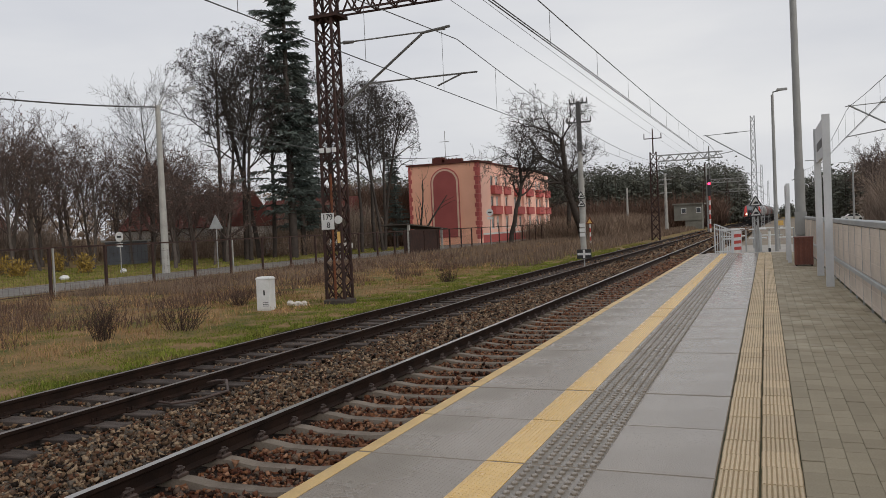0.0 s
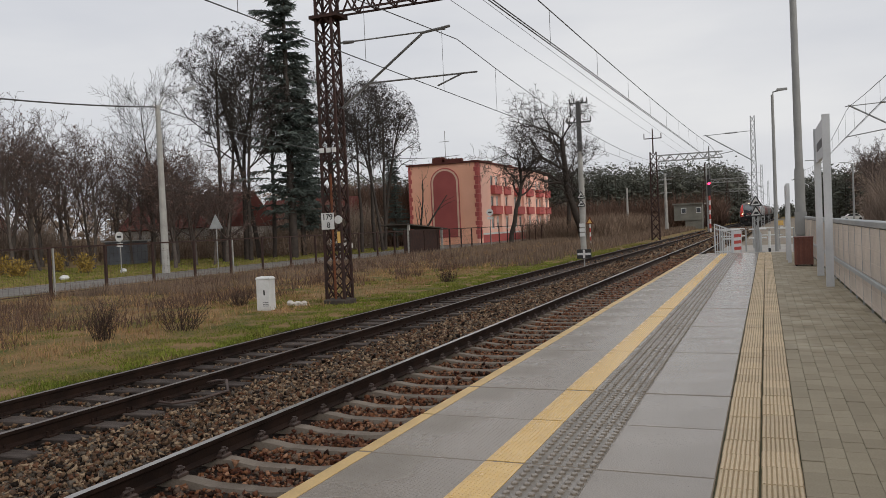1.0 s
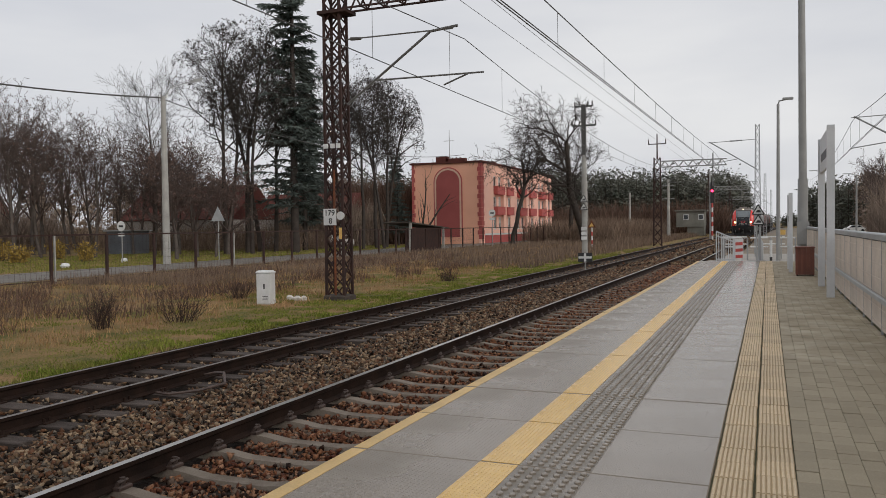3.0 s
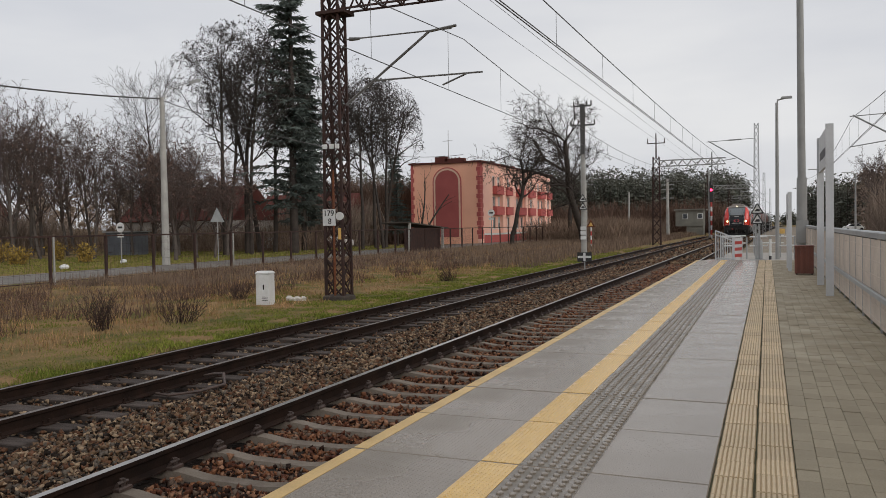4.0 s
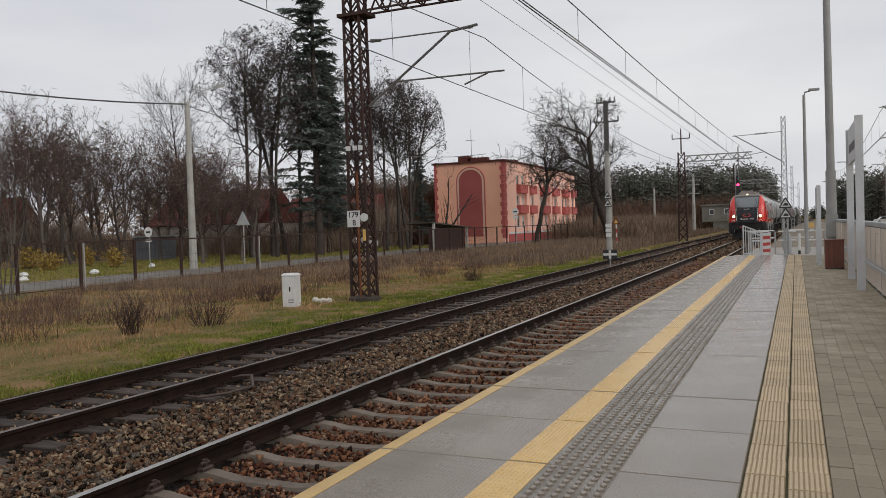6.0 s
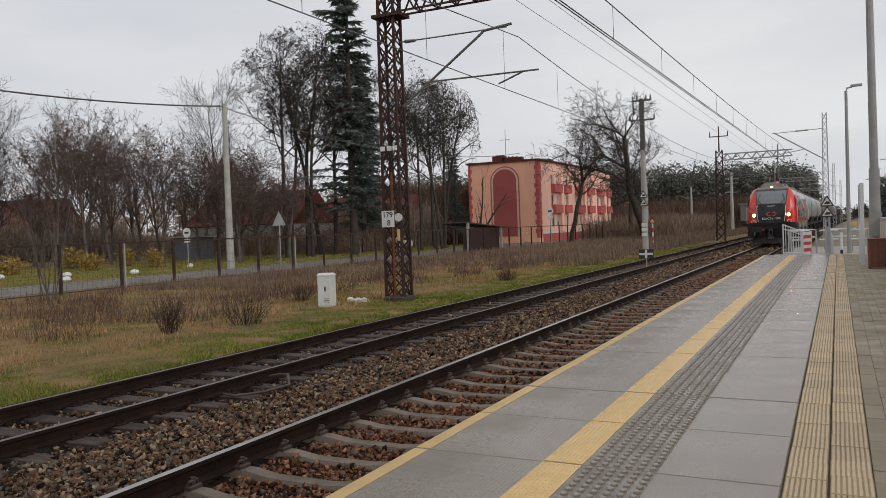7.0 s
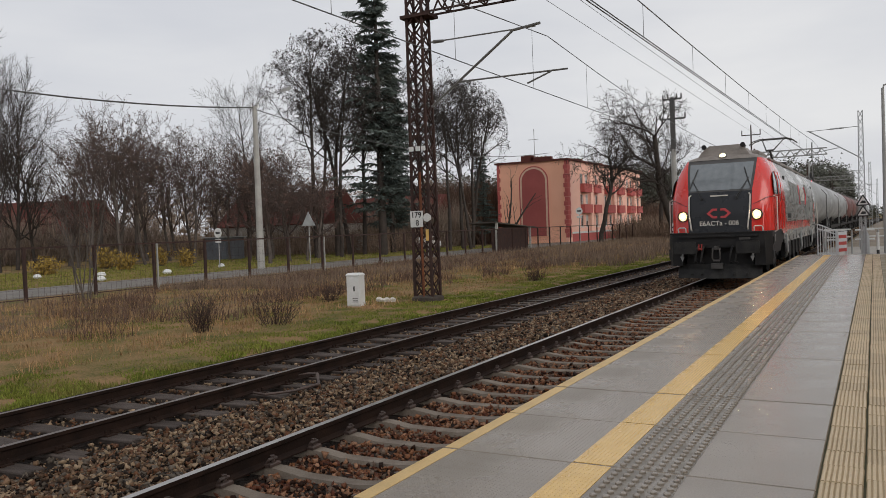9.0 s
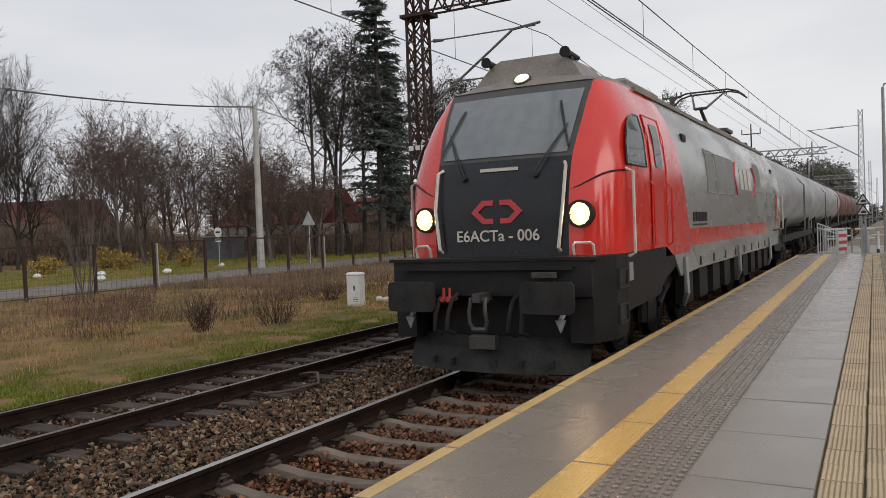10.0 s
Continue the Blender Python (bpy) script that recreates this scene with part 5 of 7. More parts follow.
# red light signal
t = thing("railway_signal", "railway light signal on a red and white post, showing red", "signal")
SX, SY = -6.85, 110.0
g = Geo()
for k in range(8):
    g.slot = k % 2
    g.tube((SX, SY, GZ + 0.62 * k), (SX, SY, GZ + 0.62 * (k + 1)), 0.12, n=8)
part("post", g, [M["white_paint"], M["red_paint"]], t)
g = Geo()
g.box(SX - 0.22, SX + 0.22, SY - 0.1, SY + 0.2, 4.6, 7.4, bev=0.05)
part("lamp_case", g, M["black_paint"], t)
g = Geo()
g.tube((SX, SY - 0.10, 6.2), (SX, SY - 0.16, 6.2), 0.17, n=14)
part("red_lamp", g, mat("signal_red", (0.8, 0.02, 0.05), rough=0.4, bump=0, emit=(1.0, 0.03, 0.10, 6.0)), t, "glowing red lamp")
g = Geo()
g.tube((SX - 0.3, SY + 0.3, GZ), (SX - 0.3, SY + 0.3, 8.8), 0.1, n=6)
part("ladder_mast", g, M["grey_post"], t)


# ---- boundary fence beside the road ----
def left_fence():
    t = thing("boundary_fence", "rusty steel mesh fence along the road", "fence")
    X = -28.7
    y = 9.4
    pm = Geo()
    pm.box(-0.055, 0.055, -0.055, 0.055, -0.2, 2.14)
    me = pm.mesh("post", M["rust"])
    pm = Geo()
    pm.box(-0.035, 0.035, -0.035, 0.035, -0.2, 2.08)
    me2 = pm.mesh("post", M["post_conc"])
    k = 0
    while y < 130:
        part("post", me, None, t, m=pose(X, y, GZ, 0, random.uniform(-1, 1), 0))
        if k % 4 == 1 and y < 50:
            part("post", me2, None, t, "pale bare post", m=pose(X + 0.05, y + 0.15, GZ))
        g = Geo()
        y2 = y + 3.1
        g.tube((X, y, GZ + 2.1), (X, y2, GZ + 2.1), 0.05, n=4)
        part("top_rail", g, M["rust"], t)
        g = Geo()
        g.tube((X, y, GZ + 0.12), (X, y2, GZ + 0.12), 0.03, n=4)
        part("bottom_rail", g, M["rust"], t)
        g = Geo()
        if y < 75:
            for i in range(1, 12):
                yy = y + 3.1 * i / 12
                g.tube((X, yy, GZ + 0.12), (X, yy, GZ + 2.1), 0.0045, n=3, cap=False)
            for z in (0.5, 0.9, 1.3, 1.7):
                g.tube((X, y, GZ + z), (X, y2, GZ + z), 0.0045, n=3, cap=False)
        if y < 75:
            part("mesh_panel", g, M["rust"], t)
        y = y2
        k += 1


left_fence()
g = Geo()
yy = [-40 + 4 * i for i in range(70)]
g.loft([[(-37.2, y, GZ + 0.045), (-34.2, y, GZ + 0.075), (-31.2, y, GZ + 0.045), (-31.1, y, GZ - 0.1), (-37.3, y, GZ - 0.1)] for y in yy])
solid("road", g, M["asphalt"], "wet grey asphalt lane beside the fence", "", kind="structure")


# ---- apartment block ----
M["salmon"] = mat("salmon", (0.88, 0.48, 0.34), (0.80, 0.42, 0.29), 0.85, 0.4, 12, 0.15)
# paler copy of salmon: the front's stronger daylight is put into its colour
M["salmon_lit"] = mat("salmon_lit", (0.90, 0.56, 0.45), (0.84, 0.49, 0.38), 0.85, 0.4, 12, 0.15)
M["arch_red"] = mat("arch_red", (0.38, 0.11, 0.10), (0.32, 0.09, 0.085), 0.85, 0.5, 12, 0.15)
M["cream_trim"] = mat("cream_trim", (0.72, 0.50, 0.38), (0.6, 0.42, 0.32), 0.85, 1, 12, 0.1)
M["balcony_red"] = mat("balcony_red", (0.50, 0.13, 0.12), (0.42, 0.11, 0.10), 0.8, 0.6, 12, 0.1)
M["window_glass"] = glass("window_glass", (0.035, 0.04, 0.045), 0.08)
M["curtain"] = mat("curtain", (0.55, 0.53, 0.5), (0.4, 0.38, 0.36), 0.9, 2, 12, 0.1)
M["roof_red"] = mat("roof_red", (0.13, 0.045, 0.035), (0.09, 0.035, 0.03), 0.85, 1, 8, 0.3)
M["plaster"] = mat("plaster", (0.46, 0.43, 0.39), (0.33, 0.30, 0.27), 0.9, 0.5, 8, 0.2)


def apartment_block():
    t = thing("apartment_building", "three-storey salmon apartment block with red balconies", "building")
    xa, xb, ya, yb, zt = -43.7, -34.0, 95.0, 130.5, 10.15
    wins = [(c, z) for z in (1.55, 4.3, 7.05) for c in (100.6, 102.7, 105.2, 106.9, 111.2, 113.4, 116.6, 118.6, 122.8, 124.8, 127.2, 128.9)]
    # facade with openings cut as strips round the windows
    g = Geo()
    ycuts = sorted({ya, yb} | {round(c - 0.62, 3) for c, _ in wins} | {round(c + 0.62, 3) for c, _ in wins})
    zcuts = [GZ, 0.9, 1.55, 3.15, 4.3, 5.9, 7.05, 8.65, zt]
    for i in range(len(ycuts) - 1):
        for j in range(len(zcuts) - 1):
            cy, cz = (ycuts[i] + ycuts[i + 1]) / 2, (zcuts[j] + zcuts[j + 1]) / 2
            if any(abs(cy - c) < 0.6 and z < cz < z + 1.6 for c, z in wins):
                continue
            g.box(xb - 0.35, xb, ycuts[i], ycuts[i + 1], zcuts[j], zcuts[j + 1])
    # front takes the lit copy, the gable below the plain one
    part("front_wall", g, M["salmon_lit"], t)
    g = Geo()
    g.box(xa, xb - 0.36, ya, yb, GZ, zt)
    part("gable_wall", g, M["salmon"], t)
    g = Geo()
    g.box(xa - 0.25, xb + 0.3, ya - 0.25, yb + 0.25, zt, zt + 0.22)
    part("roof", g, M["roof_red"], t, "flat roof with a dark red cornice")
    for x, y, w, h in ((-40.2, 97.5, 0.9, 1.3), (-38.3, 97.5, 1.4, 0.9), (-36.6, 104, 1.5, 0.8), (-36.4, 113, 1.4, 0.7), (-36.2, 121, 1.3, 0.7)):
        g = Geo()
        g.box(x - w, x + w, y - 0.4, y + 0.4, zt + 0.2, zt + 0.2 + h * 0.7)
        for s in (-0.4, 0, 0.4):
            g.tube((x + s * w, y, zt + 0.2 + h * 0.7), (x + s * w, y, zt + 0.35 + h * 0.7), 0.12, n=6)
        part("chimney", g, M["roof_red"], t)
    g = Geo()
    g.tube((-39.2, 97.3, zt), (-39.2, 97.3, zt + 4.6), 0.04, n=5)
    g.tube((-40.0, 97.3, zt + 3.2), (-38.6, 97.3, zt + 3.2), 0.03, n=5)
    for k in range(4):
        g.tube((-39.8 + 0.3 * k, 97.0, zt + 3.2), (-39.8 + 0.3 * k, 97.6, zt + 3.2), 0.02, n=4)
    part("antenna", g, M["grey_post"], t)
    # arch on the gable
    def arch(r, zc, z0):
        return [(-38.55 - r, z0)] + [(-38.55 + r * cos(a), zc + r * 0.95 * sin(a)) for a in [pi - pi * k / 16 for k in range(17)]] + [(-38.55 + r, z0)]
    g = Geo()
    g.plate(arch(2.02, 7.75, 0.6), "y", ya - 0.05, ya)
    part("arch_border", g, M["balcony_red"], t)
    g = Geo()
    g.plate(arch(1.86, 7.75, 0.6), "y", ya - 0.08, ya - 0.04)
    part("arch_border", g, M["cream_trim"], t)
    g = Geo()
    g.plate(arch(1.62, 7.75, 0.6), "y", ya - 0.11, ya - 0.07)
    part("arch_panel", g, M["arch_red"], t, "dark red blind arch")
    # corner quoins
    for k in range(17):
        z = 0.3 + 0.58 * k
        w = 0.48 if k % 2 else 0.32
        g = Geo()
        g.box(xa, xa + w, ya - 0.06, ya, z, z + 0.56)
        part("quoin", g, M["balcony_red"], t)
        g = Geo()
        g.box(xb - w, xb + 0.05, ya - 0.06, ya - 0.001, z, z + 0.56)
        g.box(xb + 0.001, xb + 0.06, ya, ya + 0.6 + w, z, z + 0.56)
        part("quoin", g, M["balcony_red"], t)
    g = Geo()
    g.box(xb - 0.001, xb + 0.08, ya + 1.4, yb, 0.75, 0.98)
    part("plinth_band", g, M["white_paint"], t)
    g = Geo()
    g.box(xb - 0.001, xb + 0.04, ya + 1.4, yb, GZ, 0.74)
    part("plinth", g, M["balcony_red"], t)
    for c, z in wins:
        g = Geo()
        for a, b in ((c - 0.62, c - 0.54), (c + 0.54, c + 0.62), (c - 0.04, c + 0.04)):
            g.box(xb - 0.2, xb - 0.12, a, b, z, z + 1.6)
        for a, b in ((z, z + 0.08), (z + 1.52, z + 1.6)):
            g.box(xb - 0.201, xb - 0.121, c - 0.62, c + 0.62, a, b)
        g.box(xb - 0.1, xb + 0.06, c - 0.68, c + 0.68, z - 0.06, z)
        w = part("window", g, M["white_paint"], t)
        g = Geo()
        g.box(xb - 0.19, xb - 0.16, c - 0.58, c + 0.58, z + 0.05, z + 1.55)
        part("pane", g, M["window_glass"], w)
        if random.random() < 0.6:
            g = Geo()
            g.box(xb - 0.155, xb - 0.15, c - 0.55, c + random.choice((0.0, 0.5)), z + random.uniform(0.3, 0.9), z + 1.5)
            part("curtain", g, M["curtain"], w)
    for z in (3.55, 6.3):
        for a, b in ((100.0, 103.3), (104.6, 107.4), (110.6, 114.0), (116.0, 119.2), (122.2, 125.3), (126.7, 129.5)):
            g = Geo()
            g.box(xb, xb + 0.6, a, b, z - 0.12, z)
            g.box(xb + 0.52, xb + 0.6, a, b, z, z + 0.95)
            for q in (a, b - 0.08):
                g.box(xb + 0.002, xb + 0.52, q, q + 0.08, z, z + 0.95)
            g.box(xb, xb + 0.65, a - 0.03, b + 0.03, z + 0.95, z + 1.0)
            part("balcony", g, M["balcony_red"], t, "dark red balcony")
    for c in (103.95, 114.9, 126.0):
        g = Geo()
        g.box(xb + 0.001, xb + 0.35, c - 0.6, c + 0.6, 1.0, 8.8)
        part("pilaster", g, M["salmon_lit"], t)


apartment_block()


def cottage(x, y, w, l, h, roof, yaw, label):
    t = thing("house", label, "house", m=pose(x, y, GZ, 0, 0, yaw))
    g = Geo()
    g.box(-l / 2, l / 2, -w / 2, w / 2, 0, h)
    part("wall", g, M["plaster"], t)
    g = Geo()
    o = 0.4
    g.add([(-l / 2 - o, -w / 2 - o, h - 0.1), (l / 2 + o, -w / 2 - o, h - 0.1), (l / 2 + o, 0, h + roof), (-l / 2 - o, 0, h + roof), (-l / 2 - o, w / 2 + o, h - 0.1), (l / 2 + o, w / 2 + o, h - 0.1),
           (-l / 2, -w / 2, h - 0.2), (l / 2, -w / 2, h - 0.2), (-l / 2, w / 2, h - 0.2), (l / 2, w / 2, h - 0.2)],
          [(0, 1, 2, 3), (3, 2, 5, 4), (0, 3, 4, 8, 6), (1, 7, 9, 5, 2), (0, 6, 7, 1), (4, 5, 9, 8)])
    part("roof", g, M["roof_red"], t, "dark red tiled roof")
    g = Geo()
    g.box(l * 0.2, l * 0.2 + 0.6, -0.3, 0.3, h + roof * 0.6, h + roof + 0.7)
    part("chimney", g, M["roof_red"], t)
    n = int(l / 3)
    for k in range(n):
        c = -l / 2 + (k + 0.5) * l / n
        g = Geo()
        for a, b in ((c - 0.6, c - 0.5), (c + 0.5, c + 0.6), (c - 0.05, c + 0.05)):
            g.box(a, b, -w / 2 - 0.05, -w / 2 + 0.02, 1.1, 2.4)
        wn_ = part("window", g, M["white_paint"], t)
        g = Geo()
        g.box(c - 0.52, c + 0.52, -w / 2 - 0.02, -w / 2 + 0.01, 1.12, 2.38)
        part("pane", g, M["window_glass"], wn_)


# ---- platform furniture ----
def platform_fence():
    t = thing("platform_fence", "grey metal platform fence with handrail and mesh infill", "fence")
    y, step = -3.0, 0.98
    pm = Geo()
    pm.box(-0.046, 0.03, -0.012, 0.012, -0.15, 1.16)
    me = pm.mesh("post", M["galv"])
    pg = Geo()
    pg.box(-0.042, -0.032, 0.012, step - 0.012, 0.06, 1.12)
    pb = Geo()
    pb.box(-0.048, -0.042, 0.012, step - 0.012, 0.12, 0.128)
    bar = pb.mesh("wire_bar", M["fence_infill"])
    pan = pg.mesh("infill_panel", M["fence_infill"])
    while y < 30.2:
        part("post", me, None, t, m=pose(PF, y, PT))
        p = part("infill_panel", pan, None, t, m=pose(PF, y, PT))
        for k in range(6):
            part("wire_bar", bar, None, p, m=pose(0, 0, 0.18 * k))
        y += step
    part("post", me, None, t, m=pose(PF, y, PT))
    g = Geo()
    g.box(PF - 0.06, PF + 0.07, -3.1, 30.6, PT + 1.14, PT + 1.22, bev=0.015)
    part("top_rail", g, M["galv"], t)
    g = Geo()
    g.box(PF - 0.10, PF - 0.055, -3.1, 30.6, PT + 0.42, PT + 0.48, bev=0.01)
    part("handrail", g, M["galv"], t)
    g = Geo()
    g.box(PF - 0.02, PF + 0.12, -3.1, 30.6, PT - 0.16, PT + 0.05)
    part("kerb", g, M["joint_dirt"], t)


M["fence_infill"] = mat("fence_infill", (0.66, 0.575, 0.49), (0.47, 0.405, 0.345), 0.7, 1.5, 30, 0.2, per="object", spread=0.12)
M["sign_white"] = mat("sign_white", (0.62, 0.63, 0.64), (0.54, 0.55, 0.56), 0.45, 2, 30, 0.05)
M["bin_wood"] = mat("bin_wood", (0.20, 0.07, 0.045), (0.14, 0.05, 0.035), 0.6, 3, 30, 0.2, per="object", spread=0.15)
platform_fence()


def name_sign(x, ya, yb, z0, z1, label, pw):
    t = thing("platform_sign", label, "sign")
    for y in (ya, yb):
        g = Geo()
        g.box(x - pw / 2, x + pw / 2, y - 0.05, y + 0.05, PT - 0.02, z1, bev=0.004)
        part("post", g, M["sign_white"], t)
    g = Geo()
    g.box(x - 0.03, x + 0.03, ya + 0.05, yb - 0.05, z0, z1 - 0.02)
    b = part("board", g, M["sign_white"], t)
    g = Geo()
    g.box(x - 0.036, x - 0.03, ya + 0.5, yb - 0.5, z0 + 0.2, z0 + 0.36)
    part("lettering_bar", g, M["black_paint"], b)
    return t


name_sign(1.05, 15.9, 18.6, 2.9, 3.63, "tall white station sign on two flat posts", 0.13)
name_sign(0.57, 23.6, 25.2, 1.7, 2.68, "low white notice board on two posts", 0.10)


def bin_():
    t = thing("litter_bin", "brown slatted litter bin on the platform", "litter bin", m=pose(0.87, 22.25, PT))
    g = Geo()
    g.box(-0.2, 0.2, -0.2, 0.2, 0.04, 0.70)
    part("liner", g, M["bin_wood"], t)
    for k in range(7):
        for s in (-1, 1):
            g = Geo()
            g.box(-0.215 + k * 0.0617, -0.165 + k * 0.0617, s * 0.205 - 0.012, s * 0.205 + 0.012, 0.03, 0.72)
            part("slat", g, M["bin_wood"], t)
            g = Geo()
            g.box(s * 0.205 - 0.012, s * 0.205 + 0.012, -0.19 + k * 0.055, -0.145 + k * 0.055, 0.03, 0.72)
            part("slat", g, M["bin_wood"], t)
    g = Geo()
    g.box(-0.235, 0.235, -0.235, 0.235, 0.72, 0.745, bev=0.008)
    part("rim", g, M["bin_wood"], t)
    for x, y in ((-0.18, -0.18), (0.18, -0.18), (-0.18, 0.18), (0.18, 0.18)):
        g = Geo()
        g.box(x - 0.02, x + 0.02, y - 0.02, y + 0.02, 0, 0.04)
        part("foot", g, M["under_black"], t)


bin_()

t = thing("mast_pole", "tall grey steel pole beside the platform fence", "pole")
g = Geo()
g.tube((1.13, 30.5, 0.0), (1.13, 30.5, 3.4), 0.19, 0.165, 20)
g.tube((1.13, 30.5, 3.4), (1.08, 30.5, 13.0), 0.135, 0.10, 20)
part("shaft", g, M["grey_post"], t, smooth=True)
g = Geo()
g.box(0.93, 1.33, 30.23, 30.28, 1.1, 1.9)
part("service_door", g, M["grey_post"], t)

t = thing("street_lamp", "slim grey platform lamp with a short arm", "street lamp")
g = Geo()
g.tube((0.42, 38.5, 0.0), (0.42, 38.5, 7.2), 0.095, 0.06, 12)
part("post", g, M["grey_post"], t, smooth=True)
g = Geo()
g.path([(0.42, 38.5, 7.1), (0.46, 38.5, 7.32), (0.95, 38.5, 7.42)], 0.035, 8)
part("arm", g, M["grey_post"], t)
g = Geo()
g.box(0.6, 1.05, 38.4, 38.6, 7.36, 7.46, bev=0.03)
part("lamp_head", g, M["grey_post"], t)


def end_barrier():
    t = thing("guard_railing", "white tubular railing at the platform end", "railing")
    a, b = Vector((-1.80, 31.2, 0.44)), Vector((-1.22, 31.5, 0.44))
    g = Geo()
    g.box(-1.95, -1.2, 31.0, 31.7, 0.36, 0.46, bev=0.02)
    part("foot_block", g, M["post_conc"], t)
    for k in range(8):
        p = a + (b - a) * (k / 7)
        top = 1.13 - 0.26 * k / 7
        g = Geo()
        g.tube(p, p + Vector((0, 0, top)), 0.024 if k in (0, 7) else 0.014, n=6)
        part("bar", g, M["sign_white"], t)
    for f in (1.0, 0.86, 0.08):
        g = Geo()
        g.tube(a + Vector((0, 0, 1.13 * f)), b + Vector((0, 0, 0.87 * f)), 0.022, n=6)
        part("rail", g, M["sign_white"], t)
    t2 = thing("barricade", "red and white striped barricade board", "barricade")
    for k in range(6):
        g = Geo()
        g.slot = k % 2
        g.add([(-1.2, 31.5, 0.55 + 0.12 * k), (-0.93, 32.15, 0.55 + 0.12 * k), (-0.93, 32.15, 0.67 + 0.12 * k), (-1.2, 31.5, 0.67 + 0.12 * k),
               (-1.16, 31.5, 0.55 + 0.12 * k), (-0.89, 32.15, 0.55 + 0.12 * k), (-0.89, 32.15, 0.67 + 0.12 * k), (-1.16, 31.5, 0.67 + 0.12 * k)],
              [(0, 1, 2, 3), (7, 6, 5, 4), (0, 4, 5, 1), (3, 2, 6, 7), (0, 3, 7, 4), (1, 5, 6, 2)])
        part("board", g, [M["red_paint"], M["sign_white"]], t2)
    for p in ((-1.19, 31.5), (-0.93, 32.15)):
        g = Geo()
        g.box(p[0] - 0.03, p[0] + 0.05, p[1] - 0.03, p[1] + 0.03, 0.4, 1.3)
        part("post", g, M["sign_white"], t2)


end_barrier()

t = thing("warning_sign", "two triangular warning signs on one grey post", "sign")
g = Geo()
g.box(-0.42, -0.36, 30.45, 30.5, 0.4, 2.5)
g.box(-0.30, -0.24, 30.45, 30.5, 0.4, 2.5)
part("post", g, M["galv"], t)
for z in (2.30, 1.93):
    warn_triangle(t, -0.33, 30.40, z, 0.24)
g = Geo()
g.plate([(-0.36, 0.45), (-0.16, 0.45), (-0.16, 1.15), (-0.34, 1.5)], "y", 30.52, 30.56)
part("side_panel", g, M["sign_white"], t)
g = Geo()
g.box(-0.65, -0.05, 30.2, 30.75, 0.42, 0.52, bev=0.03)
part("foot", g, M["post_conc"], t)

t = thing("bollard", "black and white striped bollard", "bollard")
g = Geo()
for k in range(4):
    g.slot = min(k, 1)
    g.tube((0.1, 33.6, 0.3 + 0.22 * k), (0.1, 33.6, 0.52 + 0.22 * k), 0.05, n=8)
part("post", g, [M["black_paint"], M["white_paint"]], t)

# crossing beyond the platform end
M["path_grey"] = mat("path_grey", (0.40, 0.36, 0.31), (0.28, 0.25, 0.215), 0.6, 0.8, 60, 0.3)
M["gravel"] = mat("gravel", (0.34, 0.29, 0.23), (0.22, 0.185, 0.145), 0.9, 0.8, 30, 0.6, depth=0.03)
g = Geo()
g.loft([[(-2.0 + tx(y), y, -0.27), (14.0 + tx(y), y, -0.25), (14.6 + tx(y), y, -0.6), (-2.3 + tx(y), y, -0.6)] for y in (51.9, 70, 100, 150, 230, 330)])
solid("gravel_yard", g, M["gravel"], "flat grey-brown gravel yard beside the line", "", kind="structure")
g = Geo()
g.loft([[(-2.25, y, z), (PF + 2.0, y, z), (PF + 2.0, y, -0.6), (-2.25, y, -0.6)] for y, z in ((PEND, 0.46), (34, 0.36), (38, 0.05), (52, -0.02))])
solid("crossing_path", g, M["path_grey"], "grey path leading down to the crossing", "", kind="structure")
t = thing("crossing_barrier", "white crossing barriers with grey posts", "barrier")
for y, x0, x1, zz in ((41.0, -2.0, 1.2, (1.15, 0.72)), (47.0, -2.4, 2.8, (1.1, 0.7))):
    for z in zz:
        for k in (0, 3, 6):
            g = Geo()
            g.tube((x0 + (x1 - x0) * k / 8, y, z), (x0 + (x1 - x0) * (k + 2) / 8, y, z), 0.035, n=6)
            part("rail", g, M["white_paint"], t)
    for k in range(4):
        g = Geo()
        x = x0 + (x1 - x0) * k / 3
        g.tube((x, y, -0.1), (x, y, zz[0]), 0.04, n=6)
        part("post", g, M["grey_post"], t)
t = thing("small_sign", "small yellow notice on a post", "sign")
g = Geo()
g.tube((0.62, 44, 0), (0.62, 44, 1.4), 0.03, n=6)
part("post", g, M["grey_post"], t)
g = Geo()
g.box(0.42, 0.82, 43.94, 43.97, 1.25, 1.5)
part("board", g, M["yellow_paint"], t)

for x, y, h, s in ((4.35, 75, 6.2, -1), (7.2, 78, 6.0, -1)):
    t = thing("street_lamp", "distant grey road lamp", "street lamp")
    g = Geo()
    g.tube((x, y, -0.3), (x, y, h), 0.1, 0.06, 8)
    part("post", g, M["grey_post"], t)
    g = Geo()
    g.path([(x, y, h - 0.05), (x + s * 0.5, y, h + 0.12), (x + s * 1.1, y, h + 0.12)], 0.05, 6)
    part("arm", g, M["sign_white"], t)


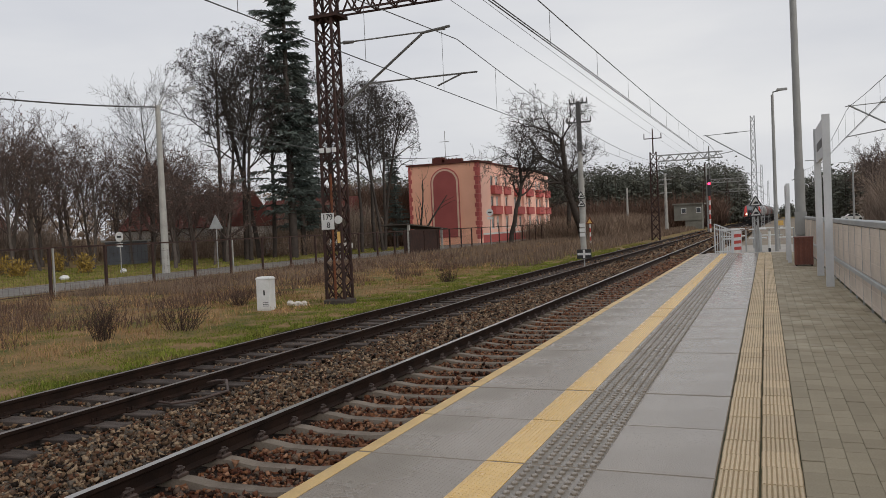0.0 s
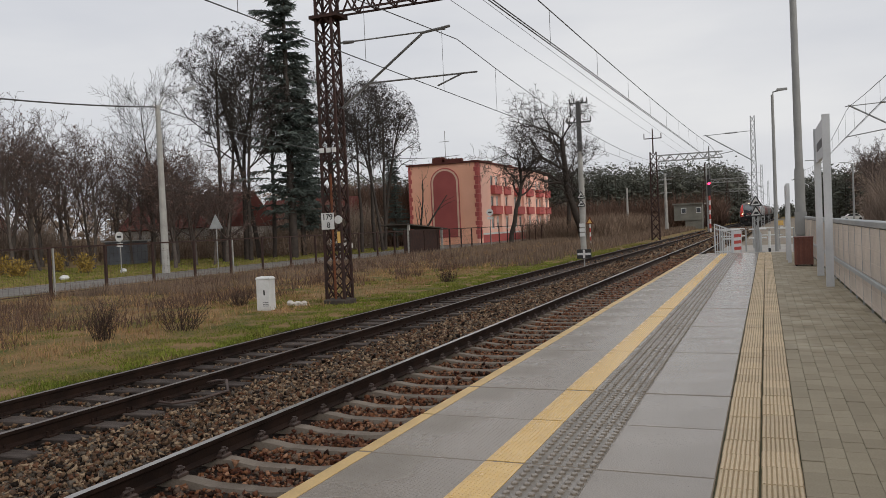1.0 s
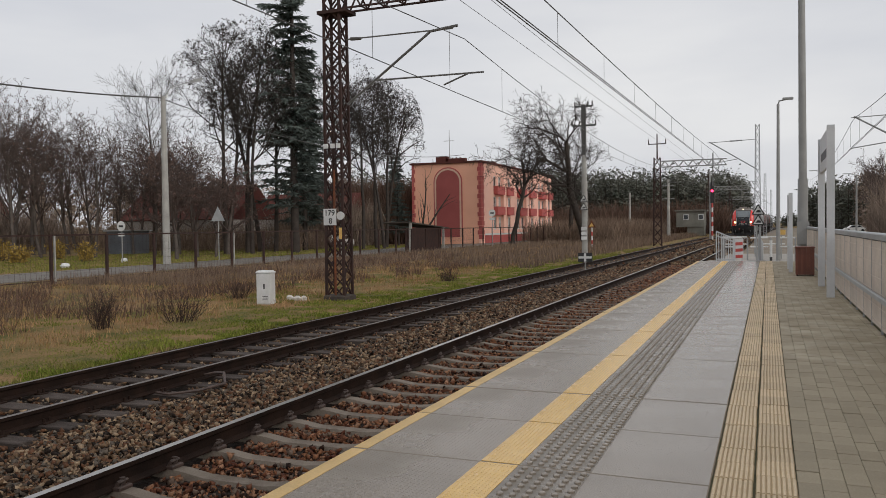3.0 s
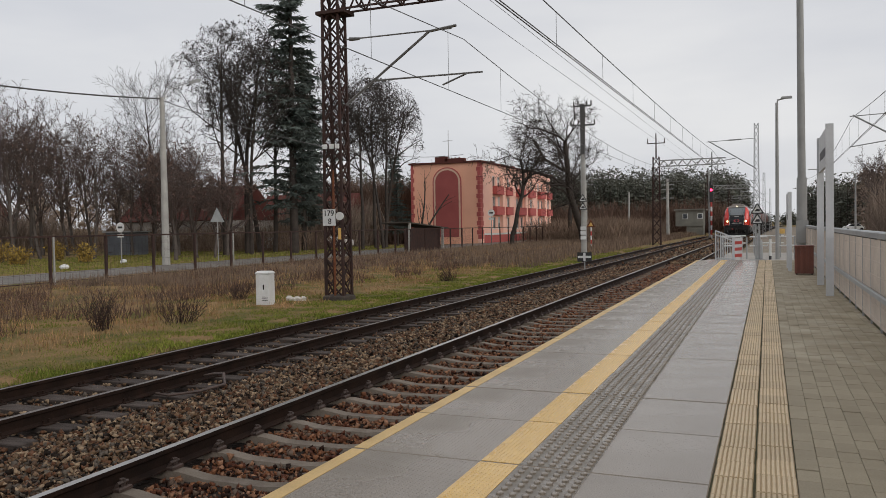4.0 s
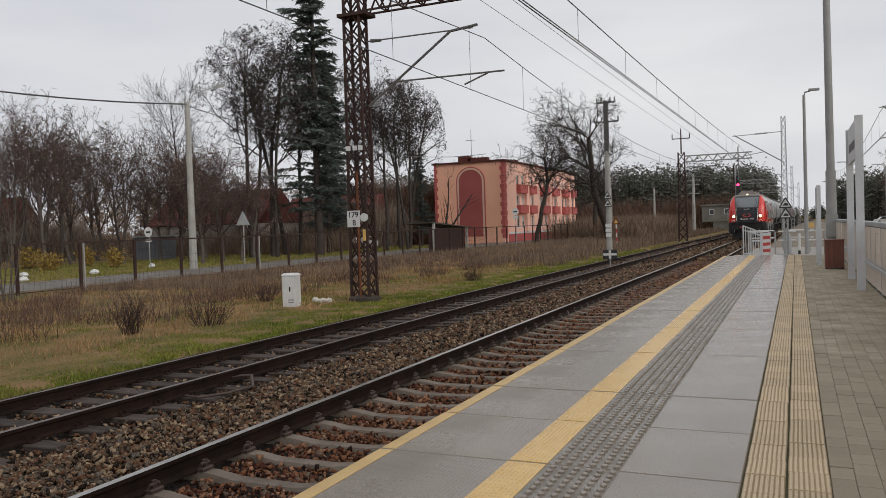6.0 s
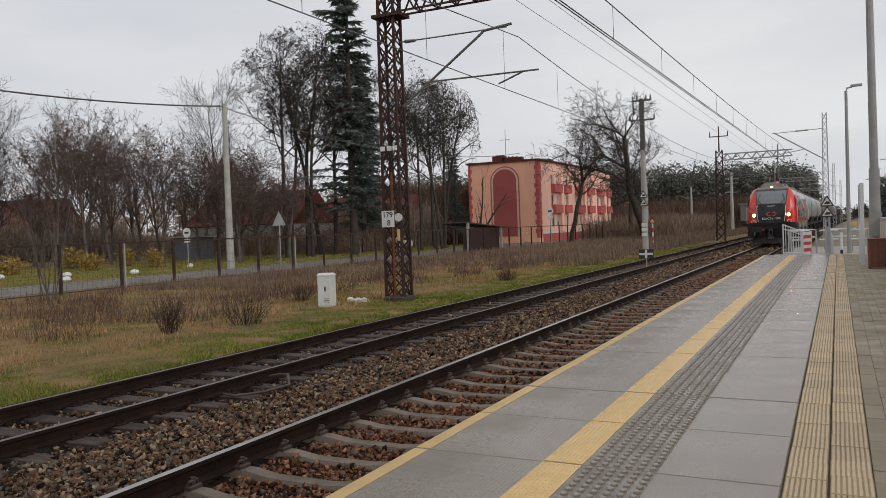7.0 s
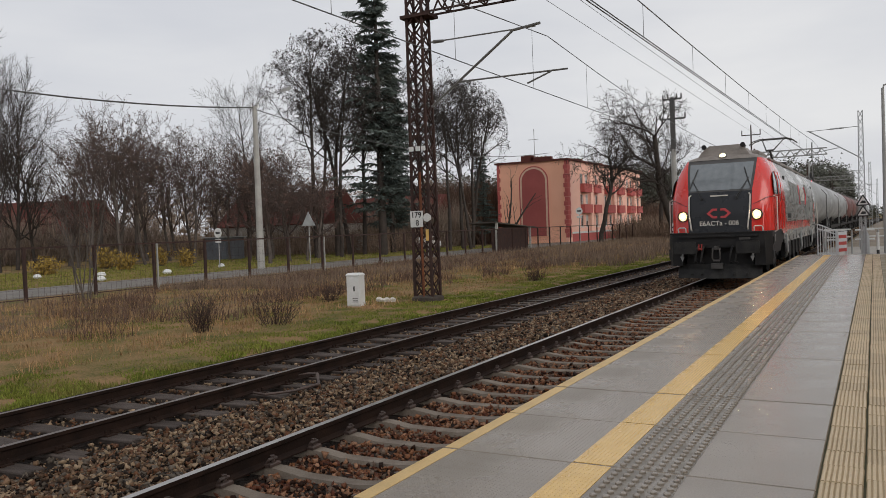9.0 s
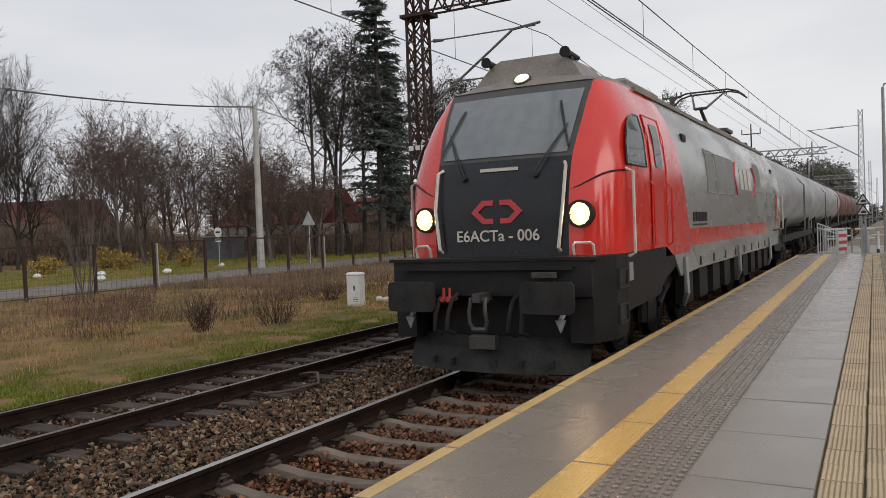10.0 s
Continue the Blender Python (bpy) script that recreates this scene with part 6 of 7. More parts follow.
def car(x, y, z, yaw, material, label):
    t = thing("car", label, "car", m=pose(x, y, z, 0, 0, yaw))
    g = Geo()
    prof = [(-2.1, 0.3), (-2.12, 0.75), (-1.9, 0.9), (-1.35, 0.95), (-0.75, 1.42), (0.85, 1.45), (1.5, 1.0), (2.05, 0.88), (2.12, 0.5), (2.05, 0.28)]
    for s0, s1, k in ((-0.86, 0.86, 1.0),):
        g.loft([[(a, s, b) for a, b in prof] for s in (s0, s0 + 0.08, s1 - 0.08, s1)])
    part("body", g, material, t, smooth=True)
    for s in (-0.865, 0.865):
        g = Geo()
        g.plate([(-1.2, 0.98), (-0.72, 1.36), (0.8, 1.38), (1.3, 1.0)], "y", s - 0.005, s + 0.005)
        part("side_window", g, M["window_glass"], t)
    for a in (-1.35, 1.35):
        for s in (-0.8, 0.8):
            g = Geo()
            g.tube((a, s - 0.1, 0.31), (a, s + 0.1, 0.31), 0.31, n=16)
            part("wheel", g, M["under_black"], t)
    return t


car(17.2, 190.0, GZ, 8, M["white_paint"], "white parked car beyond the platform fence")
car(-50.5, 74.0, GZ, 85, M["galv"], "grey parked car behind the fence")
car(-47.5, 82.0, GZ, 85, M["white_paint"], "white parked car behind the fence")

# houses behind the trees
cottage(-68, 82, 9, 17, 3.7, 4.2, 0, "low white house with a dark red roof")
cottage(-57, 92, 8, 13, 3.4, 3.6, 5, "low white house with a dark red roof")
cottage(-92, 62, 9, 16, 3.6, 4.0, 30, "pale house with a dark red roof behind trees")
t = thing("garden_shed", "small blue-grey metal shed", "shed")
g = Geo()
g.box(-60.4, -57.4, 59, 61.5, GZ, 1.9)
part("wall", g, mat("shed_blue", (0.15, 0.165, 0.185), (0.10, 0.11, 0.125), 0.6, 1, 10, 0.1), t)
g = Geo()
g.box(-60.7, -57.1, 58.8, 61.7, 1.9, 2.02)
part("roof", g, M["galv"], t)


def signal_house():
    t = thing("signal_house", "derelict grey signal box with small windows", "building", m=pose(-13.3, 150, -0.3))
    g = Geo()
    g.box(-2.3, 2.6, 0, 6, 1.6, 4.5)
    old = mat("old_render", (0.24, 0.235, 0.20), (0.15, 0.145, 0.125), 0.9, 0.6, 12, 0.3)
    part("upper_wall", g, old, t)
    g = Geo()
    g.box(-0.4, 2.5, 0.2, 6, 0, 1.6)
    part("lower_wall", g, old, t)
    g = Geo()
    g.box(-2.6, 2.9, -0.3, 6.3, 4.5, 4.75)
    part("roof", g, old, t)
    for x in (-0.6, 2.0):
        g = Geo()
        g.box(x - 0.45, x + 0.45, -0.05, 0.02, 2.9, 3.9)
        w = part("window", g, M["white_paint"], t)
        g = Geo()
        g.box(x - 0.35, x + 0.35, -0.07, -0.04, 3.0, 3.8)
        part("pane", g, M["window_glass"], w)


signal_house()

# shelter and road signs by the fence
t = thing("bus_shelter", "dark shelter with a sloping sheet roof", "shelter")
g = Geo()
g.box(-29.75, -29.6, 63.0, 71.0, GZ, 1.85)
part("back_wall", g, M["rust"], t)
g = Geo()
g.add([(-32.0, 62.8, 2.3), (-29.2, 62.8, 2.3), (-29.2, 72.2, 1.75), (-32.0, 72.2, 1.75), (-32.0, 62.8, 2.4), (-29.2, 62.8, 2.4), (-29.2, 72.2, 1.85), (-32.0, 72.2, 1.85)], [(0, 1, 2, 3), (4, 5, 6, 7), (0, 1, 5, 4), (1, 2, 6, 5), (2, 3, 7, 6), (3, 0, 4, 7)])
part("roof", g, M["footing"], t, "dark sloping roof sheet")
for y in (63.2, 70.8):
    g = Geo()
    g.box(-29.4, -29.2, y - 0.1, y + 0.1, GZ, 2.3 - (y - 63) * 0.058)
    part("post", g, M["post_conc"], t)

for x, y, z, kind, lab in ((-37.3, 47.0, 2.9, "tri", "triangular road sign seen from behind"), (-42.2, 42.6, 2.2, "round", "round road sign on a post"), (-25.9, 75.7, 3.2, "round", "round white road sign with a plate")):
    t = thing("road_sign", lab, "road sign")
    g = Geo()
    g.tube((x, y, GZ), (x, y, z + 0.3), 0.035, n=6)
    part("post", g, M["grey_post"], t)
    g = Geo()
    if kind == "tri":
        g.plate([(x, z + 0.7), (x + 0.62, z - 0.35), (x - 0.62, z - 0.35)], "y", y - 0.06, y - 0.03)
        part("board", g, M["galv"], t)
    else:
        g.tube((x, y - 0.04, z + 0.05), (x, y - 0.07, z + 0.05), 0.36, n=20)
        b = part("board", g, M["white_paint"], t)
        g = Geo()
        g.box(x - 0.2, x + 0.2, y - 0.085, y - 0.07, z - 0.02, z + 0.12)
        part("symbol", g, M["black_paint"], b)
        g = Geo()
        g.box(x - 0.28, x + 0.28, y - 0.06, y - 0.04, z - 0.66, z - 0.42)
        part("plate", g, M["white_paint"], t)
t = thing("road_sign", "orange triangular road sign on a striped post", "road sign")
for k in range(5):
    g = Geo()
    g.tube((-15.4, 74, GZ + 0.4 * k), (-15.4, 74, GZ + 0.4 * k + 0.4), 0.07, n=8)
    part("post_band", g, M["red_paint"] if k % 2 else M["white_paint"], t)
g = Geo()
g.plate([(-15.4, 2.35), (-15.0, 1.65), (-15.8, 1.65)], "y", 73.88, 73.92)
part("board", g, M["rust_bright"], t)
g = Geo()
g.plate([(-15.4, 2.12), (-15.18, 1.75), (-15.62, 1.75)], "y", 73.86, 73.879)
part("symbol", g, M["yellow_paint"], t)

# painted stones on the verge
rs = random.Random(3)
for x, y in ((-48.4, 32.4), (-44.4, 34.2), (-41.1, 36.7), (-43.5, 44.1), (-39.0, 30.0)):
    g = Geo()
    rings = []
    for k in range(5):
        a = pi * (k / 4 - 0.5)
        rings.append([(0.27 * cos(a) * cos(b) * rs.uniform(0.85, 1.1) + 0.001 * k, 0.3 * cos(a) * sin(b) * rs.uniform(0.85, 1.1), 0.16 + 0.2 * sin(a)) for b in [2 * pi * i / 9 for i in range(9)]])
    g.loft(rings)
    solid("painted_stone", g, M["white_paint"], "whitewashed stone on the grass verge", "stone", "stones on the verge", smooth=True, m=pose(x, y, GZ - 0.05, 0, 0, rs.uniform(0, 360)))

# litter beside the mast footing
t = thing("plastic_bag", "crumpled pale plastic rubbish in the grass", "rubbish", m=pose(-13.6, 20.9, GZ))
g = Geo()
for k in range(7):
    x, y, r = rs.uniform(-0.35, 0.35), rs.uniform(-0.1, 0.1), rs.uniform(0.05, 0.1)
    g.loft([[(x + r * 1.4 * cos(b) * w + rs.uniform(-0.02, 0.02), y + r * sin(b) * w, z) for b in [2 * pi * i / 7 for i in range(7)]] for z, w in ((0, 0.8), (r, 1.0), (r * 1.6, 0.35))])
part("film", g, M["cream_paint"], t)
# loose bond wire by the far track
t = thing("bond_wire", "looped grey bond wire at the far rail", "cable")
g = Geo()
g.path([(-7.45, 8.05, Z2 - 0.14), (-7.2, 8.0, -0.25), (-6.95, 8.3, -0.24), (-6.85, 8.7, -0.22), (-7.1, 9.0, -0.14), (-7.35, 9.1, Z2 - 0.06), (-7.52, 9.1, Z2 - 0.1)], 0.02, 6)
part("wire", g, M["clip_steel"], t)


# ---- trees ----
class Twigs:
    """Many tapered branches and leaf flecks, gathered as arrays."""

    def __init__(self):
        self.seg, self.fleck = [], []

    def branch_mesh(self, name, material, n):
        a = np.array([s[0] for s in self.seg]); b = np.array([s[1] for s in self.seg])
        ra = np.array([s[2] for s in self.seg]); rb = np.array([s[3] for s in self.seg])
        d = b - a
        d /= np.linalg.norm(d, axis=1, keepdims=True) + 1e-9
        up = np.where(np.abs(d[:, 2:3]) > 0.9, np.array([[1.0, 0, 0]]), np.array([[0, 0, 1.0]]))
        u = np.cross(d, up); u /= np.linalg.norm(u, axis=1, keepdims=True)
        w = np.cross(d, u)
        v = []
        for p, r in ((a, ra), (b, rb)):
            for k in range(n):
                t = 2 * pi * k / n
                v.append(p + (u * cos(t) + w * sin(t)) * r[:, None])
        v = np.stack(v, 1).reshape(-1, 3)
        f = np.array([(k, (k + 1) % n, n + (k + 1) % n, n + k) for k in range(n)])
        f = (f[None] + (2 * n * np.arange(len(a)))[:, None, None]).reshape(-1, 4)
        return raw_mesh(name, v, f, material)


def fleck_mesh(name, pts, size, material, rng, flat=1.0, n_tri=1):
    """Small leaf-like triangles at points."""
    pts = np.repeat(np.asarray(pts, float), n_tri, 0)
    m = len(pts)
    pts = pts + rng.normal(size=(m, 3)) * size * 0.5 * (n_tri > 1)
    e1, e2 = rng.normal(size=(m, 3)), rng.normal(size=(m, 3))
    e1[:, 2] *= flat; e2[:, 2] *= flat
    e1 /= np.linalg.norm(e1, axis=1, keepdims=True); e2 /= np.linalg.norm(e2, axis=1, keepdims=True)
    s = size * (0.5 + rng.random((m, 1)))
    v = np.stack([pts - e1 * s * 0.5, pts + e1 * s * 0.5, pts + e2 * s * 0.8], 1).reshape(-1, 3)
    return raw_mesh(name, v, np.arange(3 * m).reshape(-1, 3), material)


def outside(spec, q):
    """Whether a point lies beyond the rounded outline of the crown."""
    if "crown" not in spec:
        return False
    top, wide = spec["crown"]
    zc = 0.66 * top
    return (q.x ** 2 + q.y ** 2) / wide ** 2 + (max(q.z - zc, 0.0) / (top - zc)) ** 2 > 1.0


def grow(tw, rng, p, d, length, r, level, spec, tips):
    segs = spec["segs"][level]
    pts = [p]
    rr = r
    step = length / segs
    end = r * spec["taper"][level]
    for i in range(segs):
        d = d + Vector((rng.gauss(0, 1), rng.gauss(0, 1), rng.gauss(0, 1))) * spec["wander"][level] + Vector((0, 0, spec["lift"][level]))
        d.normalize()
        q = p + d * step
        if outside(spec, q):
            if i:
                break
            d = (d + Vector((-q.x, -q.y, 0.4 * spec["crown"][0] - q.z)).normalized() * 0.8).normalized()
            q = p + d * step
        r2 = r + (end - r) * (i + 1) / segs
        tw[min(level, 1)].seg.append((tuple(p), tuple(q), rr, r2))
        f = (i + 1) / segs
        if level < spec["levels"] and f >= spec["bare"][level]:
            for _ in range(spec["kids"][level]):
                if rng.random() < spec["chance"][level]:
                    ax = d.orthogonal().normalized()
                    ax.rotate(Matrix.Rotation(rng.uniform(0, 2 * pi), 3, d))
                    a = radians(rng.uniform(*spec["angle"][level]))
                    kd = d * cos(a) + ax * sin(a)
                    scale = spec["shrink"][level] * rng.uniform(0.6, 1.1) * (1.0 - spec["cone"] * f if level == 0 else 1.0)
                    grow(tw, rng, q, kd, length * scale, max(r2 * rng.uniform(0.45, 0.7), spec["thin"]), level + 1, spec, tips)
        p, rr = q, r2
        if level >= spec["levels"] - 1 and i % 2:
            tips.append(tuple(p))
    if level >= spec["levels"] - 1:
        tips.append(tuple(p))
    return p


SPEC = {
    "locust": dict(levels=4, segs=(9, 5, 4, 3, 2), taper=(0.35, 0.35, 0.4, 0.5, 0.6), wander=(0.05, 0.14, 0.22, 0.28, 0.3), lift=(0.06, 0.06, 0.0, 0.0, 0.0), bare=(0.48, 0.25, 0.25, 0.25, 0), kids=(3, 2, 2, 2, 0), chance=(0.9, 0.9, 0.82, 0.8, 0), angle=((20, 58), (25, 60), (25, 65), (25, 70), (0, 0)), shrink=(0.36, 0.52, 0.54, 0.55, 0), cone=-0.05, thin=0.013, crown=(22.0, 5.2)),
    "poplar": dict(levels=3, segs=(10, 6, 4, 3), taper=(0.15, 0.3, 0.4, 0.5), wander=(0.03, 0.07, 0.12, 0.15), lift=(0.05, 0.09, 0.08, 0.05), bare=(0.15, 0.2, 0.2, 0), kids=(4, 2, 2, 0), chance=(0.95, 0.95, 0.9, 0), angle=((25, 52), (22, 45), (20, 50), (0, 0)), shrink=(0.50, 0.45, 0.5, 0), cone=0.5, thin=0.015),
    "mid": dict(levels=4, segs=(5, 5, 4, 3, 2), taper=(0.5, 0.35, 0.4, 0.5, 0.6), wander=(0.1, 0.14, 0.2, 0.25, 0.3), lift=(0.05, 0.07, 0.05, 0.03, 0.0), bare=(0.3, 0.25, 0.25, 0.25, 0), kids=(3, 2, 2, 2, 0), chance=(0.95, 0.8, 0.72, 0.4, 0), angle=((20, 50), (22, 50), (25, 60), (25, 65), (0, 0)), shrink=(0.66, 0.58, 0.5, 0.55, 0), cone=0.2, thin=0.014, crown=(14.6, 5.2)),
    "sapling": dict(levels=2, segs=(7, 4, 3), taper=(0.3, 0.35, 0.5), wander=(0.06, 0.12, 0.15), lift=(0.03, 0.05, 0.04), bare=(0.25, 0.3, 0), kids=(1, 1, 0), chance=(0.8, 0.7, 0), angle=((20, 45), (20, 45), (0, 0)), shrink=(0.4, 0.45, 0), cone=0.3, thin=0.009),
    "crooked": dict(levels=4, segs=(7, 6, 5, 4, 3), taper=(0.5, 0.35, 0.35, 0.4, 0.5), wander=(0.15, 0.25, 0.32, 0.35, 0.35), lift=(0.04, 0.06, 0.03, 0.02, 0.0), bare=(0.5, 0.3, 0.3, 0.3, 0), kids=(3, 2, 2, 2, 0), chance=(0.95, 0.95, 0.85, 0.6, 0), angle=((30, 70), (30, 65), (30, 70), (30, 75), (0, 0)), shrink=(0.55, 0.55, 0.5, 0.5, 0), cone=0.1, thin=0.016),
}


def bare_tree(kind, seed, height, r, bark, label, pods=0.0, lean=(0, 0), stems=1, base_name="tree", leaf=0.19, leaf_mat="pods"):
    """A leafless tree about `height` tall, standing at the origin."""
    rng = random.Random(seed)
    nr = np.random.default_rng(seed)
    spec = SPEC[kind]
    tw, tips = [Twigs(), Twigs()], []
    for s in range(stems):
        d = Vector((lean[0] + (rng.uniform(-0.42, 0.42) if stems > 1 else 0), lean[1] + (rng.uniform(-0.42, 0.42) if stems > 1 else 0), 1)).normalized()
        trunk_len = height * {"locust": 0.80, "poplar": 0.92, "mid": 0.48, "crooked": 0.55, "sapling": 0.9}[kind] * (rng.uniform(0.8, 1.0) if stems > 1 else 1)
        grow(tw, rng, Vector((rng.uniform(-0.3, 0.3) * (stems > 1), rng.uniform(-0.3, 0.3) * (stems > 1), -0.2)), d, trunk_len, r, 0, spec, tips)
    t = thing(base_name, label, "tree")
    part("trunk", tw[0].branch_mesh("trunk", M[bark], 8), None, t)
    part("crown", tw[1].branch_mesh("crown", M["twig_brown" if kind == "mid" else bark], 3), None, t)
    if pods:
        pts = [p for p in tips if rng.random() < pods]
        if pts:
            part("seed_pod", fleck_mesh("seed_pod", pts, leaf, M[leaf_mat], nr, n_tri=2), None, t)["kind"] = "stuff"
    return t


def spruce(seed, height, spread, label):
    rng = random.Random(seed)
    nr = np.random.default_rng(seed)
    t = thing("spruce_tree", label, "tree")
    tw = Twigs()
    tw.seg.append(((0, 0, -0.2), (0, 0, height * 0.5), 0.36, 0.24))
    tw.seg.append(((0, 0, height * 0.5), (0.1, 0, height), 0.24, 0.03))
    pts = []
    z = height * 0.14
    while z < height:
        f = 1 - z / height
        L = spread * (0.14 + 0.86 * f ** 0.65) * rng.uniform(0.45, 1.25)
        for k in range(8):
            if rng.random() < 0.3:
                continue
            a = rng.uniform(0, 2 * pi)
            l = L * rng.uniform(0.4, 1.25)
            p = Vector((0, 0, z))
            for i in range(5):
                q = p + Vector((cos(a), sin(a), 0.3 - 0.13 * i)).normalized() * l / 5
                tw.seg.append((tuple(p), tuple(q), 0.05 * (1 - i / 6), 0.05 * (1 - (i + 1) / 6)))
                for _ in range(12 if i else 6):
                    g_ = rng.random()
                    c = p + (q - p) * g_
                    w = rng.uniform(-1, 1)
                    dv = Vector((cos(a) * 0.5 - sin(a) * w, sin(a) * 0.5 + cos(a) * w, -rng.uniform(-0.25, 0.7))).normalized() * rng.uniform(0.3, 0.72)
                    side = dv.cross(Vector((rng.gauss(0, 1), rng.gauss(0, 1), rng.gauss(0, 1)))).normalized() * 0.085
                    pts += [tuple(c - side), tuple(c + side), tuple(c + dv)]
                p = q
        z += 0.42 * rng.uniform(0.5, 1.6)
    part("trunk", tw.branch_mesh("trunk", M["bark"], 5), None, t)
    part("crown", raw_mesh("crown", pts, np.arange(len(pts)).reshape(-1, 3), M["needles"]), None, t, "dark drooping needle crown")
    return t


def place(proto, items, h0):
    """Copies of a tree, each with its turn and height."""
    first = True
    for x, y, h, a in items:
        k = h / h0
        m = pose(x, y, GZ - 0.05, 0, 0, a)
        if first:
            proto.matrix_basis = m
            proto.scale = (k, k, k)
            first = False
        else:
            proto_scale = tuple(proto.scale)
            proto.scale = (k, k, k)
            copy_thing(proto, m)
            proto.scale = proto_scale


LOC = "tall bare locust tree with dark seed pods"
place(bare_tree("locust", 11, 22, 0.26, "bark", LOC, 0.34, leaf=0.16), [(-46.4, 59.5, 21.6, 330), (-40.4, 78.2, 19.0, 200), (-45.4, 66, 21, 100), (-40.6, 81, 19.5, 45)], 22)
place(bare_tree("locust", 23, 22, 0.24, "bark", LOC, 0.34, leaf=0.16), [(-46.2, 62.5, 23.2, 70), (-41.0, 73.3, 21.0, 300), (-44.2, 60.5, 19.5, 10), (-39.6, 73.6, 19.0, 150)], 22)
place(bare_tree("locust", 37, 22, 0.24, "bark", LOC, 0.34, leaf=0.16), [(-47.7, 66.7, 22.6, 0), (-42.3, 84.2, 20.2, 130), (-46.8, 60.6, 19.8, 240), (-43.5, 76, 19.8, 60), (-38.6, 76.5, 17.6, 310)], 22)
place(spruce(5, 26, 4.3, "tall dark green spruce"), [(-41.6, 63.7, 31.0, 0), (-46.7, 74.6, 19.5, 90), (-48.4, 98.8, 13.2, 200), (-42.4, 88.0, 11.5, 40), (-44.8, 70.5, 21, 130)], 26)
M["bark_pale"] = mat("bark_pale", (0.24, 0.20, 0.175), (0.15, 0.125, 0.11), 0.9, 3, 30, 0.3)
POP = "slender pale bare tree with upswept branches"
place(bare_tree("poplar", 3, 22, 0.22, "bark", POP), [(-64.4, 69.8, 18.8, 0), (-69.9, 46.6, 15.2, 120), (-73, 40, 18, 60)], 22)
place(bare_tree("poplar", 9, 20, 0.24, "bark", POP), [(-67.3, 43.2, 15.6, 0), (-64.0, 39.5, 17, 200)], 20)
M["beech_leaf"] = mat("beech_leaf", (0.20, 0.13, 0.108), (0.125, 0.085, 0.073), 0.9, 2, 10, 0.0, per="island", spread=0.35)
MID = "bare brown broadleaf tree with dense twigs"
place(bare_tree("mid", 41, 15, 0.15, "bark_grey", MID, 0.10, leaf=0.11, leaf_mat="beech_leaf"), [(-69.1, 49.6, 15.8, 0), (-69.9, 59.8, 16.8, 90), (-59.4, 50.6, 14.8, 200), (-58.4, 65.9, 13, 20), (-72, 66, 15.5, 140), (-54.5, 69, 12, 280), (-65.6, 52.5, 16.6, 310)], 13)
place(bare_tree("mid", 47, 15, 0.14, "bark_grey", MID, 0.10, leaf=0.11, leaf_mat="beech_leaf"), [(-71.2, 55.1, 16.6, 0), (-65.4, 58.9, 15.8, 80), (-54.5, 43.9, 14.0, 160), (-68.7, 41.0, 14.6, 250), (-56, 58, 11.5, 10), (-53.6, 51.0, 13.4, 220), (-67.5, 56.5, 16.8, 0)], 13)
place(bare_tree("mid", 53, 15, 0.14, "bark_grey", MID, 0.10, leaf=0.11, leaf_mat="beech_leaf"), [(-66.1, 53.4, 16.2, 0), (-68.9, 65.4, 15.8, 100), (-63.9, 63.4, 14, 220), (-59.9, 45.1, 14.4, 300), (-44.6, 53.5, 10.6, 40), (-52, 56.5, 12, 160), (-61, 73, 13, 70), (-62.2, 65.0, 14.2, 250)], 13)
place(bare_tree("mid", 59, 11, 0.16, "bark_grey", "young tree still holding brown leaves", 0.25, leaf=0.12, leaf_mat="beech_leaf"), [(-43.5, 49.6, 11.8, 0), (-46.2, 55.2, 12.6, 90), (-42.4, 53.1, 9.4, 200), (-63.5, 46.5, 9.5, 30), (-48.8, 54.0, 13.0, 140), (-51.0, 58.5, 14.0, 60), (-45.0, 58.0, 12.5, 260)], 11)
place(bare_tree("crooked", 61, 16, 0.25, "bark", "old bare tree with a curved trunk and tangled crown"), [(-27.6, 87.8, 19.0, 30)], 16)
place(bare_tree("crooked", 67, 20, 0.43, "bark", "big leaning bare tree with a thick dark trunk", lean=(-0.36, 0)), [(-20.8, 96.0, 24.0, 0)], 20)
place(bare_tree("crooked", 71, 18, 0.36, "bark", "bare tree with a forked dark trunk", lean=(-0.1, 0)), [(-25.5, 108.6, 18, 120)], 18)
place(bare_tree("sapling", 73, 9, 0.15, "bark", "small crooked bare tree before the gable", lean=(0.55, 0), stems=2), [(-34.8, 76.6, 9.4, 0)], 9)
place(bare_tree("sapling", 77, 6, 0.024, "bark_grey", "young multi-stemmed bare tree beside the fence", stems=9), [(-27.3, 20.2, 6.0, 0)], 6)


# ---- bushes, weeds and grass ----
def stalks(rng, n, x, y, z, h, lean, w):
    """Thin upright blades as triangles."""
    a = rng.random(n) * 2 * pi
    dx, dy = np.cos(a) * w, np.sin(a) * w
    tx_, ty_ = rng.normal(size=n) * lean * h, rng.normal(size=n) * lean * h
    v = np.stack([np.stack([x - dx, y - dy, z], 1), np.stack([x + dx, y + dy, z], 1), np.stack([x + tx_, y + ty_, z + h], 1)], 1)
    return v.reshape(-1, 3)


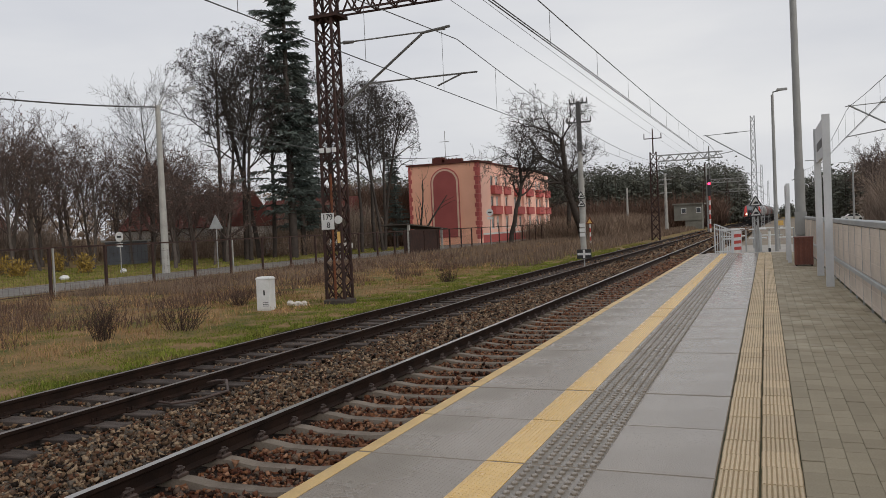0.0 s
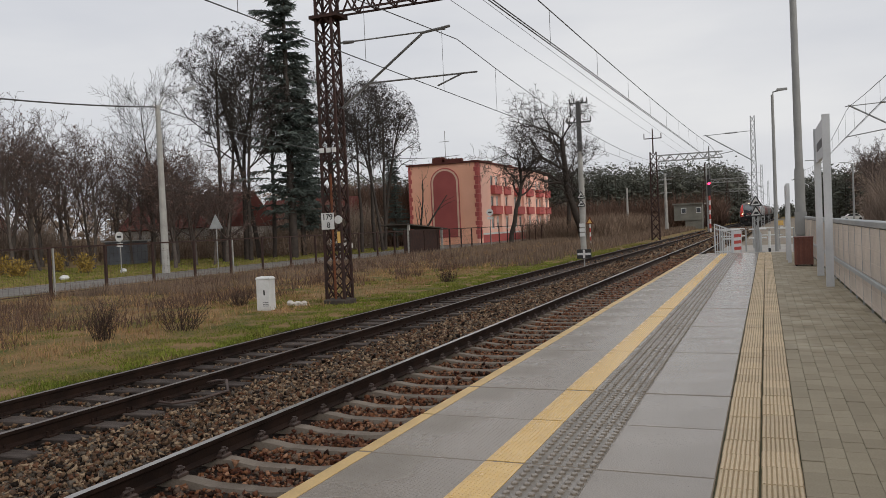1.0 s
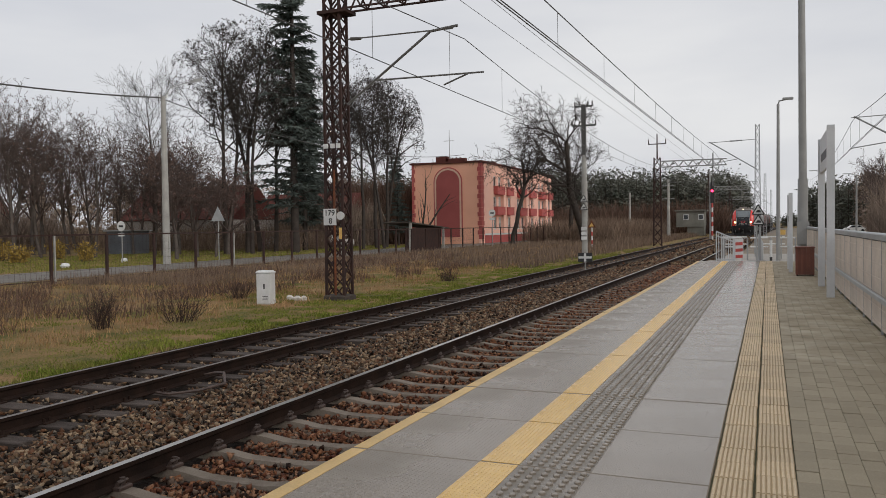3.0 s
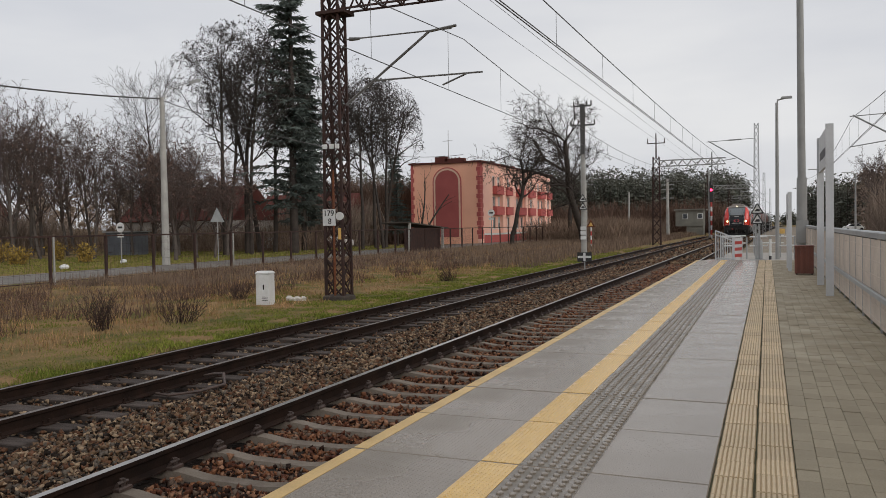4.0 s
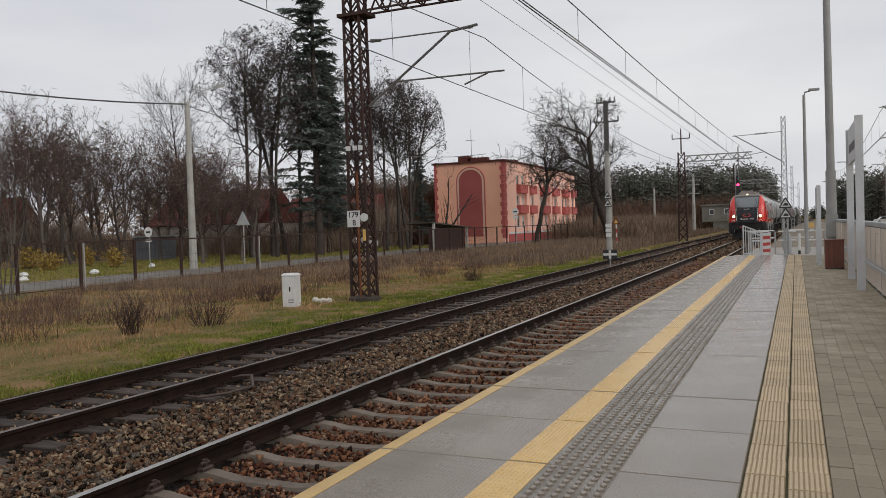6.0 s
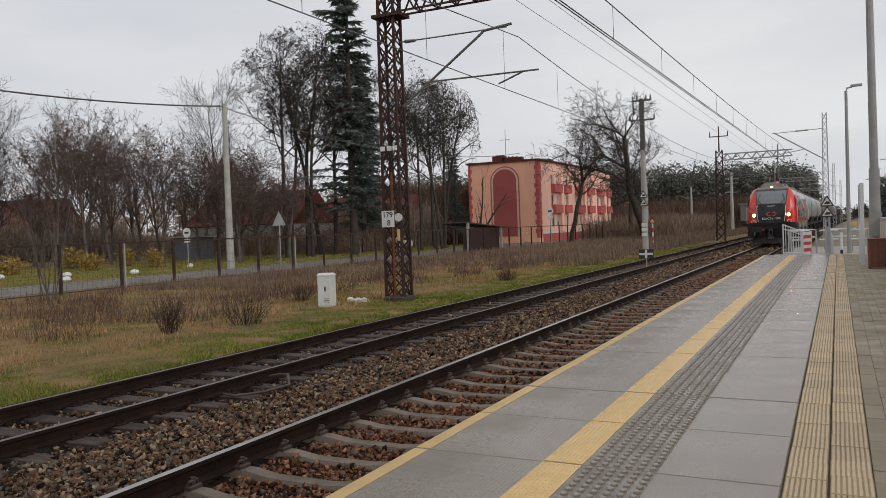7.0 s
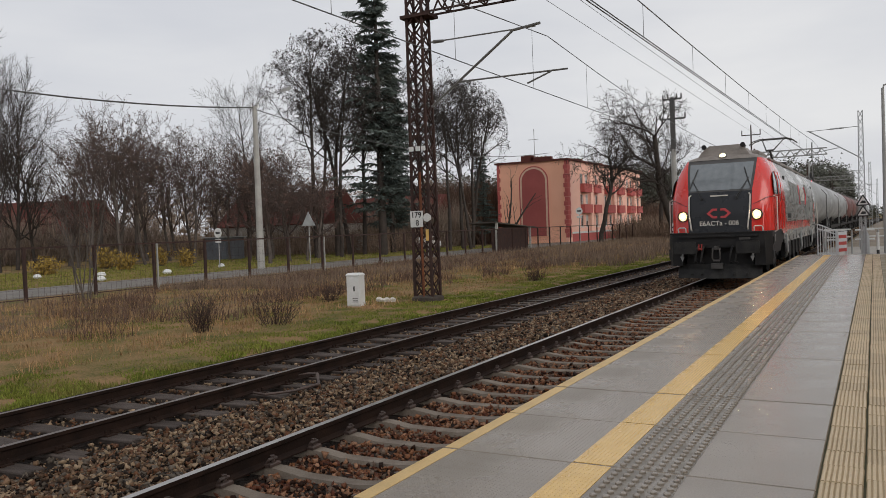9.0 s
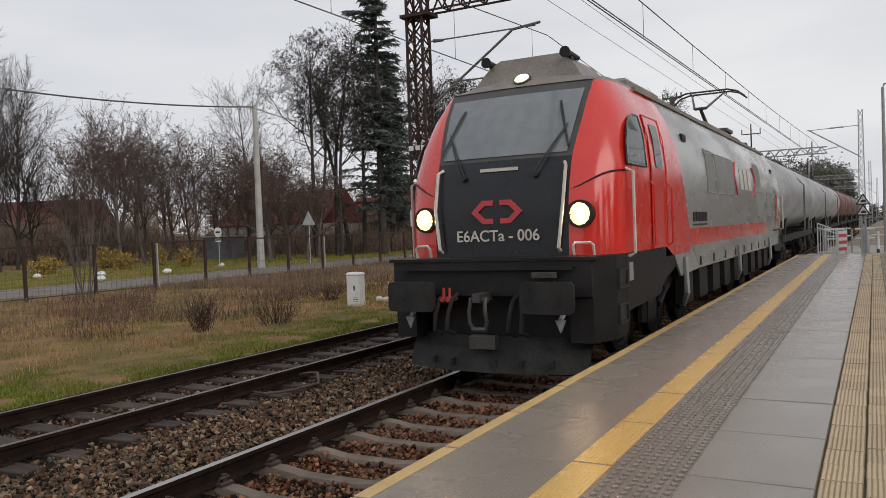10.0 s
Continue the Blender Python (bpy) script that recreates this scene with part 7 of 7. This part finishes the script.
def turf(name, n, x0, x1, y0, y1, h0, h1, w, material, seed, label, patch=0.0, lean=0.35, scale=0.8, power=1.6, keep_low=False):
    rng = np.random.default_rng(seed)
    x = x0 + (x1 - x0) * rng.random(n)
    y = y0 + (y1 - y0) * rng.random(n) ** power
    keep = np.array([noise.noise((float(a) * scale, float(b) * scale, seed)) for a, b in zip(x, y)]) * (-1 if keep_low else 1) > patch
    x, y = x[keep], y[keep]
    m = len(x)
    h = h0 + (h1 - h0) * rng.random(m) ** 2
    z = np.full(m, GZ - 0.05)
    v = stalks(rng, m, x, y, z, h + 0.05, lean, w * (0.6 + 0.8 * rng.random(m)) * (1 + y / 40))
    return solid(name, raw_mesh(name, v, np.arange(3 * m).reshape(-1, 3), material), None, label, "grass", kind="stuff")


M["moss"] = mat("moss", (0.11, 0.145, 0.022), (0.23, 0.25, 0.05), 0.95, 0.6, 8, 0.0, per="island", spread=0.45)
turf("grass", 120000, -16.5, -10.2, 6, 75, 0.02, 0.085, 0.012, M["grass"], 1, "short green grass beside the far track", 0.03, scale=1.1)
turf("grass", 60000, -28, -14, 6, 60, 0.02, 0.10, 0.012, M["grass"], 2, "patchy green grass in the field", 0.22)
turf("dry_grass", 120000, -28, -12.5, 6, 90, 0.04, 0.24, 0.009, M["straw"], 3, "dry straw-coloured grass in the field", -0.05)
turf("moss_grass", 80000, -13.0, -10.1, 6, 60, 0.02, 0.06, 0.014, M["moss"], 9, "mossy green strip beside the far track", -0.05, scale=1.5)
turf("dead_weeds", 42000, -28.2, -15.0, 9, 60, 0.10, 0.6, 0.009, M["brush_dark"], 10, "dark brown dead weeds in clumps before the fence", 0.12, 0.22, scale=0.35, power=1.2)
turf("dry_weeds", 46000, -28.6, -17.5, 10, 130, 0.08, 0.42, 0.008, M["brush"], 4, "tall brown dead weeds along the fence", -0.05, 0.18)
turf("dry_weeds", 22000, -28.6, -21.0, 25, 130, 0.15, 0.6, 0.009, M["brush"], 5, "tall brown dead weeds along the fence", -0.3, 0.15)
turf("dry_weeds", 24000, -18.0, -11.5, 40, 150, 0.2, 0.9, 0.010, M["brush"], 6, "brown weeds along the far track", -0.1, 0.2, power=1.1)
turf("verge_grass", 40000, -60, -37.6, 20, 90, 0.05, 0.16, 0.025, M["grass"], 7, "green verge beyond the road", -0.4)


def shrub(seed, h, w, material, label, name="shrub", n=60, leaves=None, leaf=0.16):
    rng = random.Random(seed)
    tw = Twigs()
    pts = []
    for k in range(n):
        a, s = rng.uniform(0, 2 * pi), rng.uniform(0.05, 1.0)
        p = Vector((cos(a) * w * 0.25 * s, sin(a) * w * 0.25 * s, -0.05))
        d = Vector((cos(a) * s * 0.5 * w / h, sin(a) * s * 0.5 * w / h, 1)).normalized()
        L = h * rng.uniform(0.55, 1.0)
        for i in range(4):
            q = p + d * L / 4
            tw.seg.append((tuple(p), tuple(q), 0.008 * (1 - i / 6), 0.008 * (1 - (i + 1) / 6)))
            if i > 0 and rng.random() < 0.8:
                e = (d + Vector((rng.gauss(0, 0.5), rng.gauss(0, 0.5), 0.2))).normalized()
                tw.seg.append((tuple(q), tuple(q + e * L * 0.22), 0.005, 0.003))
            pts.append(tuple(q))
            p = q
            d = (d + Vector((rng.gauss(0, 0.3), rng.gauss(0, 0.3), 0.1))).normalized()
    t = thing(name, label, "shrub")
    part("stem", tw.branch_mesh("stem", M[material], 3), None, t)["kind"] = "stuff"
    if leaves:
        part("leaves", fleck_mesh("leaves", pts, leaf, M[leaves], np.random.default_rng(seed), n_tri=3), None, t)
    return t


M["forsythia"] = mat("forsythia", (0.42, 0.285, 0.07), (0.29, 0.20, 0.05), 0.8, 2, 10, 0.0, per="island", spread=0.3)
M["stem_dark"] = mat("stem_dark", (0.075, 0.05, 0.042), (0.05, 0.036, 0.03), 0.9, 2, 10, 0.0)
for k, (x, y, h, w) in enumerate(((-13.2, 15.1, 0.85, 1.5), (-13.9, 13.4, 1.05, 0.8), (-16.0, 21, 0.6, 1.3), (-12.2, 30, 0.6, 1.0))):
    o = shrub(80 + k, h, w, "stem_dark", "dry dark-stemmed weed clump in the grass", "weed_clump", 60, "brush_dark", 0.03)
    o.matrix_basis = pose(x, y, GZ)
for k, (x, y, h, w) in enumerate(((-56.2, 43.9, 1.9, 2.2), (-54.0, 47.5, 1.7, 1.3), (-48.1, 44.9, 1.6, 1.5), (-50.5, 41.0, 1.5, 1.6), (-52.8, 36.0, 1.5, 2.4))):
    o = shrub(95 + k, h, w, "bark_grey", "yellow-leaved garden shrub on the verge", "shrub", 90, "forsythia")
    o.matrix_basis = pose(x, y, GZ)


# ---- woods and thickets in the distance ----
def pine_wood(name, spots, label, seed, material, tri=162, size=0.62):
    rng = np.random.default_rng(seed)
    pts, core = [], []
    tw = Twigs()
    for x, y, h in spots:
        w = h * 0.2
        z0 = -0.5
        tw.seg.append(((x, y, z0), (x, y, z0 + h * 0.8), 0.16, 0.08))
        for c in range(9):
            f = (c + rng.random()) / 9
            rad, a = w * (1.2 - 0.95 * f) * np.sqrt(rng.random()), rng.random() * 2 * pi
            cx, cy, cz = x + rad * cos(a), y + rad * sin(a), z0 + h * (0.05 + 0.9 * f)
            s = h * 0.085 * (0.6 + 0.8 * rng.random())
            q = rng.normal(size=(tri // 9, 3))
            q *= (1.5 * rng.random((tri // 9, 1)) ** 0.4) / np.linalg.norm(q, axis=1, keepdims=True) * np.array([s, s, s * 0.7])
            pts += [(cx + u[0], cy + u[1], cz + u[2]) for u in q]
            if f > 0.7:
                continue
            o = [(cx + a * s * (0.4 + 0.45 * rng.random()), cy + b * s * (0.4 + 0.45 * rng.random()), cz + c_ * s * 0.7 * (0.4 + 0.45 * rng.random())) for a, b, c_ in ((1, 0, 0), (0, 1, 0), (-1, 0, 0), (0, -1, 0), (0, 0, 1), (0, 0, -1))]
            core += [o[k] for i in range(4) for top in (4, 5) for k in (i, (i + 1) % 4, top)]
    me = fleck_mesh(name, pts, size, M[material], rng, flat=0.5, n_tri=2)
    ob = thing(name, label, "woods", kind="stuff")
    part("crowns", me, None, ob)
    part("inner_boughs", raw_mesh("inner_boughs", core, np.arange(len(core)).reshape(-1, 3), M[material]), None, ob)
    part("trunks", tw.branch_mesh("trunks", M["bark"], 4), None, ob)


def band(rng, n, xa, ya, xb, yb, depth, h0, h1):
    out = []
    for _ in range(n):
        f, d = rng.random(), rng.random()
        out.append((xa + (xb - xa) * f + rng.uniform(-3, 3), ya + (yb - ya) * f + depth * d, rng.uniform(h0, h1) * (1 + 0.1 * d)))
    return out


rw = random.Random(12)
pine_wood("pine_wood", band(rw, 620, -110, 185, -8, 235, 60, 14, 19.5), "dark pine wood behind the line", 21, "needles_hazed")
pine_wood("pine_wood", band(rw, 200, -9.5, 240, -17, 420, 60, 12, 17), "dark pine wood behind the line", 22, "needles_hazed")
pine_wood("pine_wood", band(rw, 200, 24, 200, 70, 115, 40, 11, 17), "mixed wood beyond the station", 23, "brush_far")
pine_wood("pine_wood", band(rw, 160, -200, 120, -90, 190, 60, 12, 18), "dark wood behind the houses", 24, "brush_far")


def thicket(name, n, boxes, h0, h1, w, material, seed, label):
    rng = np.random.default_rng(seed)
    vs = []
    for x0, x1, y0, y1, k in boxes:
        m = int(n * k)
        x, y = x0 + (x1 - x0) * rng.random(m), y0 + (y1 - y0) * rng.random(m)
        h = h0 + (h1 - h0) * rng.random(m)
        vs.append(stalks(rng, m, x, y, np.full(m, GZ - 0.1) + h * 0.6 * rng.random(m), h * 0.55, 0.35, w * (0.5 + rng.random(m))))
    v = np.concatenate(vs)
    return solid(name, raw_mesh(name, v, np.arange(len(v)).reshape(-1, 3), material), None, label, "thicket", kind="stuff")


thicket("thicket", 30000, [(-32, -18.5, 105, 150, 1.0), (-22, -17.5, 100, 160, 0.3), (-45, -30, 132, 160, 0.6)], 1.0, 3.6, 0.028, M["brush"], 31, "brown leafless thicket beside the line")
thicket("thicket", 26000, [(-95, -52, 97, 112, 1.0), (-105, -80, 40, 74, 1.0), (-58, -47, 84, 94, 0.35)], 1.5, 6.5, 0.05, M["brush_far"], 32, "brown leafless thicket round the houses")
thicket("thicket", 26000, [(-62, -46, 96, 104, 1.0)], 3.0, 9.5, 0.05, M["brush_dark"], 34, "dark leafless thicket behind the tall trees")
thicket("thicket", 14000, [(-68, -44, 67, 79, 0.7), (-108, -66, 66, 92, 1.0)], 0.9, 3.6, 0.026, M["brush"], 36, "dark leafless bushes in front of the houses")
thicket("thicket", 30000, [(-110, -8, 176, 186, 1.0)], 3.0, 8.0, 0.07, M["brush_dark"], 35, "brown leafless thicket at the foot of the wood")
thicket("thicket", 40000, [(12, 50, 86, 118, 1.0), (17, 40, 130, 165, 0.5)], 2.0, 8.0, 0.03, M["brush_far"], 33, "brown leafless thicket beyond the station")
place(bare_tree("mid", 91, 14, 0.25, "bark", "bare spreading tree beyond the station"), [(17, 92, 13.5, 0), (24, 96, 13, 90), (14.5, 112, 14, 200), (17.5, 150, 19, 40), (21.5, 172, 21, 130), (15.2, 128, 15, 300)], 14)
pine_wood("pine_wood", band(rw, 90, 15, 300, 27, 205, 40, 11, 16), "low dark wood beyond the yard", 26, "needles_hazed")
pine_wood("pine_wood", band(rw, 110, -26, 500, 45, 500, 40, 5, 8), "low dark wood at the end of the line", 27, "needles_hazed", 54, 1.0)
# woods on the far side of the station yard
pine_wood("pine_wood", band(rw, 90, 16, -60, 24, 70, 25, 9, 14), "mixed wood beyond the station yard", 25, "brush_far")


motions()
